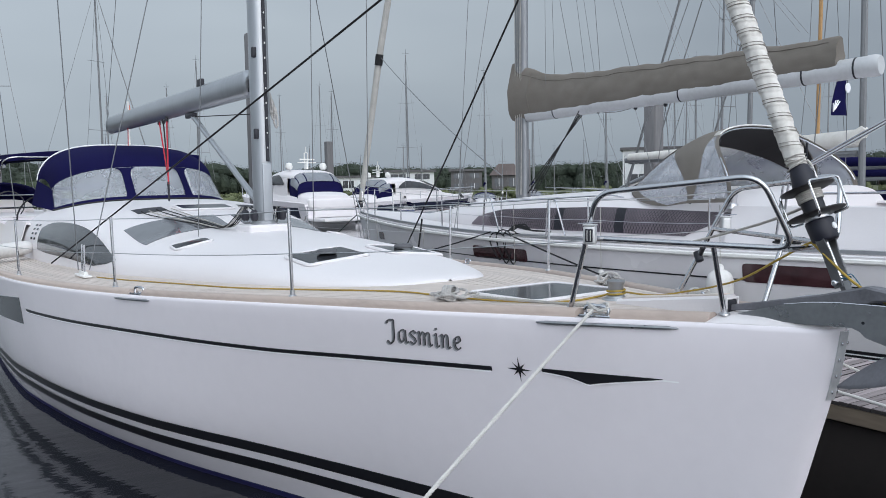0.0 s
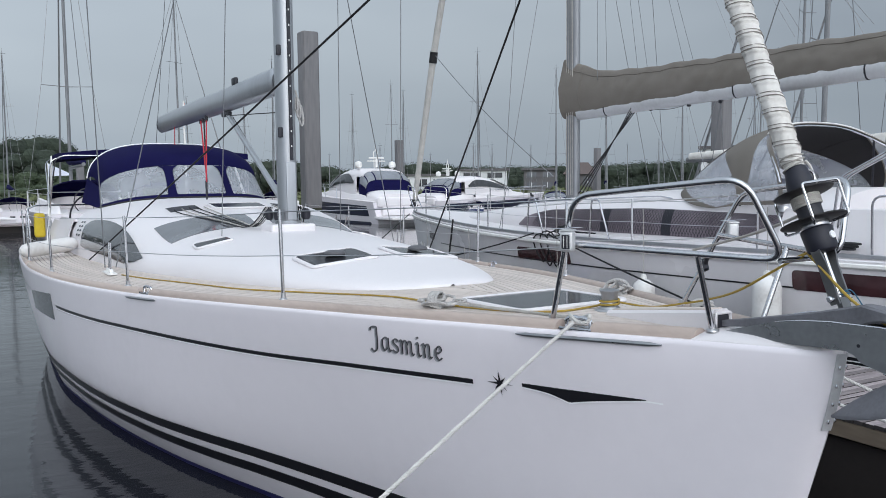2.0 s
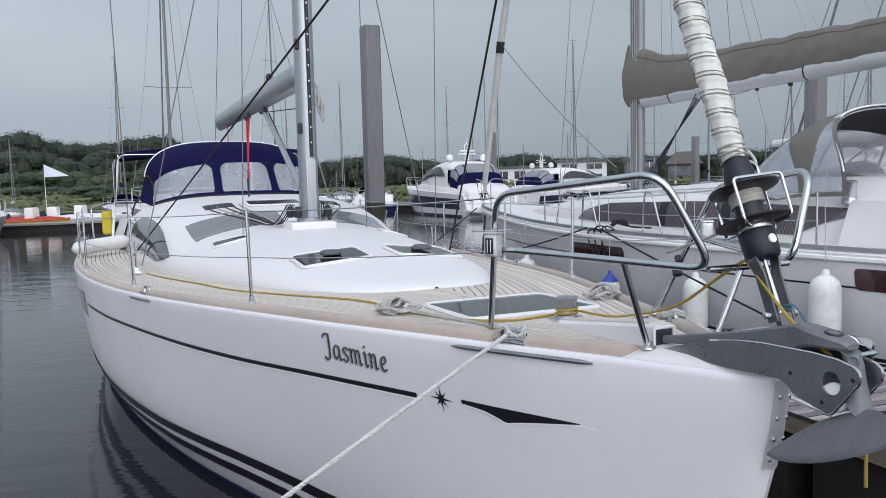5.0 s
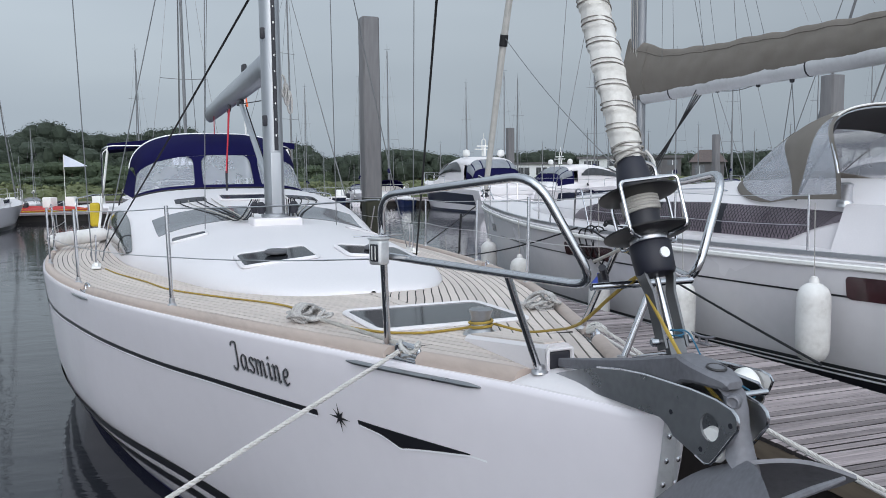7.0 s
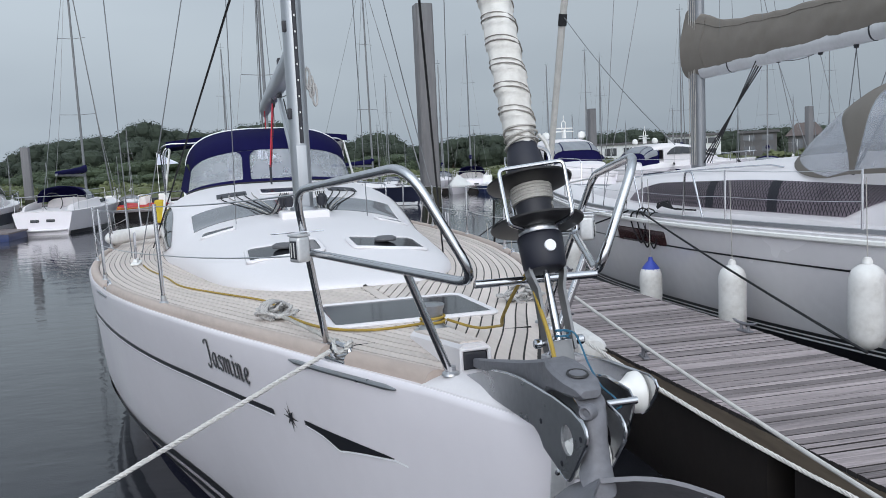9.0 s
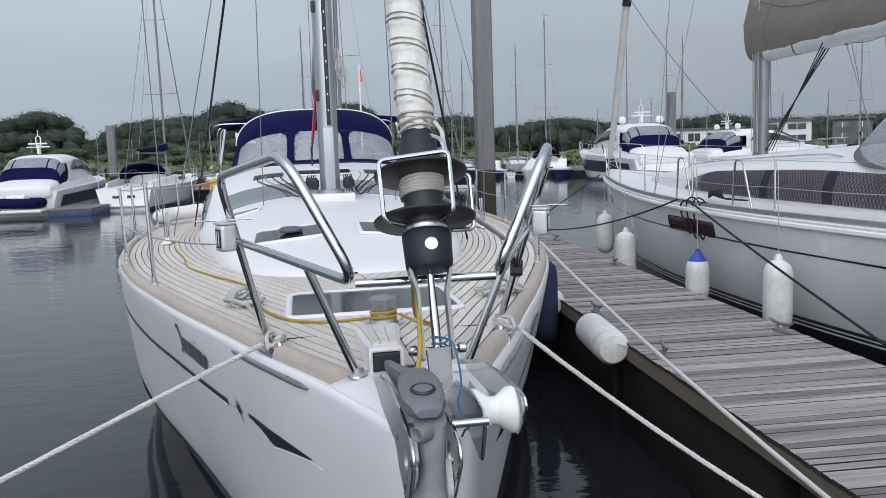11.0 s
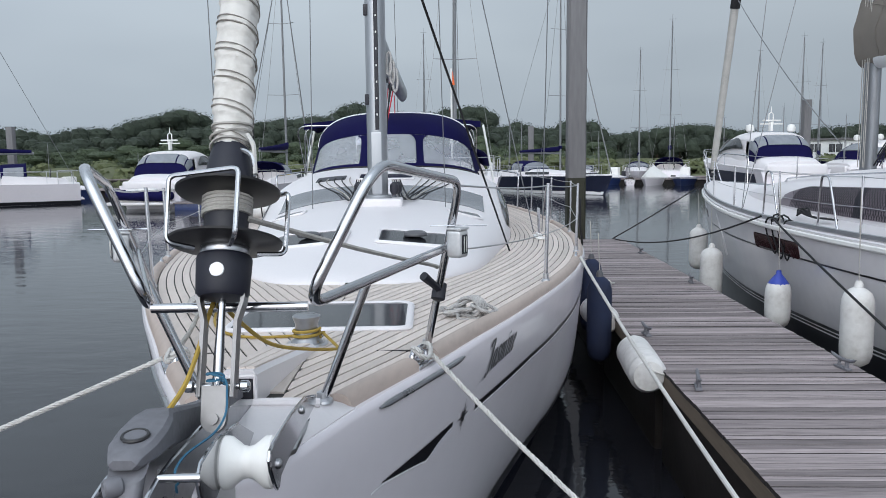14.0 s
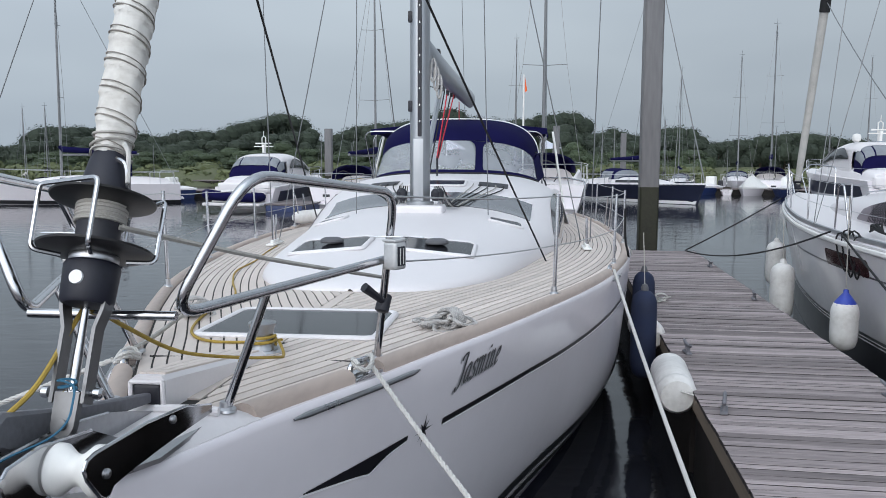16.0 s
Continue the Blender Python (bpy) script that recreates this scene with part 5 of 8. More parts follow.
def make_sprayhood(parent):
    """The navy hood over the companionway, its clear windows, and the bimini behind."""
    def low(a):
        x, y = 1.28 * math.sin(a), 9.85 + 1.10 * (1 - math.cos(a))
        return Vector((x, y, coach_at(x, min(11.0, y)).z - 0.005))

    def mid(a):
        return Vector((1.22 * math.sin(a), 10.28 + 1.05 * (1 - math.cos(a)), 2.50 - 0.34 * (1 - math.cos(a)) ** 1.3))

    def brow(a):
        return Vector((1.24 * math.sin(a), 10.58 + 1.05 * (1 - math.cos(a)), 2.73 - 0.42 * (1 - math.cos(a)) ** 1.3))

    def hoop(a):
        return Vector((1.30 * math.sin(a), 11.75 + 0.1 * math.sin(a) ** 2, 2.88 - 0.62 * (1 - math.cos(a)) ** 1.5))
    A = radians(86)
    angles = spread(-A, A, 33)
    rows = [[mid(a).lerp(low(a), -0.03) for a in angles], [mid(a).lerp(brow(a), 0.5) + Vector((0, -0.03, 0.02)) for a in angles], [brow(a) for a in angles], [brow(a).lerp(hoop(a), 0.5) + Vector((0, 0, 0.03)) for a in angles], [hoop(a) for a in angles]]
    hood = part("sprayhood", slab(rows, (0, 0.0, 0.012), flip=True), NAVY_CANVAS, parent, "navy canvas sprayhood with clear vinyl windows")
    # the wings down to the deck at both sides
    for side in (-1, 1):
        rows = [[hoop(side * A).lerp(Vector((side * 1.40, 11.8, 1.95)), q), mid(side * A).lerp(low(side * A), q)] for q in spread(0, 1, 6)]
        part("side_wing", slab(rows, (side * 0.01, 0, 0), flip=side > 0), NAVY_CANVAS, hood)
    # the dark shading below the hood's base is drawn in as a black strip
    part("foot_shading", tube([low(a) + Vector((0, -0.012, 0.012)) for a in angles], 0.016, 6), BLACK_CANVAS, hood, "black strip drawn as the shading along the hood's foot")
    part("white_piping", tube([hoop(a) + Vector((0, -0.0, 0.006)) for a in angles], 0.012, 6), WHITE_VINYL, hood)
    # mullions between the clear panes, and the bottom band
    cuts = (-A, radians(-19), radians(19), A)
    for a in cuts:
        rows = [[(lambda b: low(b).lerp(mid(b), q))(a + d * (0.045 + 0.07 * abs(2 * q - 1) ** 7)) for q in spread(0, 1, 13)] for d in (-1, 1)]
        part("mullion", slab(rows, (0, 0.012, 0)), NAVY_CANVAS, hood)
    rows = [[low(a).lerp(mid(a), q) for a in angles] for q in (0, 0.13)]
    part("bottom_band", slab(rows, (0, -0.01, 0), flip=True), NAVY_CANVAS, hood)
    for a0, a1 in zip(cuts, cuts[1:]):
        rows = [[low(a).lerp(mid(a), q) + Vector((0, 0.012, 0)) for a in spread(a0 + 0.03, a1 - 0.03, 10)] for q in spread(0.06, 1.0, 6)]
        part("clear_window", slab(rows, (0, -0.003, 0), flip=True), CLEAR_VINYL, hood, "hazy clear vinyl window")
    # bimini
    rows = [[(x, y, 2.86 - 0.12 * (x / 1.75) ** 2 - 0.03 * ((y - 13.1) / 0.9) ** 2) for x in spread(-1.60, 1.45, 13)] for y in spread(12.3, 14.05, 7)]
    bim = part("bimini", slab(rows, (0, 0, 0.1), flip=True), NAVY_CANVAS, parent, "navy canvas bimini top")
    for y in (12.2, 13.1, 13.95):
        part("bow_tube", tube(bent([(-1.72, 13.2, 1.85), (-1.7, y, 2.7), (1.38, y, 2.7), (1.40, 13.2, 1.62)], 0.2, 5), 0.011, 8), STEEL, bim)
    # cockpit coamings, wheel and what stands aft
    for side in (-1, 1):
        rows = [[(side * (1.78 - 0.16 * q), y, 1.22 + (0.5 if y < 12.8 else 0.42) * q) for q in spread(0, 1, 5)] + [(side * 1.35, y, 1.64 if y < 12.8 else 1.56)] for y in spread(11.0, 13.7, 8)]
        part("cockpit_coaming", slab(rows, (0, 0, 0.03), flip=side < 0), GEL_DECK, parent)
        part("wheel", tube([(side * 1.05 + 0.42 * math.cos(a), 12.75, 1.68 + 0.42 * math.sin(a)) for a in spread(0, 2 * math.pi * 23 / 24, 24)], 0.014, 6, closed=True), BLACK_PLASTIC, parent, "black-rimmed steering wheel")
    part("yellow_danbuoy_bag", box(-1.86, 13.62, 1.54, 0.17, 0.2, 0.42, 0.05, 3), YELLOW, parent, "yellow rescue sling bag")


YACHT = thing("sailing_yacht", pose(0, 0, 0, 0, 0, 0.55), "white deck-saloon sailing yacht with teak decks, moored bow-on", "yacht")
make_hull(YACHT)
make_markings(YACHT)
make_name(YACHT)
make_deck(YACHT)
make_coachroof(YACHT)
make_hatch(YACHT, [(-0.40, 1.6), (0.40, 1.6), (0.40, 2.27), (-0.40, 2.27)], "smoked acrylic foredeck hatch in a white rounded frame")
for side in (-1, 1):
    make_hatch(YACHT, [(side * 0.68, 4.0), (side * 0.12, 3.98), (side * 0.12, 4.48), (side * 0.68, 4.5)], vent=True)
    make_hatch(YACHT, [(side * 1.05, 6.2), (side * 0.72, 6.04), (side * 0.71, 6.30), (side * 1.03, 6.48)], "small smoked hatch in a white frame", thick=0.015)
make_hatch(YACHT, [(-0.34, 8.04), (0.34, 8.04), (0.34, 8.44), (-0.34, 8.44)], "smoked roof hatch in a white frame")
make_rigging(YACHT)
make_furler(YACHT)
make_rails(YACHT)
make_bow_fittings(YACHT)
make_sprayhood(YACHT)
for side in (-1, 1):
    rows = [[hull_point(y, z, side, 0.004) for z in spread(0.74 - 0.03 * (y - 7.7), 1.03 - 0.07 * (y - 7.7), 4)] for y in spread(7.7, 9.2, 8)]
    part("hull_window", slab(rows, (side * 0.003, 0, 0), flip=side > 0), TINT, YACHT, "dark tinted hull window")


# ---- the neighbouring yacht, stern towards the walkway ----
NEXT = pose(6.52, 15.55, 0, 0, 0, 182.6)
next_half = table([(0.0, 0.0), (0.03, 0.09), (0.12, 0.17), (0.5, 0.36), (1, 0.60), (2, 0.98), (3, 1.31), (4, 1.6), (5.5, 1.95), (7, 2.14), (9, 2.24), (11, 2.15), (12.5, 1.95), (14.2, 1.7)])
next_sheer = table([(0, 1.52), (2, 1.46), (5, 1.38), (8, 1.33), (14.2, 1.32)])


def next_side(u, z, out=0.0):
    """The neighbour's half-breadth at u from the bow and height z."""
    s = max(0.0, min(1.0, z / next_sheer(u)))
    rake = 0.45 * (1 - s)
    base = next_half(max(0.0, u - rake))
    return base * (0.84 + 0.16 * s ** 0.7) + out


def next_coach(u, s, out=0.0):
    """The neighbour's coachroof: s from -1 to 1 over the ridge."""
    w = next_cw(u)
    top = next_ct(u)
    foot = next_sheer(u) + 0.02
    a = abs(s) * math.pi / 2
    x = w * math.sin(a) ** 0.62
    z = foot + (top - foot) * max(0.0, math.cos(a)) ** 0.62
    return Vector((math.copysign(x + out * math.sin(a), s), u, z + out * math.cos(a)))


next_cw = table([(2.6, 0.05), (2.8, 0.35), (3.6, 0.8), (5.0, 1.15), (6.5, 1.38), (9, 1.55), (12, 1.6)])
next_ct = table([(2.6, 1.48), (3.0, 1.53), (4.2, 1.68), (5.6, 1.86), (7.5, 2.0), (9.5, 2.08), (12, 2.08)])


def make_next_yacht():
    root = thing("sailing_yacht", NEXT, "pale grey-white sailing yacht with a beige boom cover and hood", "yacht")
    us = [0, 0.03, 0.08, 0.15, 0.3, 0.5, 0.75] + [1 + 0.4 * i for i in range(34)]
    bands = (("hull", [0.22, 0.35, 0.5, 0.7, 0.9, 1.1, "a", "b", "c"], GEL_GREY, "pale glossy grey-white hull"), ("boot_top", [-0.9, -0.3, 0.0, 0.22], BLACK_VINYL, "black boot top at the waterline"))
    for name, zs, mat, label in bands:
        skin = []
        for side in (-1, 1):
            rows = []
            for u in us:
                row = []
                for z in zs:
                    top = next_sheer(u)
                    zz, inset = ({"a": (top - 0.14, 0), "b": (top - 0.02, 0.0), "c": (top, 0.03)}[z]) if isinstance(z, str) else (min(z, top - 0.15), 0)
                    rake = 0.45 * (1 - max(0, min(1, zz / top)))
                    row.append((side * max(0.0, next_side(u + rake * (1 - u / 15), zz) - inset), u + rake * (1 - u / 15), zz))
                rows.append(row)
            skin.append(grid(rows, flip=side > 0))
            n = len(rows[0])
        end = ([Vector((-q[0], q[1], q[2])) for q in rows[-1]] + [Vector(q) for q in rows[-1]], [(i, i + 1, n + i + 1, n + i) for i in range(n - 1)])
        part(name, join(*skin, end), mat, root, label)
    rows = [[(s * (next_half(u) - 0.02), u, next_sheer(u) + 0.012 + 0.05 * (1 - s * s)) for s in spread(-1, 1, 11)] for u in [0.05, 0.2, 0.5] + [1 + 0.5 * i for i in range(27)]]
    part("deck", slab(rows, (0, 0, 0.03), flip=True), GEL_DECK, root, "white moulded deck")
    for side in (-1, 1):
        rows = [[(side * (next_half(u) - d), u, next_sheer(u) + h) for d, h in ((-0.012, -0.10), (-0.024, -0.085), (-0.024, -0.055), (-0.012, -0.045))] for u in [0.1, 0.3] + [0.5 + 0.5 * i for i in range(28)]]
        part("rubbing_strake", slab(rows, (side * 0.02, 0, 0), flip=side > 0), WHITE_PLASTIC, root)
        rows = [[(side * (next_half(u) - d), u, next_sheer(u) + h) for d, h in ((0.02, 0.0), (0.02, 0.05), (0.05, 0.055), (0.06, 0.0))] for u in [0.3] + [0.5 + 0.5 * i for i in range(28)]]
        part("toe_rail", grid(rows, flip=side > 0), ALU, root)
        for z0, z1, a in ((0.945, 0.965, 3.0), (0.115, 0.135, 0.6), (0.165, 0.18, 0.6)):
            mat = BLACK_VINYL if z0 > 0.5 else WHITE_VINYL
            rows = [[(side * next_side(u, z, 0.005), u, z) for z in (z0, z1)] for u in [a + 0.35 * i for i in range(int((13.8 - a) / 0.35))]]
            part("hull_stripe", slab(rows, (side * 0.003, 0, 0), flip=side > 0), mat, root)
        for u0, u1, za, zb in ((2.2, 2.55, 1.0, 1.16), (6.62, 8.02, 0.94, 1.14), (11.65, 12.75, 0.93, 1.16)):
            out = rounded(u1 - u0, zb - za, 0.05, 4, (u0 + u1) / 2, (za + zb) / 2)
            v = [Vector((side * next_side(u, z, 0.008), u, z)) for u, z in out]
            k = len(v)
            v += [Vector((side * (abs(q.x) - 0.02), q.y, q.z)) for q in v]
            f = [tuple(range(k))] + [(i, k + i, k + (i + 1) % k, (i + 1) % k) for i in range(k)]
            part("hull_window", (v, f), PORT_RED, root, "dark red-brown tinted hull window", smooth=False)
    # coachroof with its long windows and the mesh blind behind
    ss = spread(-1, 1, 33)
    rows = [[next_coach(u, s) for s in ss] for u in [2.6, 2.62, 2.7, 2.85] + [3.1 + 0.3 * i for i in range(30)]]
    v, f = grid(rows, flip=True)
    part("coachroof", (v, f + [tuple((len(rows) - 1) * 33 + i for i in range(33))]), GEL_DECK, root, "white moulded coachroof")
    for side in (-1, 1):
        def glass(k, q, out):
            """On the long window: k along it, q from its upper (-1) to its lower edge (1)."""
            lift = min(1.0, (k / 0.16) ** 0.55) if k < 0.16 else 1.0
            high = 0.70 + 0.27 * (1 - lift) + 0.06 * max(0.0, k - 0.55) / 0.45
            low = 0.985
            if k > 0.84:
                low = 0.985 + (high + 0.03 - 0.985) * (k - 0.84) / 0.16
            return next_coach(5.7 + 5.75 * k, side * (high + (low - high) * (q + 1) / 2), out)
        rows = [[glass(k, q, 0.012) for q in spread(-1, 1, 6)] for k in spread(0, 1, 31)]
        win = part("long_window", slab(rows, (side * 0.006, 0, 0), flip=side < 0), MESH_TINT, root, "long dark window with a mesh blind behind it")
        # diamond mesh of the blind
        lines = []
        for i in range(90):
            for way in (-1, 1):
                k0 = 0.10 + 0.84 * i / 90
                lines.append(tube([glass(k0 + way * 0.02 * q, q * 0.97, 0.017) for q in spread(-1, 1, 6)], 0.0032, 4))
        part("mesh_blind", join(*lines), BLACK_PLASTIC, win)
        for k0 in (0.40, 0.62):
            rows = [[glass(kk, q * 0.98, 0.016) for q in spread(-1, 1, 6)] for kk in (k0, k0 + 0.03)]
            part("window_bar", slab(rows, (side * 0.004, 0, 0), flip=side < 0), BLACK_PLASTIC, win)
        part("grab_rail", tube(bent([next_coach(5.2, side * 0.5, 0.0)] + [next_coach(5.4 + 0.4 * i, side * 0.5, 0.05) for i in range(10)] + [next_coach(9.2, side * 0.5, 0.0)], 0.05, 3), 0.012, 6), STEEL, root)
    # mast, boom with its cover, vang
    m_u = 5.72
    ring = [(0.1 * math.cos(a), 0.15 * math.sin(a)) for a in spread(0, 2 * math.pi * 15 / 16, 16)]
    part("mast", moved(plate_stack(ring, (1.8, 9, 18), (1, 1, 0.85)), pose(0, m_u, 0)), ALU_WORN, root, "streaked silver mast")
    for d in (-0.06, 0, 0.06, 0.1):
        part("halyard", tube([(0.12, m_u + d, 1.95), (0.11, m_u + d, 12)], 0.006, 4), ROPE_GREY, root)
    part("boom", tube([(0, m_u + 0.18, 3.47), (0, m_u + 6.5, 3.62)], [0.115, 0.115], 14, flat=1.2), PALE_SPAR, root, "pale grey boom")
    part("boom_end", tube([(0, m_u + 6.46, 3.62), (0, m_u + 6.56, 3.622), (0, m_u + 6.61, 3.623)], [0.120, 0.120, 0.105], 14, flat=1.2), PALE_SPAR, root)
    for u in (m_u + 0.9, m_u + 3.6, m_u + 5.6, m_u + 6.3):
        z = 3.47 + 0.15 * (u - m_u - 0.18) / 6.32
        part("boom_strap", tube([(0, u - 0.012, z), (0, u + 0.012, z)], 0.119, 14, flat=1.2), BLACK_PLASTIC, root)
    # the cover: folded cloth, tall at the mast
    rows = []
    for k in spread(0, 1, 110):
        u = m_u - 0.20 + 6.28 * k
        z0 = 3.37 + 0.20 * k + 0.008 * math.sin(k * 41)
        h = 4.10 - 0.06 * k + 0.37 * math.exp(-(k / 0.11) ** 1.4) + 0.022 * abs(math.sin(k * 17 + 0.4)) + 0.008 * math.sin(k * 77 + 1) - z0
        w = 0.155 - 0.03 * k + 0.04 * math.exp(-k / 0.06)
        row = []
        for j in range(28):
            a = 2 * math.pi * j / 28
            side_on = abs(math.sin(a))
            fold = (0.007 * math.sin(9 * a + k * 47) + 0.009 * math.sin(4 * abs(a - math.pi) - k * 150 + 1) + 0.006 * math.sin(3 * a + k * 260)) * 0.9 * side_on ** 1.5 * (0.45 + 0.55 * max(0.0, -math.cos(a)))
            fold += 0.007 * math.sin(70 * k + 5 * math.cos(a) + 2 * math.sin(23 * k)) ** 3 * side_on
            x = (w + 1.5 * fold) * math.copysign(side_on ** 0.7, math.sin(a)) * (1 - 0.45 * max(0, -math.cos(a)))
            z = z0 + h * 0.5 * (1 - math.cos(a))
            row.append((x, u + 0.010 * math.sin(6 * a + k * 30), z))
        rows.append(row)
    v, f = grid(rows, closed=True)
    cover = part("boom_cover", (v, f + [tuple(reversed(range(28))), tuple(109 * 28 + j for j in range(28))]), BEIGE_CANVAS, root, "wrinkled beige canvas cover over the furled mainsail")
    for side, j in ((1, 10), (-1, 18)):
        part("cover_seam", tube([Vector(row[j]) * 0.5 + Vector(row[j + 1]) * 0.5 + Vector((side * 0.004, 0, 0)) for row in rows[3:-2]], 0.007, 5), BEIGE_CANVAS, cover)
        part("mast_seam", tube([Vector(q) + Vector((side * 0.006, 0, 0)) for q in (rows[9][3:13] if side > 0 else rows[9][16:26])], 0.007, 5), BEIGE_CANVAS, cover)
    for k in spread(0.16, 0.95, 6):
        u = m_u - 0.22 + 6.1 * k
        for side in (-1, 1):
            part("lazy_jack", tube([(side * 0.12, u, 3.95 + 0.25 * k), (side * 0.05, m_u + 0.3 + 2.2 * k, 8.2)], 0.004, 4), WIRE, root)
    part("rigid_vang", join(*[tube([(x, m_u + 0.15 + 3 * x, 1.98), (x, m_u + 1.55, 3.44)], r, 6) for x, r in ((-0.06, 0.009), (0.0, 0.012), (0.05, 0.009), (0.1, 0.008))]), ROPE_BLACK, root, "dark vang tackle")
    for u in (m_u + 1.9, m_u + 2.7, m_u + 3.3):
        part("boom_block", lathe([(0.0, 0.0), (0.03, 0.01), (0.035, 0.06), (0.02, 0.1), (0.0, 0.11)], 8), BLACK_PLASTIC, root, m=pose(0, u, 3.36))
    part("mainsheet", join(*[tube([(0, u0, 3.36), (x, u1, 2.1)], 0.006, 4) for u0, u1, x in ((m_u + 1.9, m_u + 2.7, 0.2), (m_u + 2.7, m_u + 3.2, 0.1), (m_u + 3.3, m_u + 3.1, 0.0), (m_u + 3.3, m_u + 3.35, -0.1))] + [tube(sag((0, m_u + 1.9, 3.4), (0, m_u + 2.7, 3.42), 0.05), 0.006, 4)]), WIRE, root)
    # furled headsail
    pts = [(0, -0.1, 1.62), (0, 0.1, 2.3), (0, 0.9, 5.2), (0, 5.0, 17.6)]
    part("furled_headsail", tube(pts, [0.05, 0.07, 0.08, 0.03], 12), SAIL_GREY, root, "white headsail rolled round the forestay")
    part("sail_tie", tube([(0, 0.86 + 0.0, 5.02), (0, 0.92, 5.27)], 0.095, 12), ROPE_BLACK, root)
    part("spare_line", tube(sag((0, 0.95, 5.2), (0.3, 5.5, 2.3), 0.12), 0.009, 5), WIRE, root)
    part("drum", lathe([(0.1, 0), (0.11, 0.02), (0.07, 0.05), (0.07, 0.12), (0.11, 0.15), (0.1, 0.17)], 14), BLACK_PLASTIC, root, m=pose(0, -0.08, 1.64))
    for side in (-1, 1):
        part("shroud", tube([(side * 2.05, 6.2, 1.4), (side * 1.5, 6.1, 7.2), (0, 5.75, 17.5)], 0.006, 5), WIRE, root)
        part("shroud", tube([(side * 1.95, 6.0, 1.4), (0, 5.75, 9.5)], 0.006, 5), WIRE, root)
        part("spreader", tube([(0, 5.75, 7.1), (side * 1.5, 6.1, 7.2)], [0.04, 0.025], 8, flat=0.5), ALU, root)
        # pulpit, stanchions and lifelines
        loop = bent([(side * 0.42, 0.75, 1.5), (side * 0.45, 0.7, 2.1), (side * 0.22, 0.0, 2.15), (side * 0.1, -0.15, 1.95), (side * 0.12, 0.15, 1.55)], 0.1, 4)
        part("pulpit", tube(loop, 0.014, 8), STEEL, root)
        line_hi, line_lo = [Vector((side * 0.45, 0.7, 2.1))], [Vector((side * 0.44, 0.74, 1.8))]
        for u in (1.9, 3.7, 5.6, 7.4, 9.3, 11.2):
            x = next_half(u) - 0.06
            z = next_sheer(u)
            part("stanchion", tube([(side * x, u, z), (side * x, u, z + 0.62)], 0.0125, 8), STEEL, root)
            line_hi.append(Vector((side * x, u, z + 0.61)))
            line_lo.append(Vector((side * x, u, z + 0.31)))
        for row in (line_hi, line_lo):
            part("lifeline", tube([q for a, b in zip(row, row[1:]) for q in sag(a, b, 0.015, 6)], 0.004, 5), STEEL_DULL, root)
        for u in (6.9, 8.45):
            x, z = next_half(u) - 0.06, next_sheer(u)
            part("gate_hoop", tube(bent([(side * x, u, z), (side * x, u + 0.05, z + 0.6), (side * x, u + 0.2, z + 0.6), (side * x, u + 0.42, z)], 0.06, 4), 0.0125, 8), STEEL, root)
    # beige hood: front panes, a band over the first hoop, the top, side panes and the open back
    def hood_at(k, a):
        """k 0: the foot on the roof, 1: the front hoop, 2: the back hoop; a round the arch."""
        s, c = math.sin(a), max(0.0, math.cos(a))
        b = abs(s)
        e = math.copysign(b ** 0.8, s)
        front = Vector((1.52 * e, 8.95 + 1.2 * (1 - c) ** 1.1, 2.09 - 0.26 * b ** 3))
        first = Vector((1.60 * e, 9.86 + 0.70 * b ** 3, 1.88 + 0.86 * c ** 0.8))
        last = Vector((1.74 * e, 10.68 + 0.62 * b ** 4, 1.90 + 1.05 * c ** 0.75))
        if k < 1:
            return front.lerp(first, k) + Vector((0, 0, 0.05 * math.sin(math.pi * k) * c))
        return first.lerp(last, k - 1) + Vector((0, 0, 0.05 * math.sin(math.pi * (k - 1)) * c ** 0.5))

    def hood_patch(ks, a0, a1, n, thick=0.010):
        return slab([[hood_at(k, radians(a)) for a in spread(a0, a1, n)] for k in ks], (0, 0, thick), flip=True)
    hood = part("hood", hood_patch(spread(0.94, 2.0, 12), -35, 35, 21), BEIGE_CANVAS, root, "beige canvas hood with clear vinyl panes and a black under-layer")
    # a black layer under the canvas puts the hood's dark inside in by colour
    part("under_layer", moved(hood_patch(spread(0.96, 1.99, 10), -35, 35, 21, 0.004), pose(0, 0, -0.014)), BLACK_CANVAS, hood, "black layer that darkens the hood's underside")
    part("front_pane", hood_patch(spread(0.12, 0.94, 8), -35, 35, 17, 0.004), CLEAR_VINYL, hood, "clear vinyl front pane")
    part("front_skirt", hood_patch(spread(0, 0.12, 3), -90, 90, 31), BEIGE_CANVAS, hood)
    def side_patch(side, k0, k1, n, thick=0.010):
        """A strip on the hood's side whose edges run from k0[0], k1[0] above to k0[1], k1[1] at the foot."""
        rows = []
        for q in spread(0, 1, n):
            row = []
            for a in spread(35, 89.3, 11):
                f = (a - 35) / 54.3
                row.append(hood_at((k0[0] + (k0[1] - k0[0]) * f) * (1 - q) + (k1[0] + (k1[1] - k1[0]) * f) * q, radians(side * a)))
            rows.append(row)
        return slab(rows, (0, 0, thick), flip=side > 0)
    for side in (-1, 1):
        part("front_wing_pane", side_patch(side, (0.12, 0.12), (0.94, 0.98), 4, 0.004), CLEAR_VINYL, hood, "clear vinyl front pane")
        part("side_band", side_patch(side, (0.94, 0.98), (1.93, 1.10), 5), BEIGE_CANVAS, hood)
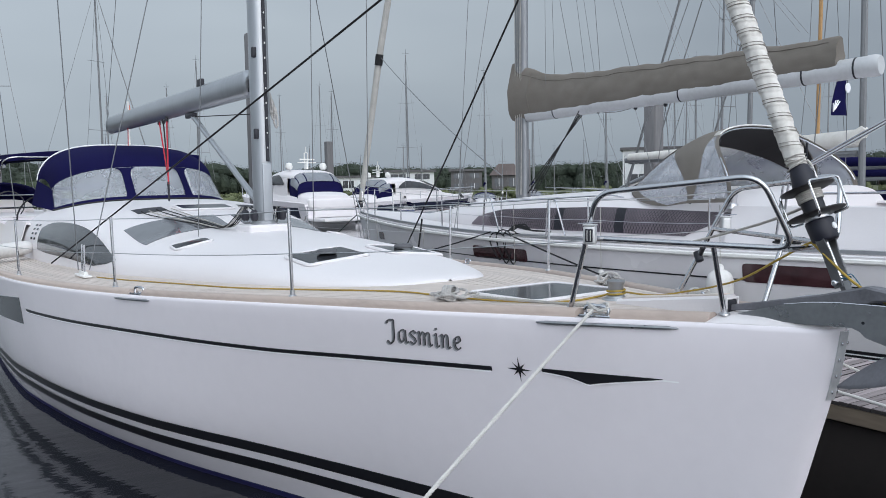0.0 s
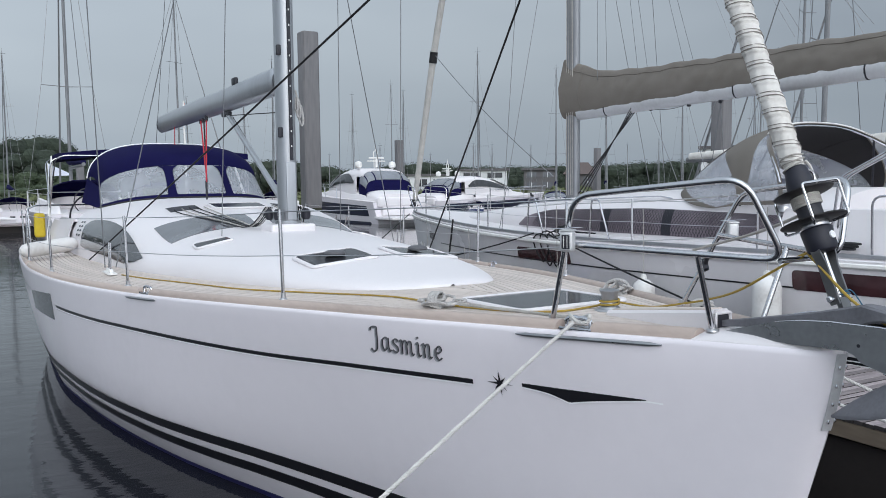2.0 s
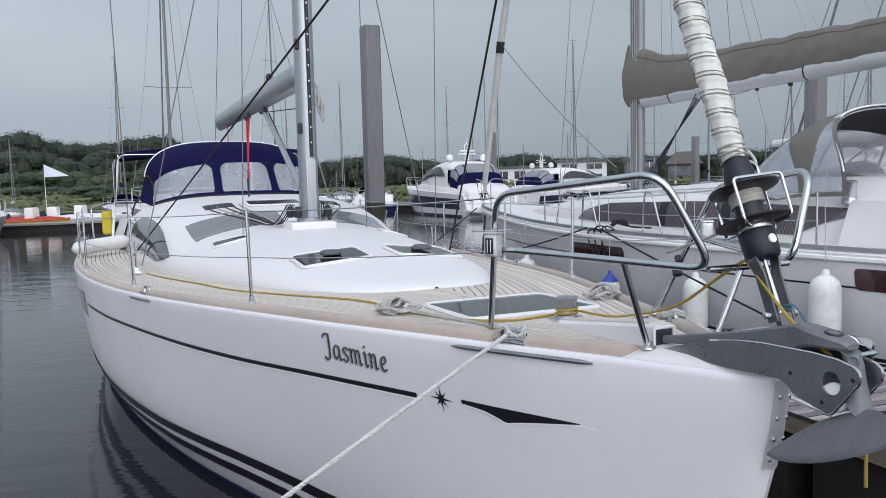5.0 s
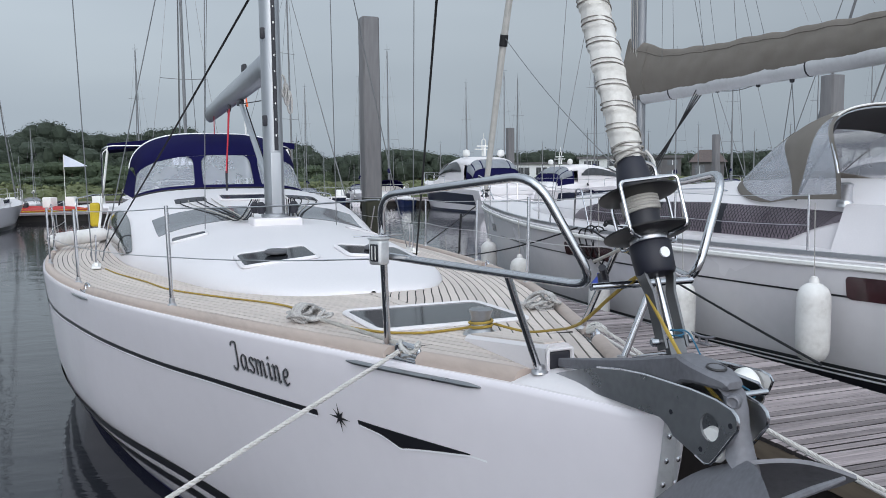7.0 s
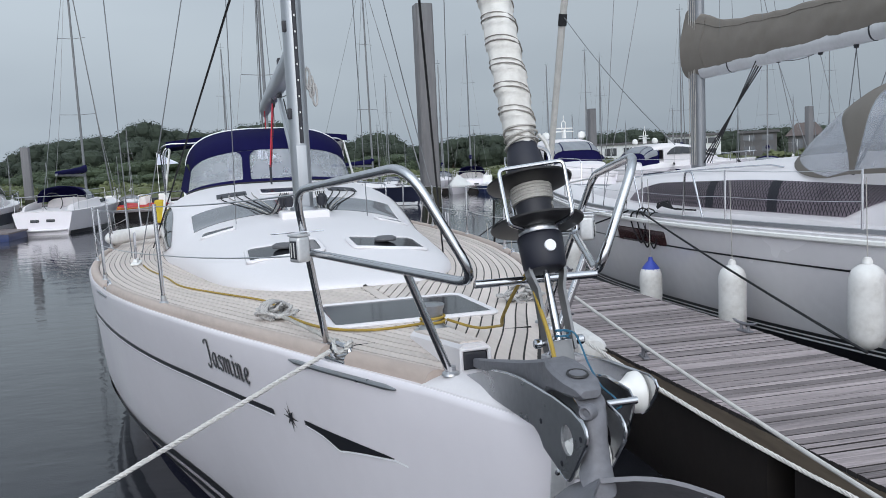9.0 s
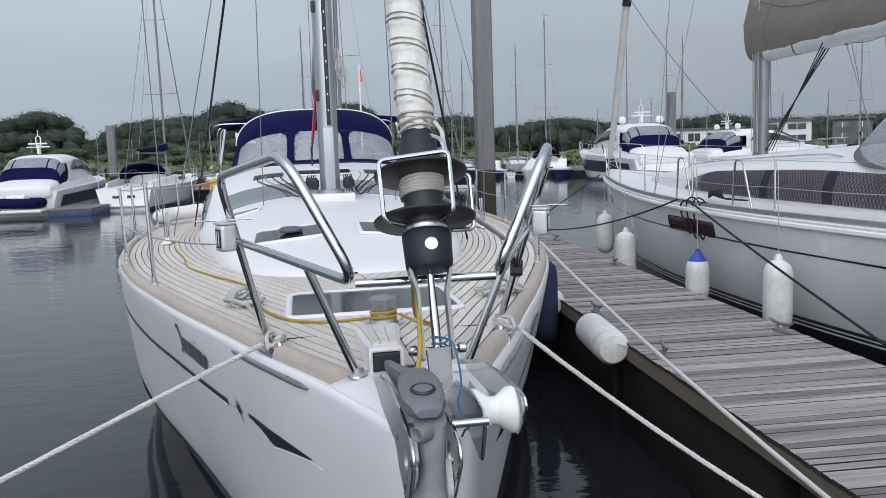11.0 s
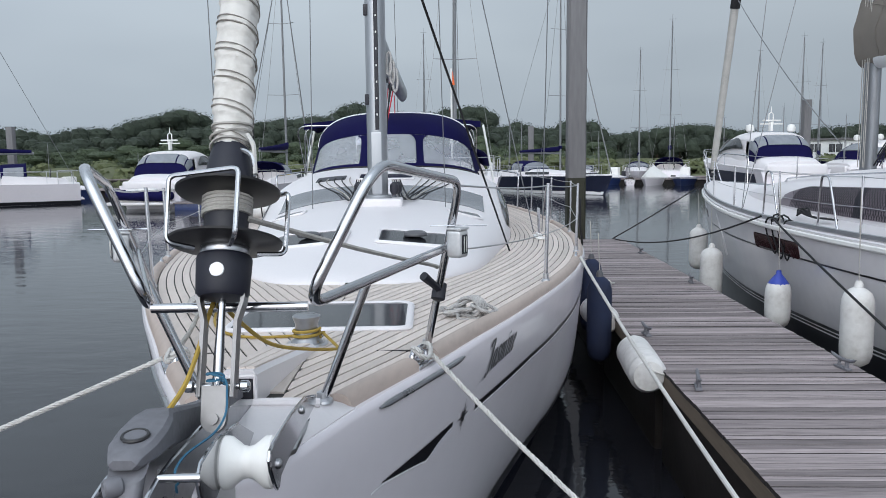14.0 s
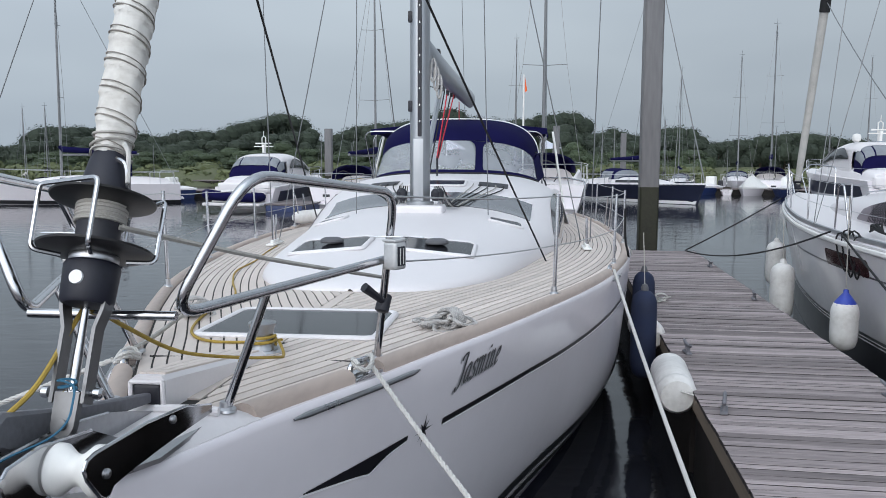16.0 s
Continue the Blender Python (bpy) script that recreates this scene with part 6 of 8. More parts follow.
        # the same black layer darkens the inner side of the band
        part("band_under_layer", moved(side_patch(side, (0.96, 0.99), (1.92, 1.09), 5, 0.004), pose(-side * 0.016, 0, -0.012)), BLACK_CANVAS, hood, "black layer that darkens the hood's underside")
        part("side_pane", side_patch(side, (1.93, 1.10), (1.94, 1.92), 6, 0.004), CLEAR_VINYL, hood, "clear vinyl side pane")
        part("back_strap", side_patch(side, (1.90, 1.91), (2.01, 2.0), 3), BEIGE_CANVAS, hood)
        part("corner_patch", moved(slab([[hood_at(k, radians(side * a)) for a in (29, 33, 38)] for k in (1.86, 1.94, 2.02)], (0, 0, 0.006), flip=side > 0), pose(side * 0.004, 0, 0.008)), SAIL_GREY, hood, "pale reinforcing patch at the hood's corner")
        lo, hi = sorted((side * 89.2, side * 90))
        part("side_skirt", hood_patch(spread(0.12, 2.0, 8), lo, hi, 4), BEIGE_CANVAS, hood)
        for a in (28,):
            part("front_seam", tube([hood_at(k, radians(side * a)) + Vector((0, 0, 0.006)) for k in spread(0.05, 0.95, 7)], 0.016, 6, flat=0.4), BEIGE_CANVAS, hood)
        part("hood_strut", tube([hood_at(1.97, radians(side * 40)) - Vector((side * 0.05, 0, 0.03)), Vector((side * 1.55, 10.55, 1.86))], 0.016, 6), BLACK_PLASTIC, hood)
    part("edge_piping", tube([hood_at(2.0, radians(a)) + Vector((0, 0, 0.008)) for a in spread(-38, 38, 21)], 0.011, 6), WHITE_PLASTIC, hood, "white piping along the back edge")
    part("hood_hoop", tube([hood_at(2.0, radians(a)) - Vector((0, 0.02, 0.03)) for a in spread(-80, 80, 29)], 0.013, 6), STEEL, hood)
    for side in (-1, 1):
        rows = [[(side * (1.75 - 0.2 * q), u, 1.34 + 0.5 * q) for q in spread(0, 1, 4)] + [(side * 1.2, u, 1.84)] for u in spread(11.2, 14.1, 7)]
        part("cockpit_coaming", slab(rows, (0, 0, 0.03), flip=side < 0), GEL_DECK, root)
        part("pushpit", tube(bent([(side * 1.75, 12.4, 1.35), (side * 1.78, 12.4, 2.0), (side * 1.6, 14.1, 2.02), (side * 0.5, 14.2, 2.02), (side * 0.5, 14.2, 1.35)], 0.12, 4), 0.0145, 8), STEEL, root)
    for k in range(3):
        pts = [(1.85 + 0.07 * math.cos(a), 12.1 + 0.16 * math.sin(a) + 0.03 * k, 1.42 + 0.03 * k) for a in spread(0, 2 * math.pi * 13 / 14, 14)]
        part("rope_coil", tube(pts, 0.014, 6, closed=True), ROPE_BLACK, root)
    part("winch", lathe([(0.085, 0.0), (0.085, 0.05), (0.07, 0.07), (0.075, 0.2), (0.085, 0.24), (0.05, 0.26), (0.0, 0.26)], 16), STEEL_DULL, root, "stainless sheet winch", m=pose(1.5, 11.15, 1.80))
    for x in (1.62, 1.74):
        part("boarding_rail", tube(bent([(x, 11.9, 1.4), (x, 12.0, 2.2), (x, 13.5, 2.98)], 0.1, 4), 0.016, 8), STEEL, root)
    # coil of black warp hanging at the deck cleat
    for k in range(4):
        c = Vector((2.06, 7.35 + 0.16 * k, 1.36))
        loop = [c + Vector((0.08 + 0.03 * math.sin(a), 0.17 * math.cos(a) + 0.05 * math.sin(2 * a), -0.20 + (0.30 - 0.05 * abs(k - 1.5)) * math.sin(a))) for a in spread(0, 2 * math.pi * 15 / 16, 16)]
        part("warp_coil", tube(loop, 0.011, 6, closed=True), ROPE_BLACK, root, "coil of black warp")
    for k in range(6):
        pts = curve_points([(1.75 + 0.03 * k, 7.2 + 0.05 * k, 1.41), (1.9, 7.5 + 0.1 * (k % 3), 1.46 + 0.012 * k), (1.95, 7.9, 1.43), (1.8, 8.2 - 0.06 * k, 1.41)], 4)
        part("warp_turn", tube(pts, 0.012, 6), ROPE_BLACK, root)


make_next_yacht()


# ---- fenders ----
def make_fender(m, r, length, mat=FENDER, cap=None, label="white inflatable fender hanging at the hull", hang=0.6):
    """Hangs from its origin: the eye is at the top."""
    root = thing("fender", m, label, "fender", "fenders")
    p = [(0.0, -length), (r * 0.35, -length + 0.004), (r * 0.8, -length + 0.05), (r * 0.97, -length + 0.12), (r, -length + 0.2), (r, -0.22), (r * 0.97, -0.15), (r * 0.82, -0.085), (r * 0.5, -0.045), (r * 0.28, -0.03)]
    part("body", lathe(p, 20), mat, root)
    neck = [(r * 0.3, -0.045), (r * 0.28, 0.0), (r * 0.18, 0.03), (0.0, 0.035)] if not cap else [(r * 0.85, -0.10), (r * 0.8, -0.08), (r * 0.5, -0.02), (r * 0.22, 0.03), (r * 0.18, 0.07), (0.0, 0.075)]
    part("eye", lathe(neck, 14), cap or (RUBBER if mat is FENDER_NAVY else FENDER), root, "blue end cap" if cap else "")
    if hang:
        part("lanyard", tube([(0, 0, 0.02), (-0.02, 0, hang)], 0.005, 6), ROPE_GREY, root)
    return root


for x, y, z, r, l, cap, hang in ((4.70, 3.92, 1.13, 0.16, 0.82, None, 0.75), (4.52, 5.68, 0.94, 0.15, 0.80, None, 0.9), (4.54, 7.5, 0.74, 0.148, 0.62, BLUE_CAP, 1.1), (4.66, 10.15, 0.80, 0.165, 0.85, None, 0.6), (5.38, 12.95, 0.84, 0.165, 0.8, None, 0.6)):
    make_fender(pose(x, y, z), r, l, FENDER, cap, "white inflatable fender with a blue cap at the hull" if cap else "white inflatable fender hanging at the hull", hang)
for y, r, l in ((6.36, 0.128, 0.92), (7.75, 0.128, 0.92)):
    x = hull_half(y, 0.9) + r * 0.97
    make_fender(pose(x, y, 0.97), r, l, FENDER_NAVY, None, "long fender in a navy fabric cover at the hull", 0.42)


def make_edge_fender(m, length, r):
    root = thing("pontoon_fender", m, "white moulded fender lashed along the pontoon edge", "fender", "pontoon fenders")
    p = [(0.0, -length / 2), (r * 0.8, -length / 2 + 0.01), (r, -length / 2 + 0.06), (r, -length / 2 + 0.12), (r * 0.96, -length / 2 + 0.13), (r, -length / 2 + 0.15), (r * 1.02, 0), (r, length / 2 - 0.15), (r * 0.96, length / 2 - 0.13), (r, length / 2 - 0.11), (r, length / 2 - 0.06), (r * 0.8, length / 2 - 0.01), (0.0, length / 2)]
    part("body", lathe(p, 20, "y"), FENDER, root)
    part("lashing", tube([(0.02, -length / 2 - 0.01, 0.05), (0.14, -length / 2 - 0.03, 0.02)], 0.008, 6), ROPE, root)
    part("lashing", tube([(0.02, length / 2 + 0.01, 0.05), (0.14, length / 2 + 0.03, 0.02)], 0.008, 6), ROPE, root)


make_edge_fender(FINGER @ pose(-0.10, 4.69, 0.47, 2, 0, -2), 0.76, 0.15)
make_edge_fender(FINGER @ pose(-0.10, 6.75, 0.46, -2, 0, 2), 0.78, 0.15)
side_fender = make_fender(pose(-1.72, 10.5, 1.40, 86, 0, 118), 0.10, 0.88, FENDER, None, "white fender lying on the side deck", 0)


# ---- ropes ----
def rope_thing(name, geo, mat, label, group="mooring ropes"):
    ob = part(name, geo, mat)
    return tagged(ob, label, "rope", group)


rope_thing("mooring_rope", twisted(sag((-0.50, 1.06, 1.475), (-3.6, 0.1, 0.20), -0.02), 0.0098), ROPE, "white three-strand mooring rope from the bow fairlead")
rope_thing("mooring_rope", twisted(sag((0.49, 1.06, 1.475), (2.2, -0.75, 0.52), 0.13), 0.0092), ROPE, "white three-strand mooring rope from the bow fairlead")
rope_thing("mooring_rope", tube(sag((1.755, 5.02, 1.315), (1.78, -1.2, 0.50), 0.10, 20), 0.012, 8), ROPE, "slack white mooring rope along the hull")
for side in (-1, 1):
    # turns round the fairlead horns
    pts = [(side * (deck_half(1.07) - 0.07 + 0.034 * math.cos(a)), 1.07 + 0.07 * math.sin(a), 1.478 + 0.006 * a / 3 + 0.014 * math.sin(2 * a)) for a in spread(0, 3.5 * math.pi, 24)]
    rope_thing("fairlead_rope", twisted(pts, 0.009), ROPE, "white rope made fast round the fairlead cleat")
# pale line taken in along the deck from the fairlead
rope_thing("deck_line", twisted(curve_points([(-0.47, 1.14, 1.49), (-0.52, 1.45, 1.482), (-0.58, 1.75, 1.475), (-0.62, 1.95, 1.47)], 5), 0.010), ROPE_GREY, "grey line lying along the toe rail")


def rope_heap(name, at, r, mat, label, seed, loops=7, wide=0.15, long=0.22, turn=0.0):
    rng = random.Random(seed)
    geos = []
    for k in range(loops):
        c = Vector((rng.uniform(-0.06, 0.06), rng.uniform(-0.09, 0.09), 0.014 + 0.008 * k))
        a0 = rng.uniform(0, 6.28)
        pts = []
        for a in spread(0, 2 * math.pi * 13 / 14, 14):
            w = wide * rng.uniform(0.55, 1.25) * (0.6 + 0.05 * k) * (1 - 0.06 * k)
            l = long * (1 - 0.07 * k) * rng.uniform(0.6, 1.2) * 0.62
            tilt = 0.02 * math.sin(a + a0) + rng.uniform(-0.004, 0.004)
            pts.append(c + Vector((w * math.cos(a), l * math.sin(a), tilt)))
        pts = curve_points(pts, 3, closed=True)
        geos.append(twisted(pts + pts[:1], r))
    wrap = [Vector((0.075 * math.cos(a), 0.02 + 0.016 * a / 6.28 + 0.012 * math.sin(a), 0.045 + 0.045 * math.sin(a))) for a in spread(0, 4 * 6.28, 48)]
    geos.append(twisted(wrap, r))
    ob = part(name, join(*geos), mat, m=pose(at[0], at[1], at[2], 0, 0, turn))
    return tagged(ob, label, "rope", "coiled ropes on deck")


rope_heap("rope_coil", (-0.62, 2.12, deck_z(0.62, 2.12) + 0.004), 0.009, ROPE_OLD, "coil of weathered mooring rope on the teak deck", 2, 6, 0.075, 0.165, turn=38)
rope_heap("rope_coil", (0.64, 1.98, deck_z(0.64, 1.98) + 0.004), 0.009, ROPE_OLD, "coil of weathered mooring rope on the teak deck", 5, 6, 0.065, 0.15, turn=-48)
for k, y0 in ((1, 13.3), (2, 8.25)):
    rope_heap("rope_coil", tuple((FINGER @ Vector((0.24, y0, DECK_Z + 0.008)))), 0.007, ROPE, "small coil of white rope beside a pontoon cleat", 10 + k, 4, 0.10, 0.2)

# yellow line: wound on the capstan, led aft along the deck and up to the pulpit
def on_deck(x, y, h=0.014):
    return Vector((x, y, (coach_at(x, y).z if y > 2.9 and abs(x) < coach_w(y) else deck_z(x, y)) + h))


way = [on_deck(0.05, 1.38, 0.04), on_deck(-0.06, 1.45), on_deck(-0.29, 1.46), on_deck(-0.47, 1.7), on_deck(-0.60, 2.2), on_deck(-0.66, 2.75), on_deck(-0.95, 3.5), on_deck(-1.22, 4.3), on_deck(-1.38, 5.2), on_deck(-1.60, 6.2), on_deck(-1.72, 6.9)]
rope_thing("yellow_line", tube(curve_points(way, 6), 0.0065, 6), ROPE_YELLOW, "yellow furling line led aft along the deck", "loose lines")
way = [(0.055, 1.33, 1.50), (0.13, 1.15, 1.49), (0.16, 0.95, 1.53), (0.10, 0.72, 1.585), (0.02, 0.48, 1.66), (-0.02, 0.25, 1.78), (-0.03, 0.10, 1.862), (-0.035, 0.06, 1.85), (-0.05, -0.10, 1.72), (-0.075, -0.22, 1.655), (-0.07, -0.38, 1.56), (-0.072, -0.45, 1.40), (-0.07, -0.46, 1.22)]
rope_thing("yellow_line", tube(curve_points(way, 6), 0.006, 6), ROPE_YELLOW, "yellow line tied over the pulpit bar and down the anchor", "loose lines")
pts = [Vector((0.003 + 0.019 * math.cos(a), -0.07 + 0.020 * math.sin(a), 1.700 + 0.0025 * a)) for a in spread(0, 3.5 * math.pi, 18)]
pts += [Vector(p) for p in ((0.030, -0.09, 1.715), (0.038, -0.11, 1.685), (0.040, -0.14, 1.65), (0.03, -0.20, 1.63), (0.004, -0.30, 1.625), (0.002, -0.37, 1.617), (0.012, -0.385, 1.60), (0.004, -0.376, 1.59), (0.0, -0.36, 1.57))]
rope_thing("blue_cord", tube(curve_points(pts, 4), 0.0027, 5), ROPE_BLUE, "blue cord knotted round the toggle", "loose lines")
rope_thing("black_warp", tube(sag((4.55, 7.75, 1.40), (3.95, 3.1, 0.54), 0.03), 0.012, 6), ROPE_BLACK, "black mooring warp to the pontoon cleat")
rope_thing("black_warp", tube(sag((4.55, 8.1, 1.40), (3.95, 13.6, 0.55), 0.18), 0.012, 6), ROPE_BLACK, "black mooring warp to the pontoon end")
rope_thing("black_warp", tube(sag((6.05, 15.0, 1.48), (3.95, 13.65, 0.55), 0.02), 0.012, 6), ROPE_BLACK, "black bow warp to the pontoon end")
rope_thing("black_warp", tube(curve_points([(1.98, 6.3, 1.75), (2.0, 6.4, 1.45), (2.05, 6.55, 1.28), (2.1, 6.9, 1.15)], 5), 0.012, 6), ROPE_BLACK, "black line hanging over the hull's edge")


# ---- the anchor in the bow roller ----
def make_anchor():
    root = thing("anchor", pose(-0.08, 0, 0), "grey galvanised hinged plough anchor stowed in the bow roller", "anchor")
    rows = []
    for y, w, top, low in ((0.57, 0.010, 1.512, 1.488), (0.3, 0.014, 1.567, 1.525), (0.0, 0.018, 1.632, 1.562), (-0.15, 0.024, 1.672, 1.588), (-0.215, 0.032, 1.690, 1.602), (-0.25, 0.044, 1.687, 1.62), (-0.30, 0.049, 1.681, 1.63), (-0.36, 0.046, 1.673, 1.632), (-0.402, 0.032, 1.664, 1.632), (-0.414, 0.026, 1.655, 1.637)):
        c = min(0.009, w * 0.35)
        rows.append([(-w, y, low + c), (-w, y, top - c), (-w + c, y, top), (w - c, y, top), (w, y, top - c), (w, y, low + c), (w - c, y, low), (-w + c, y, low)])
    v, f = grid(rows, closed=True)
    part("shank", (v, f + [tuple(reversed(range(8))), tuple(72 + i for i in range(8))]), GALV, root)
    part("hinge_ring", moved(tube([(0.024 * math.cos(a), 0.024 * math.sin(a), 0.0) for a in spread(0, 2 * math.pi * 19 / 20, 20)], 0.004, 6, closed=True), pose(0, -0.343, 1.678, 8)), BLACK_DISC, root)
    part("hinge_pin", moved(lathe([(0.022, -0.01), (0.022, 0.003), (0.0, 0.004)], 16), pose(0, -0.343, 1.677, 8)), GALV, root)
    # the horn below the hinge, down to the back of the plough
    rows = []
    for x, y, z, w, d in ((0.0, -0.345, 1.640, 0.034, 0.018), (0.002, -0.378, 1.642, 0.037, 0.024), (0.004, -0.402, 1.628, 0.036, 0.030), (0.005, -0.414, 1.598, 0.031, 0.034), (0.004, -0.424, 1.55, 0.027, 0.038), (0.0, -0.440, 1.50, 0.029, 0.046), (-0.010, -0.460, 1.455, 0.040, 0.055)):
        rows.append([(x + w * math.copysign(abs(math.cos(a)) ** 0.6, math.cos(a)), y + d * 0.75 * math.sin(a), z + d * 0.45 * math.sin(a)) for a in spread(0, 2 * math.pi * 15 / 16, 16)])
    v, q = grid(rows, closed=True, flip=True)
    part("horn", (v, q + [tuple(range(16)), tuple(reversed([6 * 16 + i for i in range(16)]))]), GALV, root)
    part("eye_boss", moved(lathe([(0.008, -0.012), (0.014, -0.017), (0.018, -0.014), (0.020, 0.0), (0.018, 0.014), (0.014, 0.017), (0.008, 0.012)], 18, "x"), pose(-0.014, -0.428, 1.610, 0, 0, 35)), GALV, root)
    # two plough blades swept back from the ridge to the nose
    back, nose = Vector((-0.018, -0.486, 1.474)), Vector((-0.012, -0.085, 1.215))
    for side, wing in ((-1, Vector((-0.15, -0.705, 1.470))), (1, Vector((0.23, -0.590, 1.436)))):
        rows = []
        for t in spread(0, 1, 10):
            ridge = back.lerp(nose, t) + Vector((0, 0, 0.03 * math.sin(math.pi * t)))
            edge = wing.lerp(nose, t) + Vector((side * 0.05, -0.01, -0.030)) * math.sin(math.pi * t) ** 0.8
            rows.append([ridge.lerp(edge, s) + Vector((0, 0, 0.022 * math.sin(math.pi * s) * (1 - t))) for s in spread(0, 1, 8)])
        part("blade", slab(rows, (0, 0.004, 0.010), flip=side > 0), GALV, root)
    part("stiffener", tube([(-0.145, -0.700, 1.462), (0.04, -0.640, 1.447), (0.18, -0.598, 1.438)], [0.008, 0.010, 0.006], 8), GALV, root)


make_anchor()


# ---- the far shore: bank, scrub and woods ----
CREST = table([(-60, 6.0), (-40, 6.2), (-36, 4.6), (-34.3, 3.6), (-33.4, 4.2), (-32.8, 5.6), (-31.4, 6.3), (-30, 6.2), (-28.6, 6.0), (-26.3, 5.8), (-25.7, 5.2), (-24.7, 5.4), (-23.5, 6.1), (-21.5, 5.9), (-19.7, 7.2), (-18.2, 7.7), (-17, 8.1), (-15.6, 7.6), (-15.0, 6.5), (-14.8, 5.0), (-14, 4.8), (-13.3, 5.5), (-11.3, 6.9), (-8.8, 7.4), (-7.2, 7.6), (-5.5, 8.9), (-4.6, 9.1), (-4.0, 8.2), (-3.2, 7.9), (-0.8, 7.8), (1.4, 8.3), (2.8, 8.6), (4.0, 8.1), (4.6, 6.0), (6.5, 6.4), (8, 5.7), (10.4, 6.7), (11.8, 6.4), (12.5, 4.6), (14, 4.9), (15.4, 5.2), (17.1, 5.8), (20.1, 5.4), (24, 4.4), (28, 5.4), (32, 4.6), (45, 5.0), (60, 5.4), (100, 6)])


def around(az, r):
    """A place by its bearing from straight ahead, clockwise, and its distance."""
    a = radians(az)
    return Vector((r * math.sin(a), r * math.cos(a), 0))


def bank_z(az, r):
    k = min(1, max(0, (r - 76) / 14))
    low = 1.9 * k * k * (3 - 2 * k) - 0.8
    hill = max(0.0, CREST(az) - 6.2) * min(1, max(0, (r - 90) / 30))
    return low + hill


azs = spread(-70, 110, 120)
rows = [[around(az, r + 2.5 * math.sin(az * 0.35)) + Vector((0, 0, bank_z(az, r) + (0.25 * math.sin(az * 1.7 + r) if r > 78 else 0))) for az in azs] for r in (74, 77, 80, 84, 88, 95, 105, 120, 150, 400)]
tagged(part("ground", grid(rows), GROUND), "low grassy shore behind the marina", "ground", kind="structure")


def leaf_cloud(blobs, size, seed, per):
    """Many small leaf clumps over uneven solid cores."""
    r = np.random.default_rng(seed)
    verts, faces = [], []
    for c, rx, rz in blobs:
        p = r.normal(size=(per, 3))
        p /= np.linalg.norm(p, axis=1)[:, None]
        p *= r.uniform(0.80, 1.03, (per, 1))
        q = np.array(c)[None] + p * np.array((rx, rx, rz))[None]
        d = 0.4 * r.normal(size=(per, 3)) + p
        d /= np.linalg.norm(d, axis=1)[:, None]
        e = np.cross(d, r.normal(size=(per, 3)))
        e /= np.linalg.norm(e, axis=1)[:, None]
        s = (size * r.uniform(0.5, 1.4, (per, 1)))
        u, v = e * s, np.cross(d, e) * s
        b = len(verts)
        for quad in np.stack([q + u, q + v * 0.7, q - u * 0.8, q - v * 0.8], 1):
            verts += [tuple(k) for k in quad]
        faces += [(b + 4 * i, b + 4 * i + 1, b + 4 * i + 2, b + 4 * i + 3) for i in range(per)]
        # the core
        b, n = len(verts), 9
        verts.append(tuple(np.array(c) + np.array((0, 0, rz * 0.76))))
        for lat in (50, 15, -20, -55):
            for i in range(n):
                a = 2 * math.pi * (i + 0.5 * (lat % 2)) / n
                k = 0.84 * r.uniform(0.85, 1.0)
                w = math.cos(radians(lat))
                verts.append((c[0] + rx * k * w * math.cos(a), c[1] + rx * k * w * math.sin(a), c[2] + rz * k * math.sin(radians(lat))))
        faces += [(b, b + 1 + i, b + 1 + (i + 1) % n) for i in range(n)]
        for j in range(3):
            o = b + 1 + j * n
            faces += [(o + i, o + n + i, o + n + (i + 1) % n, o + (i + 1) % n) for i in range(n)]
    return verts, faces


rng = random.Random(11)
blobs, mid_blobs, low_blobs, trunks = [], [], [], []
# (distance, share of the crest's height, step in bearing, where its leaves go)
for r, share, step, into in ((112, 1.0, 0.62, blobs), (104, 0.80, 0.8, blobs), (96, 0.55, 0.9, mid_blobs), (90, 0.34, 1.0, mid_blobs)):
    az = -50.0
    while az < 75:
        az += step * rng.uniform(0.75, 1.25)
        if az > 12.4 and share < 1.0:
            continue
        far = r + rng.uniform(-2, 2) + (12 if az > 12.4 else 0)
        top = 2.2 + (CREST(az) - 2.2) * far / 106
        top = top * share * (rng.uniform(0.86, 1.08) if share < 1 else rng.uniform(0.97, 1.03))
        foot = min(bank_z(az, far), top - 1.5)
        w, h = rng.uniform(1.5, 2.3), top - foot
        if h < 1.2:
            continue
        trunks.append(tube([around(az, far) + Vector((0, 0, foot - 0.2)), around(az, far) + Vector((0, 0, top - h * 0.4))], [0.22, 0.1], 5))
        cap = min(1.5, h * 0.34) * rng.uniform(0.85, 1.1)
        into.append((around(az, far) + Vector((0, 0, top - cap)), w * 0.85, cap))
        for k in range(5):
            a = rng.uniform(0, 2 * math.pi)
            drop_by = cap * rng.uniform(0.5, 1.0) + (h - 1.6 * cap) * k / 5
            into.append((around(az, far) + Vector((w * 0.75 * math.cos(a), w * 0.75 * math.sin(a), top - cap - drop_by)), w * rng.uniform(0.5, 0.8), cap * rng.uniform(0.75, 1.25)))
for i in range(420):
    az = rng.uniform(-50, 75)
    r = rng.uniform(78, 90)
    low_blobs.append((around(az, r) + Vector((0, 0, bank_z(az, r) + 0.2)), rng.uniform(0.8, 2.2), rng.uniform(0.3, 0.8 if az < 12 else 0.55)))
tagged(part("far_woods", leaf_cloud(blobs, 0.095, 5, 330), LEAVES, smooth=False), "dense dull green woods along the far shore", "trees", kind="stuff")
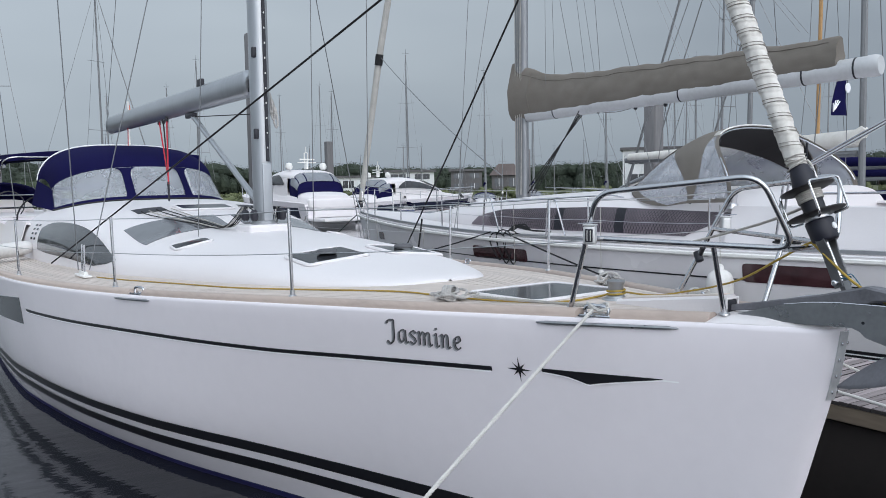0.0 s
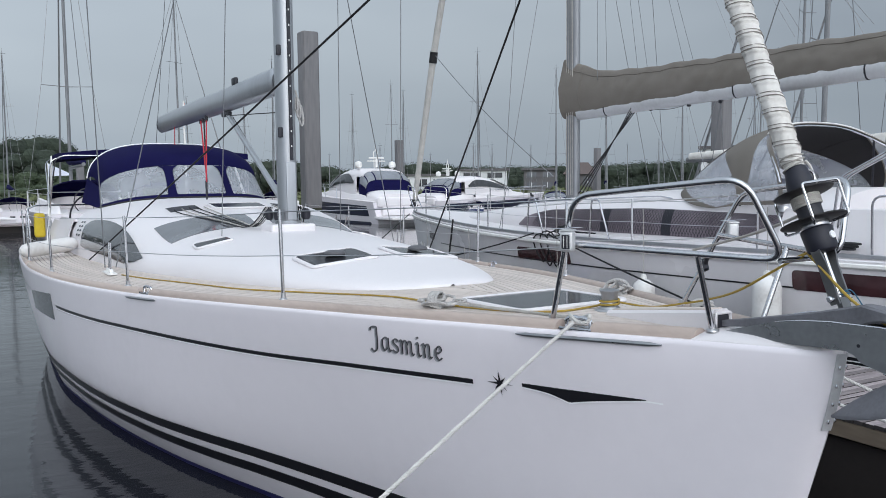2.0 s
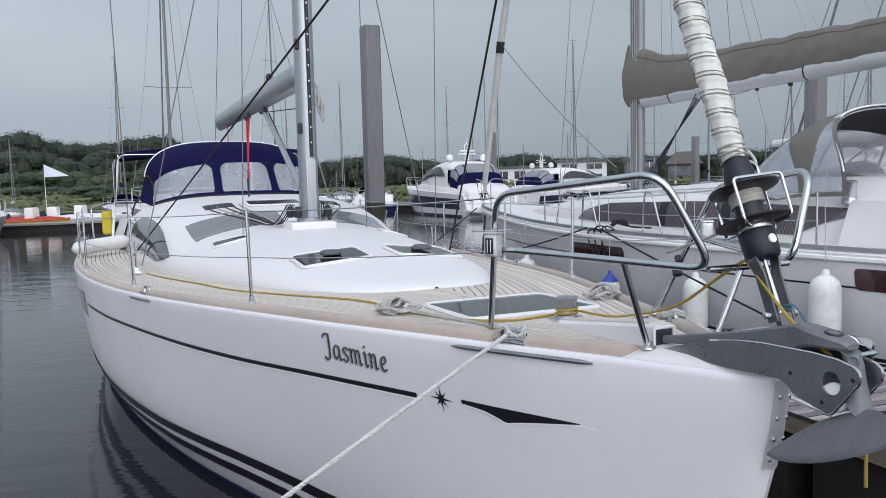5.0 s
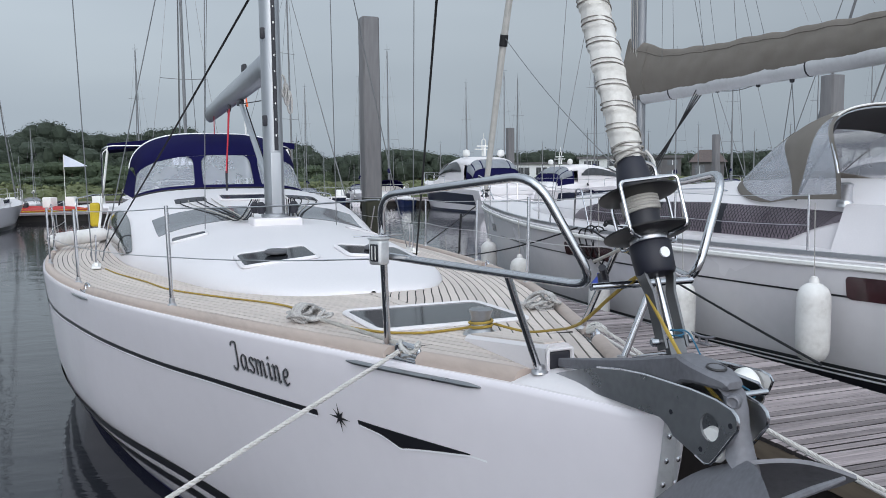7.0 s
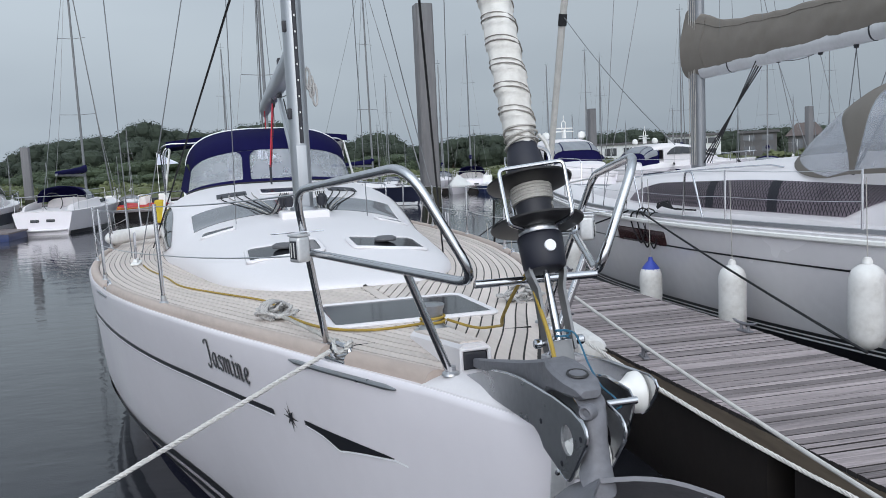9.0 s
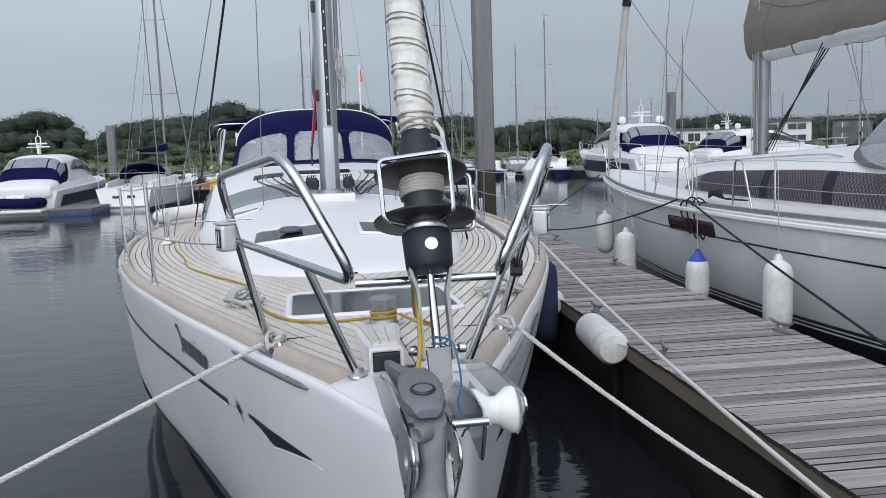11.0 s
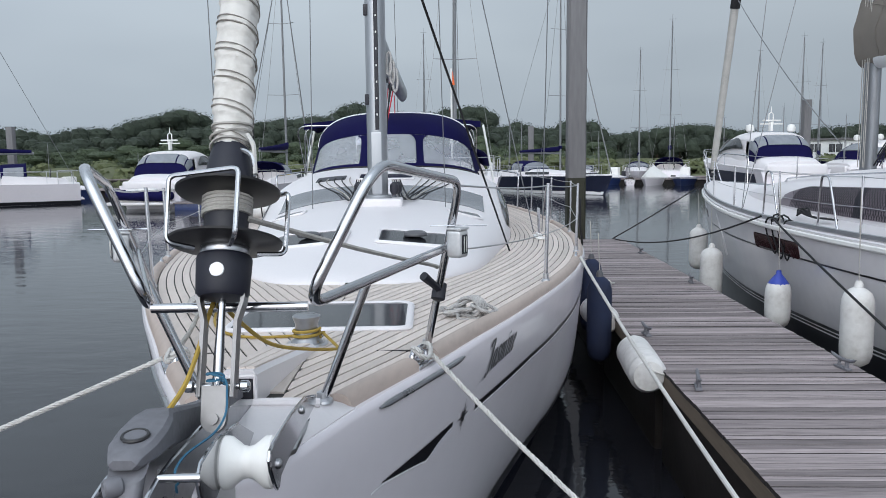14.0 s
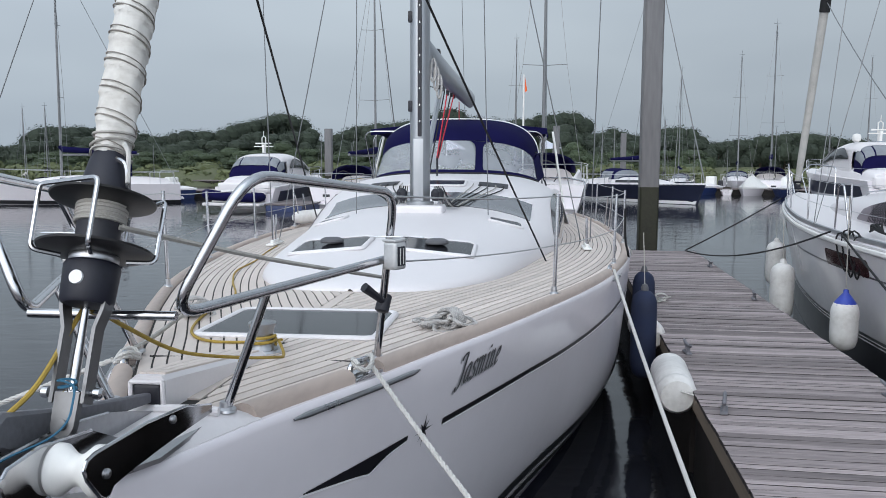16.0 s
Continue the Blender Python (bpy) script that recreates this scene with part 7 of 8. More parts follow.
tagged(part("shore_bushes", leaf_cloud(mid_blobs, 0.095, 8, 290), BUSHES, smooth=False), "paler green bushes and young trees before the woods", "bushes", kind="stuff")
tagged(part("far_trunks", join(*trunks), BARK), "trunks of the far woods", "trees", kind="stuff")
tagged(part("shore_scrub", leaf_cloud(low_blobs, 0.25, 6, 60), SCRUB, smooth=False), "yellow-green scrub and rough grass on the bank", "scrub", kind="stuff")


# ---- far buildings ----
def make_building(az, r, wide, deep, high, wall, roof_kind, label, storeys=1, turn=0.0, lift=1.2):
    p = around(az, r)
    root = thing("building", pose(p.x, p.y, lift, 0, 0, -az + turn), label, "building", "buildings on the shore")
    part("wall", box(0, 0, high / 2 - 0.5, wide, deep, high + 1), wall, root, smooth=False)
    if roof_kind == "flat":
        part("roof", box(0, 0, high + 0.15, wide + 0.6, deep + 0.6, 0.3), BUILDING_DARK, root, smooth=False)
    else:
        w, d = wide / 2 + 0.4, deep / 2 + 0.4
        v = [(-w, -d, high), (w, -d, high), (w, d, high), (-w, d, high), (-w * 0.45, 0, high + 1.6), (w * 0.45, 0, high + 1.6)]
        part("roof", ([Vector(q) for q in v], [(0, 1, 5, 4), (2, 3, 4, 5), (1, 2, 5), (3, 0, 4), (3, 2, 1, 0)]), ROOF, root, smooth=False)
    n = max(2, int(wide / 2.4))
    for s in range(storeys):
        z = (s + 0.55) * high / storeys
        for k in range(n):
            x = (k + 0.5) * wide / n - wide / 2
            win = part("window", box(x, -deep / 2 - 0.02, z, wide / n * 0.62, 0.08, high / storeys * 0.5), TINT if wall is not BUILDING_DARK else TINT_GREY, root, smooth=False)
            part("frame", box(x, -deep / 2 - 0.07, z, 0.08, 0.06, high / storeys * 0.5), BUILDING, win, smooth=False)


make_building(32.6, 108, 6.4, 5, 2.7, BUILDING, "flat", "white flat-roofed waterside building with a glazed front", 2)
make_building(36.7, 108, 4.2, 5, 2.7, BUILDING_DARK, "flat", "dark clad building with white windows", 2)
make_building(39.6, 108, 3.9, 5, 2.1, BUILDING_DARK, "hip", "brown-roofed house on the shore", 1)
make_building(27.0, 122, 13, 6, 2.2, BUILDING, "flat", "low pale flat-roofed waterside building", 1)
make_building(50.0, 95, 7, 6, 4.6, BUILDING, "flat", "small white square building", 2)
make_building(15.5, 135, 24, 5, 2.2, BUILDING, "flat", "long pale low building among trees", 1)


# ---- other boats ----
def far_hull(length, beam, free, rake=0.6, sternw=0.75, fine=0.6):
    def half(k):
        return beam / 2 * (math.sin(math.pi / 2 * min(1, k / fine)) ** 0.9 if k < fine else 1 - (1 - sternw) * ((k - fine) / (1 - fine)) ** 1.6)
    ks = [0, 0.015, 0.05, 0.1, 0.2, 0.32, 0.45, 0.6, 0.75, 0.88, 1.0]
    return half, ks


def make_far_sail(name_label, hull_mat, length=10.0, beam=3.3, mast=13.0, cover=NAVY_CANVAS, hood=NAVY_CANVAS, stripe=BLACK_VINYL, group="moored sailing boats", spar=ALU_DARK, boom_z=2.5, boom_k=0.38):
    """A moored sailing boat; bow at the origin, stern along +y."""
    root = thing("sailing_boat", pose(0, 0, -50), name_label, "sailing boat", group)
    half, ks = far_hull(length, beam, 1.1)

    def top(k):
        return 1.22 - 0.35 * k + 0.12 * k * k
    skin = []
    for side in (-1, 1):
        rows = [[(side * half(max(0, k - 0.05 * (1 - q))) * (0.72 + 0.28 * q), k * length + (1 - k) * 0.7 * (1 - q), -0.15 + (top(k) + 0.15) * q) for q in (0, 0.12, 0.3, 0.6, 1)] for k in ks]
        skin.append(grid(rows, flip=side > 0))
    n = 5
    end = ([Vector((-q[0], q[1], q[2])) for q in rows[-1]] + [Vector(q) for q in rows[-1]], [(i, i + 1, n + i + 1, n + i) for i in range(n - 1)])
    part("hull", join(*skin, end), hull_mat, root)
    for side in (-1, 1):
        rows = [[(side * (half(max(0, k - 0.045)) * (0.755 + 0.28 * q) + 0.03), k * length + (1 - k) * 0.7 * (1 - q), -0.15 + (top(k) + 0.15) * q) for q in (0.13, 0.27)] for k in ks[1:]]
        part("boot_stripe", grid(rows, flip=side > 0), stripe, root)
    rows = [[(s * half(k) * 0.99, k * length, top(k) + 0.05 * (1 - s * s)) for s in spread(-1, 1, 7)] for k in ks]
    part("deck", slab(rows, (0, 0, 0.04), flip=True), GEL_DECK, root)
    rows = []
    for k, w, h in ((0.27, 0.3, 0.02), (0.3, 0.42, 0.16), (0.42, 0.55, 0.34), (0.6, 0.62, 0.46), (0.66, 0.62, 0.48)):
        rows.append([(w * beam / 2 * math.copysign(abs(math.sin(a)) ** 0.6, a), k * length, top(k) - 0.02 + h * max(0, math.cos(a)) ** 0.6) for a in spread(-math.pi / 2, math.pi / 2, 13)])
    v, f = grid(rows, flip=True)
    part("cabin", (v, f + [tuple(4 * 13 + i for i in range(13))]), GEL_DECK, root)
    for side in (-1, 1):
        rows = [[(side * (w * beam / 2 + 0.015 - 0.03 * q), k * length, top(k) + 0.1 + 0.16 * q) for q in (0, 1)] for k, w in ((0.42, 0.545), (0.5, 0.58), (0.62, 0.615))]
        part("window", slab(rows, (side * 0.01, 0, 0), flip=side > 0), TINT, root)
    mu = 0.42 * length
    part("mast", tube([(0, mu, top(0.4) + 0.2), (0, mu + 0.1, mast)], [0.066, 0.046], 8), spar, root)
    part("boom", tube([(0, mu + 0.1, boom_z), (0, mu + boom_k * length, boom_z + 0.05)], 0.06, 8), ALU_DARK, root)
    part("sail_cover", tube([(0, mu - 0.05, boom_z + 0.45), (0, mu + 0.1, boom_z + 0.28), (0, mu + 0.5 * boom_k * length, boom_z + 0.18), (0, mu + (boom_k - 0.01) * length, boom_z + 0.12)], [0.1, 0.17, 0.13, 0.09], 10), cover, root)
    for z, w in ((mast * 0.42, 0.85), (mast * 0.7, 0.65)):
        part("spreader", tube([(-w, mu + 0.2, z), (0, mu, z - 0.02), (w, mu + 0.2, z)], 0.014, 5), ALU_DARK, root)
    part("forestay", tube([(0, 0.1, 1.3), (0, mu, mast - 0.3)], [0.04, 0.02], 6), ALU_DARK, root)
    part("backstay", tube([(0, length - 0.1, 1.0), (0, mu, mast)], 0.012, 4), WIRE, root)
    for side in (-1, 1):
        part("shroud", tube([(side * beam * 0.46, mu + 0.2, 1.05), (side * 0.85, mu + 0.2, mast * 0.42), (0, mu, mast)], 0.010, 4), WIRE, root)
        posts = [(side * (half(k) - 0.06), k * length, top(k)) for k in (0.06, 0.25, 0.45, 0.65, 0.85, 0.97)]
        for p in posts:
            part("stanchion", tube([p, (p[0], p[1], p[2] + 0.6)], 0.016, 4), STEEL_DULL, root)
        part("lifeline", tube([(p[0], p[1], p[2] + 0.6) for p in posts], 0.009, 4), STEEL_DULL, root)
    part("masthead_gear", join(tube([(0, mu + 0.1, mast), (0, mu + 0.1, mast + 0.5)], 0.012, 4), tube([(-0.25, mu + 0.1, mast + 0.12), (0.25, mu + 0.1, mast + 0.12)], 0.01, 4)), BLACK_PLASTIC, root)
    angles = spread(-math.pi / 2, math.pi / 2, 11)
    rows = [[(w * math.sin(a), u, 1.35 + (zt - 1.35) * max(0, math.cos(a)) ** 0.6) for a in angles] for w, u, zt in ((0.95, 0.60 * length, 1.45), (1.0, 0.65 * length, 2.0), (1.08, 0.76 * length, 2.05))]
    hd = part("sprayhood", slab(rows, (0, 0, 0.02), flip=True), hood, root)
    for i0, i1 in ((0, 2), (2, 5), (5, 8), (8, 10)):
        quad = [[Vector(rows[0][i]).lerp(Vector(rows[1][i]), q) + Vector((0.03 * math.sin(angles[i]), -0.03, 0.02)) for i in range(i0, i1 + 1)] for q in (0.15, 0.85)]
        part("front_pane", slab(quad, (0, -0.004, 0), flip=True), CLEAR_PANE, hd, "clear hood pane")
    for side, i0 in ((-1, 0), (1, 8)):
        quad = [[Vector(rows[1][i]).lerp(Vector(rows[2][i]), q) + Vector((side * 0.04, 0, 0.01)) for i in range(i0, i0 + 3)] for q in (0.1, 0.9)]
        part("side_pane", slab(quad, (side * 0.004, 0, 0), flip=True), CLEAR_PANE, hd, "clear hood pane")
    for side in (-1, 1):
        rows = [[(side * (half(k) - 0.30 - 0.12 * q), k * length, top(k) - 0.02 + h * q) for q in (0, 0.5, 1)] for k, h in ((0.655, 0.44), (0.74, 0.40), (0.86, 0.34), (0.94, 0.25), (0.96, 0.02))]
        part("cockpit_coaming", slab(rows, (-side * 0.08, 0, 0.02), flip=side < 0), GEL_DECK, root)
    part("wheel", tube([(0.42 * math.cos(a), length * 0.87, 1.35 + 0.42 * math.sin(a)) for a in spread(0, 2 * math.pi * 15 / 16, 16)], 0.018, 5, closed=True), BLACK_PLASTIC, root)
    for x in (-0.5, 0.15):
        part("transom_window", box(x + 0.18, length + 0.01, 0.62, 0.36, 0.03, 0.12, 0.02), TINT, root)
    part("stern_platform", box(0, length + 0.05, 0.22, beam * 0.6, 0.25, 0.06, 0.02), GEL_DECK, root)
    part("pushpit", tube(bent([(-beam * 0.36, length * 0.9, 1.0), (-beam * 0.36, length * 0.9, 1.65), (-beam * 0.34, length - 0.05, 1.65), (beam * 0.34, length - 0.05, 1.65), (beam * 0.36, length * 0.9, 1.65), (beam * 0.36, length * 0.9, 1.0)], 0.1, 3), 0.016, 5), STEEL_DULL, root)
    return root


def make_cruiser(m, label, length=11.5, hull_mat=GEL, tender=True, dark_band=False, domes=True):
    """A sport cruiser; stern at the origin, bow along +y."""
    root = thing("motor_cruiser", m, label, "motor boat", "motor cruisers")
    beam = 3.7

    def half(k):
        return beam / 2 * (1 if k < 0.45 else math.cos((k - 0.45) / 0.55 * math.pi / 2) ** 0.75)

    def top(k):
        return 1.25 + 0.45 * k
    ks = spread(0, 1, 14)
    skin = []
    for side in (-1, 1):
        rows = [[(side * half(k) * (0.78 + 0.22 * q), k * (length - 0.9 * (1 - q)), -0.1 + (top(k) + 0.1) * q) for q in (0, 0.1, 0.35, 0.6, 0.8, 1)] for k in ks]
        skin.append(grid(rows, flip=side < 0))
    n = 6
    end = ([Vector((-q[0], q[1], q[2])) for q in rows[0]] + [Vector(q) for q in rows[0]], [(i + 1, i, n + i, n + i + 1) for i in range(n - 1)])
    part("hull", join(*skin, end), hull_mat, root)
    for side in (-1, 1):
        lo, hi = (0.38, 0.80) if dark_band else (0.5, 0.62)
        rows = [[(side * (half(k) * (0.78 + 0.22 * q) + 0.012), k * (length - 0.9 * (1 - q)), -0.1 + (top(k) + 0.1) * q) for q in (lo, hi)] for k in ks[1:-1]]
        part("hull_band", grid(rows, flip=side < 0), DARK_HULL if dark_band else TINT, root)
        rows = [[(side * (half(k) * (0.78 + 0.22 * q) + 0.012), k * (length - 0.9 * (1 - q)), -0.1 + (top(k) + 0.1) * q) for q in (0.06, 0.15)] for k in ks[1:-1]]
        part("boot_stripe", grid(rows, flip=side < 0), DARK_HULL, root)
    rows = [[(s * half(k) * 0.98, k * length, top(k) + 0.07 * (1 - s * s)) for s in spread(-1, 1, 7)] for k in ks]
    part("deck", slab(rows, (0, 0, 0.05)), GEL_DECK, root)
    part("swim_platform", box(0, -0.85, 0.36, beam * 0.92, 1.9, 0.16, 0.05), GEL_DECK, root)
    # the moulded coaming, swept down to the foredeck
    rows = []
    for k, w, h in ((0.02, 0.80, 0.42), (0.06, 0.84, 0.60), (0.40, 0.84, 0.62), (0.55, 0.74, 0.58), (0.68, 0.56, 0.36), (0.82, 0.32, 0.06)):
        rows.append([(w * beam / 2 * math.copysign(abs(math.sin(a)) ** 0.5, a), k * length, top(k) - 0.02 + h * max(0, math.cos(a)) ** 0.5) for a in spread(-math.pi / 2, math.pi / 2, 15)])
    v, f = grid(rows)
    part("cabin", (v, f + [tuple(range(15))]), GEL_DECK, root)
    # the hard top: one swept shell from over the cockpit down into the windscreen
    roof_z = table([(0.17, 3.00), (0.22, 3.10), (0.32, 3.14), (0.40, 3.04), (0.48, 2.80), (0.56, 2.44), (0.64, 2.02)])
    roof_w = table([(0.17, 0.80), (0.28, 0.82), (0.44, 0.77), (0.56, 0.66), (0.64, 0.55)])

    def shell(k, s, out=0.0):
        """s from -1 (foot) over 0 (middle) to 1 (other foot)."""
        a = s * math.pi / 2
        w, foot = roof_w(k) * beam / 2, top(k) + 0.30
        return Vector(((w + out) * math.copysign(abs(math.sin(a)) ** 0.42, a), k * length, foot + (roof_z(k) + out - foot) * max(0.0, math.cos(a)) ** 0.42))
    ks2 = spread(0.20, 0.64, 16)
    part("hard_top", slab([[shell(k, s, 0.03) for s in spread(-0.66, 0.66, 19)] for k in spread(0.17, 0.64, 18)], (0, 0, 0.09)), GEL_DECK, root, "white swept hard top")
    for side in (-1, 1):
        part("side_frame", slab([[shell(k, side * s) for s in spread(0.60, 1.0, 7)] for k in ks2[1:]], (side * 0.05, 0, 0), flip=side < 0), GEL_DECK, root)
        rows = [[shell(k, side * (0.92 - (0.30 * math.sin(math.pi * min(1, u * 0.62 + 0.30)) ** 0.7) * q * min(1, 6 * u + 0.15)), 0.062) for q in spread(0, 1, 6)] for u, k in zip(spread(0, 1, 12), spread(0.25, 0.60, 12))]
        part("side_window", slab(rows, (side * 0.008, 0, 0), flip=side > 0), TINT, root, "dark arched side window")
    part("windscreen", slab([[shell(k, s, 0.13) for s in spread(-0.58, 0.58, 13)] for k in spread(0.49, 0.62, 7)], (0, 0.01, 0.01)), TINT, root)

    # navy canopy sloping aft from the hard top over the cockpit, with clear panes
    def canvas(x, q, out=0.0):
        a = x * math.pi / 2
        low = Vector((0.84 * beam / 2 * math.copysign(abs(math.sin(a)) ** 0.42, a), 1.15, 1.52 + 0.34 * max(0.0, math.cos(a)) ** 0.42))
        p = shell(0.20, x).lerp(low, q)
        return p + Vector((out * math.sin(a), -0.30 * math.sin(math.pi * q) - out, 0.20 * math.sin(math.pi * q) * max(0.0, math.cos(a)) + 0.5 * out))
    can = part("canopy", slab([[canvas(x, q) for x in spread(-1, 1, 25)] for q in spread(0, 1, 8)], (0, -0.02, 0)), NAVY_CANVAS, root, "navy canvas cockpit canopy")
    for x0, x1 in ((-0.90, -0.60), (-0.54, -0.20), (-0.16, 0.16), (0.20, 0.54), (0.60, 0.90)):
        part("pane", slab([[canvas(x, q, 0.03) for x in spread(x0, x1, 7)] for q in spread(0.05, 0.64, 6)], (0, -0.006, 0)), CLEAR_PANE, can, "clear canopy pane")
    part("transom_seat", box(0, 0.02, 1.22, beam * 0.86, 0.42, 0.55, 0.14, 3), GEL_DECK, root, "white padded transom seat")
    part("stern_locker", box(0, -0.06, 0.72, beam * 0.70, 0.30, 0.50, 0.06, 2), GEL_DECK, root)
    # radar mast and domes
    part("radar_mast", join(box(0, 2.7, 3.45, 0.12, 0.3, 0.5, 0.03), box(0, 2.65, 3.58, 1.2, 0.12, 0.06, 0.02), box(0, 2.6, 3.76, 1.0, 0.1, 0.08, 0.02), tube([(-0.12, 2.7, 3.6), (-0.12, 2.7, 4.1), (0, 2.7, 4.2), (0.12, 2.7, 4.1), (0.12, 2.7, 3.6)], 0.03, 6), tube([(0, 2.7, 4.2), (0, 2.7, 4.5)], 0.02, 5)), WHITE_PLASTIC, root)
    for side in (-1, 1) if domes else ():
        part("dome", lathe([(0.08, 0), (0.19, 0.08), (0.22, 0.22), (0.17, 0.38), (0.0, 0.44)], 12), WHITE_PLASTIC, root, m=pose(side * 1.15, 2.7, 3.14))
    for side in (-1, 1):
        posts = [(side * (half(k) - 0.05), k * length, top(k)) for k in (0.4, 0.55, 0.7, 0.85, 0.95)]
        for p in posts:
            part("rail_post", tube([p, (p[0] * 0.98, p[1] + 0.1, p[2] + 0.6)], 0.018, 5), STEEL, root)
        part("bow_rail", tube([(p[0] * 0.98, p[1] + 0.1, p[2] + 0.6) for p in posts] + [(0, length + 0.15, top(1) + 0.6)], 0.018, 5), STEEL, root)
    if tender:
        pts = [(-1.75, -1.15, 0.92), (-1.2, -1.55, 0.82), (0.9, -1.6, 0.74), (1.35, -1.5, 0.74), (1.35, -0.75, 0.74), (0.9, -0.65, 0.74), (-1.2, -0.75, 0.82)]
        td = part("tender", tube(curve_points(pts, 5, closed=True), 0.25, 10, closed=True), NAVY_CANVAS, root, "navy inflatable tender on the swim platform")
        part("tender_hull", box(-0.1, -1.14, 0.58, 2.4, 0.7, 0.26, 0.1, 3), WHITE_PLASTIC, td)
        part("tender_seat", box(0.35, -1.14, 0.98, 0.9, 0.6, 0.34, 0.08, 3), WHITE_PLASTIC, td, "white moulded seat")
        part("tender_console", box(-0.55, -1.14, 0.98, 0.5, 0.5, 0.26, 0.08, 3), WHITE_PLASTIC, td)
    return root


def make_open_boat(label, hull_mat, cover_mat, length=5.0, tent=False):
    root = thing("small_boat", pose(0, 0, -50), label, "small boat", "small open boats")
    half, ks = far_hull(length, 2.0, 0.6, sternw=0.85)
    skin = []
    for side in (-1, 1):
        rows = [[(side * half(k) * (0.7 + 0.3 * q), k * length + (1 - k) * 0.4 * (1 - q), -0.1 + (0.75 - 0.15 * k) * q) for q in (0, 0.3, 0.7, 1)] for k in ks]
        skin.append(grid(rows, flip=side > 0))
    end = ([Vector((-q[0], q[1], q[2])) for q in rows[-1]] + [Vector(q) for q in rows[-1]], [(i, i + 1, 4 + i + 1, 4 + i) for i in range(3)])
    part("hull", join(*skin, end), hull_mat, root)
    rows = [[(s * half(k) * 0.98, k * length, 0.62 - 0.15 * k + (0.9 if tent else 0.25) * (1 - abs(s)) * math.sin(math.pi * min(1, max(0.05, k))) ** 0.6) for s in spread(-1, 1, 9)] for k in ks]
    part("cover", slab(rows, (0, 0, 0.05), flip=True), cover_mat, root)
    part("outboard", join(box(0, length + 0.15, 0.75, 0.3, 0.42, 0.5, 0.08), box(0, length + 0.15, 0.3, 0.14, 0.2, 0.7, 0.03)), BLACK_PLASTIC, root)
    if not tent:
        part("console", box(0, length * 0.55, 0.95, 0.7, 0.6, 0.8, 0.08), WHITE_PLASTIC, root)
    return root


def drop(x, y):
    return pose(x, y, 0)


protos = [make_far_sail("white sailing boat with a navy boom cover at its berth", GEL, 10.0, 3.3, 13.0),
          make_far_sail("white sailing boat with a pale boom cover at its berth", GEL, 8.6, 2.9, 11.0, SAILCLOTH, BEIGE_CANVAS, NAVY_PAINT),
          make_far_sail("dark blue sailing boat with a navy boom cover at its berth", DARK_HULL, 11.0, 3.5, 14.5, NAVY_CANVAS, NAVY_CANVAS, WHITE_VINYL),
          make_far_sail("small blue-hulled sailing boat at its berth", BLUE_HULL, 7.4, 2.6, 9.4, BLACK_CANVAS, NAVY_CANVAS, WHITE_VINYL)]
small = [make_open_boat("small white open boat under a white tent cover", GEL, WHITE_PLASTIC, 5.5, True),
         make_open_boat("small blue open boat with a console", BLUE_HULL, GEL_DECK, 4.8),
         make_open_boat("small boat under a yellow cover", YELLOW, RED, 4.6),
         make_open_boat("white workboat with a console and outboard", GEL, GEL_DECK, 6.0)]


def set_boat(kind, x, y, turn, size=1.0, used=set()):
    """Place a boat with its bow at (x, y); turn 0 keeps its stern along +y."""
    m = pose(x, y, WZ, 0, 0, turn) @ Matrix.Scale(size, 4)
    if kind not in used:
        used.add(kind)
        kind.matrix_basis = m
    else:
        copy_thing(kind, m)


make_cruiser(pose(-13.4, 38.4, WZ, 0, 0, -6) @ Matrix.Scale(0.9, 4), "white sport cruiser with navy canopy and covered tender", dark_band=True, domes=False)
make_cruiser(pose(21.5, 45.0, WZ, 0, 0, 5) @ Matrix.Scale(1.16, 4), "white sport cruiser with navy canopy and radar domes", 10.5, tender=False, dark_band=True)
make_cruiser(pose(27.5, 53.0, WZ, 0, 0, -80), "large white motor yacht with a dark blue hull band", 14.0, tender=False, dark_band=True)

for kind, x, y, turn, size in ((0, -7.2, 50.2, 170.3, 1.1), (0, -29.6, 40.0, -64.5, 1.0), (2, 11.0, 45.6, 32, 1.0), (0, 1.8, 50.5, 180, 1.3)):
    set_boat(protos[kind], x, y, turn, size)
rng = random.Random(21)
# the berths farther off: (bearing of the mast, height of its top as seen 68 m away)
MASTS = ((-33.3, 6.1), (-32.0, 6.2), (-25.4, 6.7), (-20.0, 5.3), (-18.0, 6.5), (-17.0, 5.7), (-13.95, 8.35), (-11.85, 7.3), (-7.5, 7.6), (-6.8, 11.3), (-0.15, 11.1), (6.0, 7.9), (6.7, 9.3), (10.3, 9.1), (11.15, 9.6),
         (12.2, 7.9), (14.5, 6.2), (15.0, 9.55), (17.05, 11.5), (17.35, 9.4), (20.8, 9.35), (22.7, 9.95), (24.4, 9.0), (25.4, 9.9), (26.4, 9.3), (28.2, 9.25), (31.4, 9.3), (31.9, 12.2), (32.9, 9.0), (35.7, 9.0))
berths = [(az, z, 60.0 if az < -12 else rng.choice((61, 66, 70)) + rng.uniform(-1.5, 1.5)) for az, z in MASTS]
berths += [(37.5 + 1.7 * k + rng.uniform(-0.5, 0.5), rng.uniform(8.6, 11.5), rng.choice((62, 68, 72)) + rng.uniform(-2, 2)) for k in range(18)]
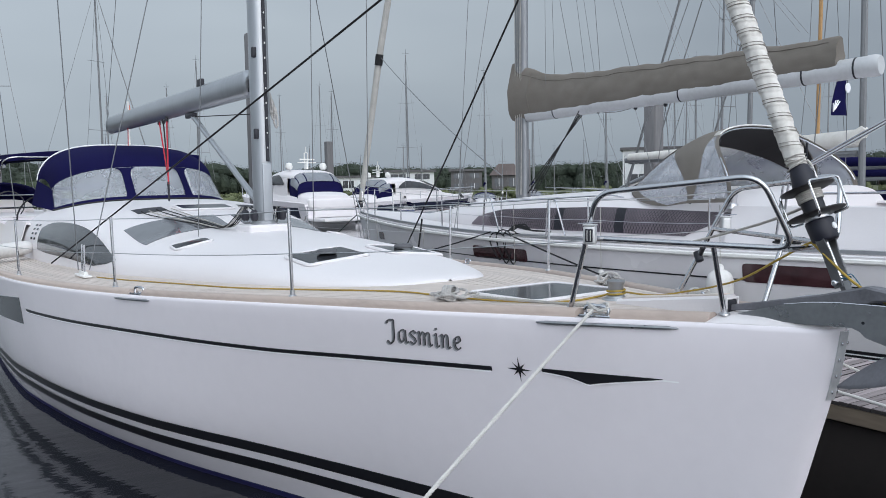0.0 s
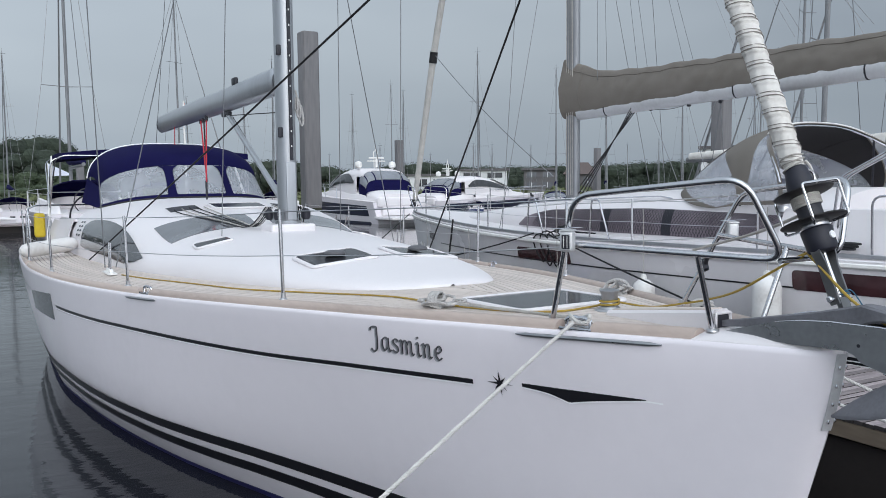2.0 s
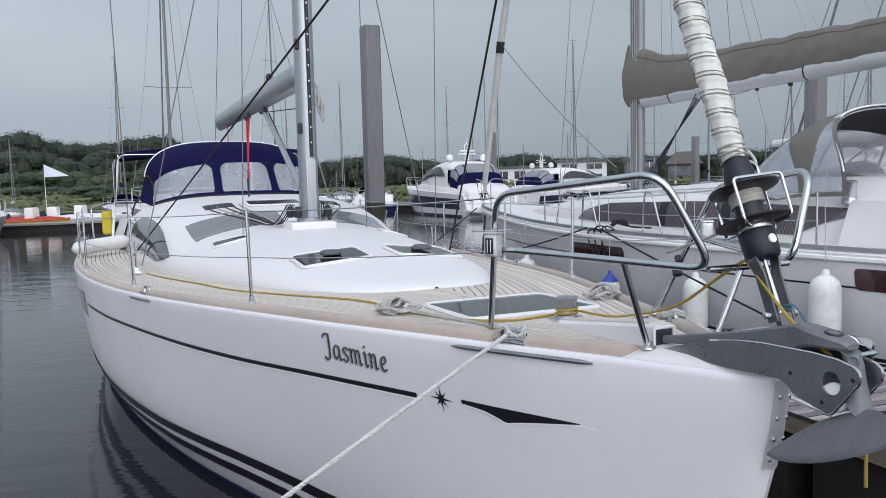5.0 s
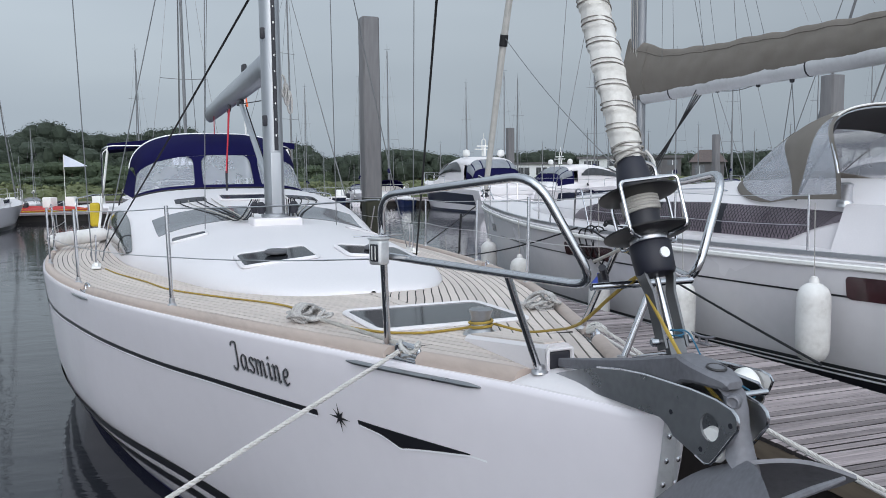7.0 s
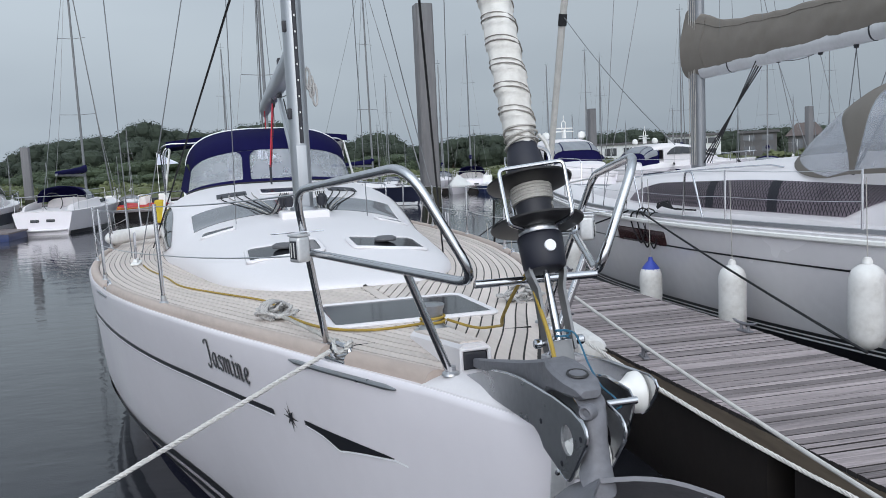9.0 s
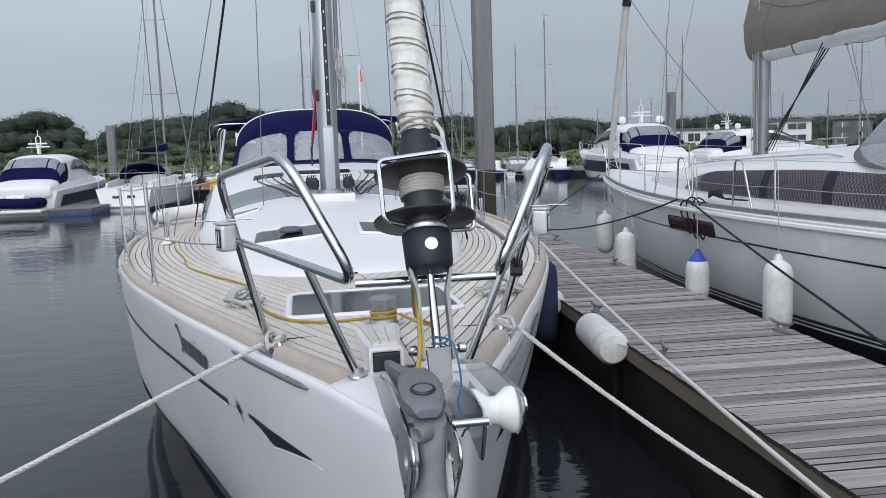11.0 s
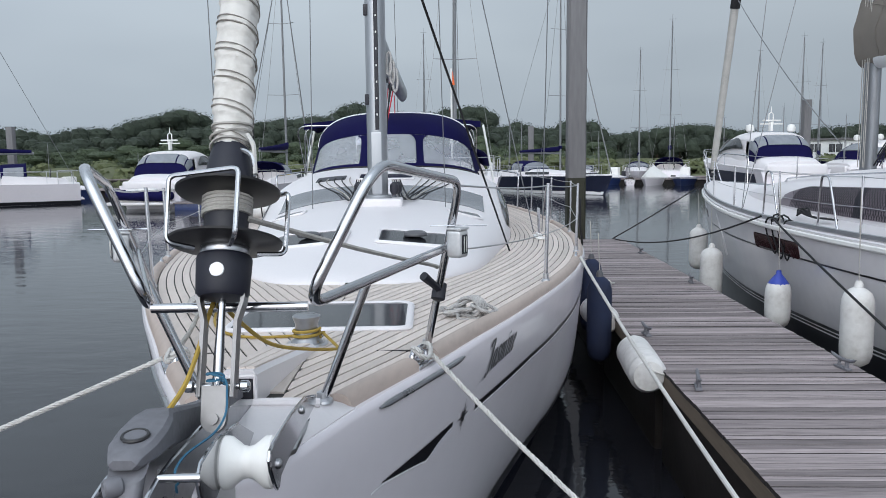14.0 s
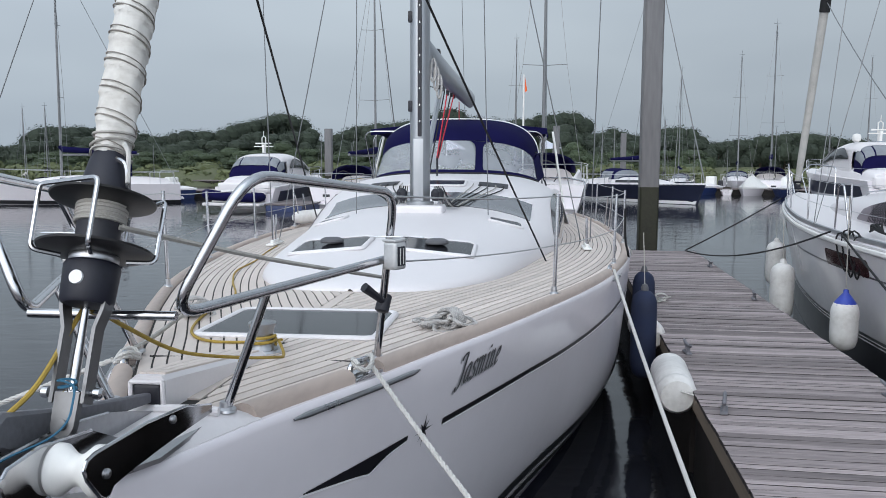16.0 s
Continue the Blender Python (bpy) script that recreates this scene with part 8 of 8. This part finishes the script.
for az, z, r in berths:
    tall = 2.2 - WZ + (z - 2.2) * r / 68
    kind, mast, length = rng.choice(((1, 11.0, 8.6), (1, 11.0, 8.6), (3, 9.4, 7.4))) if tall < 9.5 else rng.choice(((0, 13.0, 10.0), (0, 13.0, 10.0), (1, 11.0, 8.6), (2, 14.5, 11.0)))
    size = tall / (mast + 0.1)
    turn = rng.choice((0, 180)) - az + rng.uniform(-6, 6)
    p = around(az, r) - Matrix.Rotation(radians(turn), 3, "Z") @ Vector((0, 0.42 * length * size, 0))
    set_boat(protos[kind], p.x, p.y, turn, size)
for k, x, y, turn in ((1, 13.6, 60.2, -30), (0, 16.2, 58.2, -28), (1, 18.6, 57.4, -24), (0, 21.6, 56.2, -22), (1, 24.5, 54.6, -24), (1, -20.2, 48.5, 60)):
    set_boat(small[k], x, y, turn)
for k, (x, y, turn) in enumerate(((-3.6, 53.0, 60), (-1.4, 54.0, 75), (-5.6, 55.5, 80), (-0.2, 56.0, 60))):
    set_boat(small[2 + k % 2], x, y, turn)
raft = thing("work_raft", pose(-10.8, 38.6, WZ, 0, 0, -4), "low blue work raft beside the motor cruiser", "raft")
part("float", box(0, 0, 0.12, 1.9, 3.4, 0.36, 0.04), BLUE_HULL, raft)
part("deck", box(0, 0, 0.33, 2.0, 3.5, 0.07, 0.02), DOCK, raft)
# yachts on the next pontoon beyond the neighbour
set_boat(make_far_sail("white sailing boat with a long white rolled mainsail on its boom", GEL, 11.0, 3.4, 15.0, SAILCLOTH, NAVY_CANVAS, NAVY_PAINT, boom_z=2.98, boom_k=0.51), 11.2, 0.9, 0)
set_boat(make_far_sail("dark sailing boat with a varnished wooden mast", DARK_HULL, 11.0, 3.5, 14.5, NAVY_CANVAS, NAVY_CANVAS, WHITE_VINYL, spar=TAN_WOOD), 19.5, 15.7, 180)
set_boat(protos[0], 15.7, 15.5, 181)
set_boat(protos[1], 23.0, 20.5, 183)
set_boat(protos[0], 29.0, 26.0, 186)
make_cruiser(pose(33.0, 22.5, WZ, 0, 0, 40), "white flybridge motor boat behind the yachts", 10.0, tender=False)


# far pontoons and piles
def far_pontoon(x0, y0, x1, y1, wide=1.8):
    a, b = Vector((x0, y0, 0)), Vector((x1, y1, 0))
    d = b - a
    turn = math.degrees(math.atan2(d.y, d.x))
    root = thing("far_pontoon", pose(x0, y0, WZ, 0, 0, turn), "grey timber pontoon between the berths", "pontoon", kind="structure")
    part("deck", box(d.length / 2, 0, 0.45, d.length, wide, 0.1), DOCK, root, smooth=False)
    part("float", box(d.length / 2, 0, 0.2, d.length - 0.4, wide - 0.3, 0.4), DOCK_FLOAT, root, smooth=False)


far_pontoon(-40, 51.5, 1.0, 51.0)
far_pontoon(12, 63.5, 70, 40)
far_pontoon(13, 68, 80, 48)
far_pontoon(-50, 75, 12, 73)
far_pontoon(13.6, -1, 13.4, 17)
for x, y, size, top in ((-10.9, 46.0, 0.42, 4.0), (26.1, 54.0, 0.52, 5.6), (2.6, 47.5, 0.4, 4.2), (8.0, 60.5, 0.4, 4.2), (31.6, 37.4, 0.36, 4.35), (-24, 46, 0.4, 4.0)):
    make_pile(x, y, size, top, 1.2, True)


# flags
def make_flag(x, y, base, top, w, h, mat, label):
    root = thing("flag", pose(x, y, base), label, "flag", "flags")
    part("staff", tube([(0, 0, 0), (0, 0, top - base)], 0.02, 6), WHITE_PLASTIC, root)
    rows = [[(0.02 + w * k, 0.12 * w * math.sin(k * 6), top - base - 0.03 - h * q * (1 - 0.96 * k) - 0.9 * h * k) for k in spread(0, 1, 9)] for q in (0, 0.5, 1)]
    part("cloth", slab(rows, (0, 0.006, 0)), mat, root)


make_flag(-5.2, 59.4, 0.2, 3.8, 1.45, 0.85, FLAG, "pale triangular flag on a staff among the far berths")
make_flag(1.76, 57.0, 0.2, 3.85, 1.45, 0.85, FLAG, "pale triangular flag on a staff among the far berths")
make_flag(0.9, 15.2, 0.4, 3.95, 0.05, 0.32, ORANGE, "thin orange pennant on a staff")


def make_signal_flag():
    """A navy flag hanging limp from a flag halyard, with a pale roundel and rays."""
    root = thing("flag", pose(10.35, 5.5, 0), "limp navy flag with a white emblem on a halyard", "flag", "flags")
    part("halyard", tube([(0.22, 0, 1.0), (0.22, 0, 7.4)], 0.006, 4), WIRE, root)
    rows = [[(0.22 - w * k, 0.05 * math.sin(7 * k + 3 * q), 4.25 - 0.98 * q - 0.1 * k * (1 - q)) for k in spread(0, 1, 8)] for q, w in ((0, 0.10), (0.25, 0.24), (0.5, 0.36), (0.75, 0.5), (1.0, 0.58))]
    cloth = part("cloth", slab(rows, (0, 0.006, 0)), NAVY_CANVAS, root)
    part("roundel", moved(lathe([(0.05, -0.012), (0.085, -0.012), (0.085, 0.0), (0.05, 0.0)], 16, "y"), pose(0.11, -0.06, 3.75)), WHITE_VINYL, cloth)
    for k in range(4):
        a = radians(100 + 22 * k)
        part("ray", tube([(-0.30 + 0.06 * math.cos(a), -0.07, 3.30 + 0.06 * math.sin(a)), (-0.30 + 0.2 * math.cos(a - 1), -0.07, 3.30 + 0.22 * math.sin(a - 0.6))], 0.012, 4), WHITE_VINYL, cloth)


make_signal_flag()
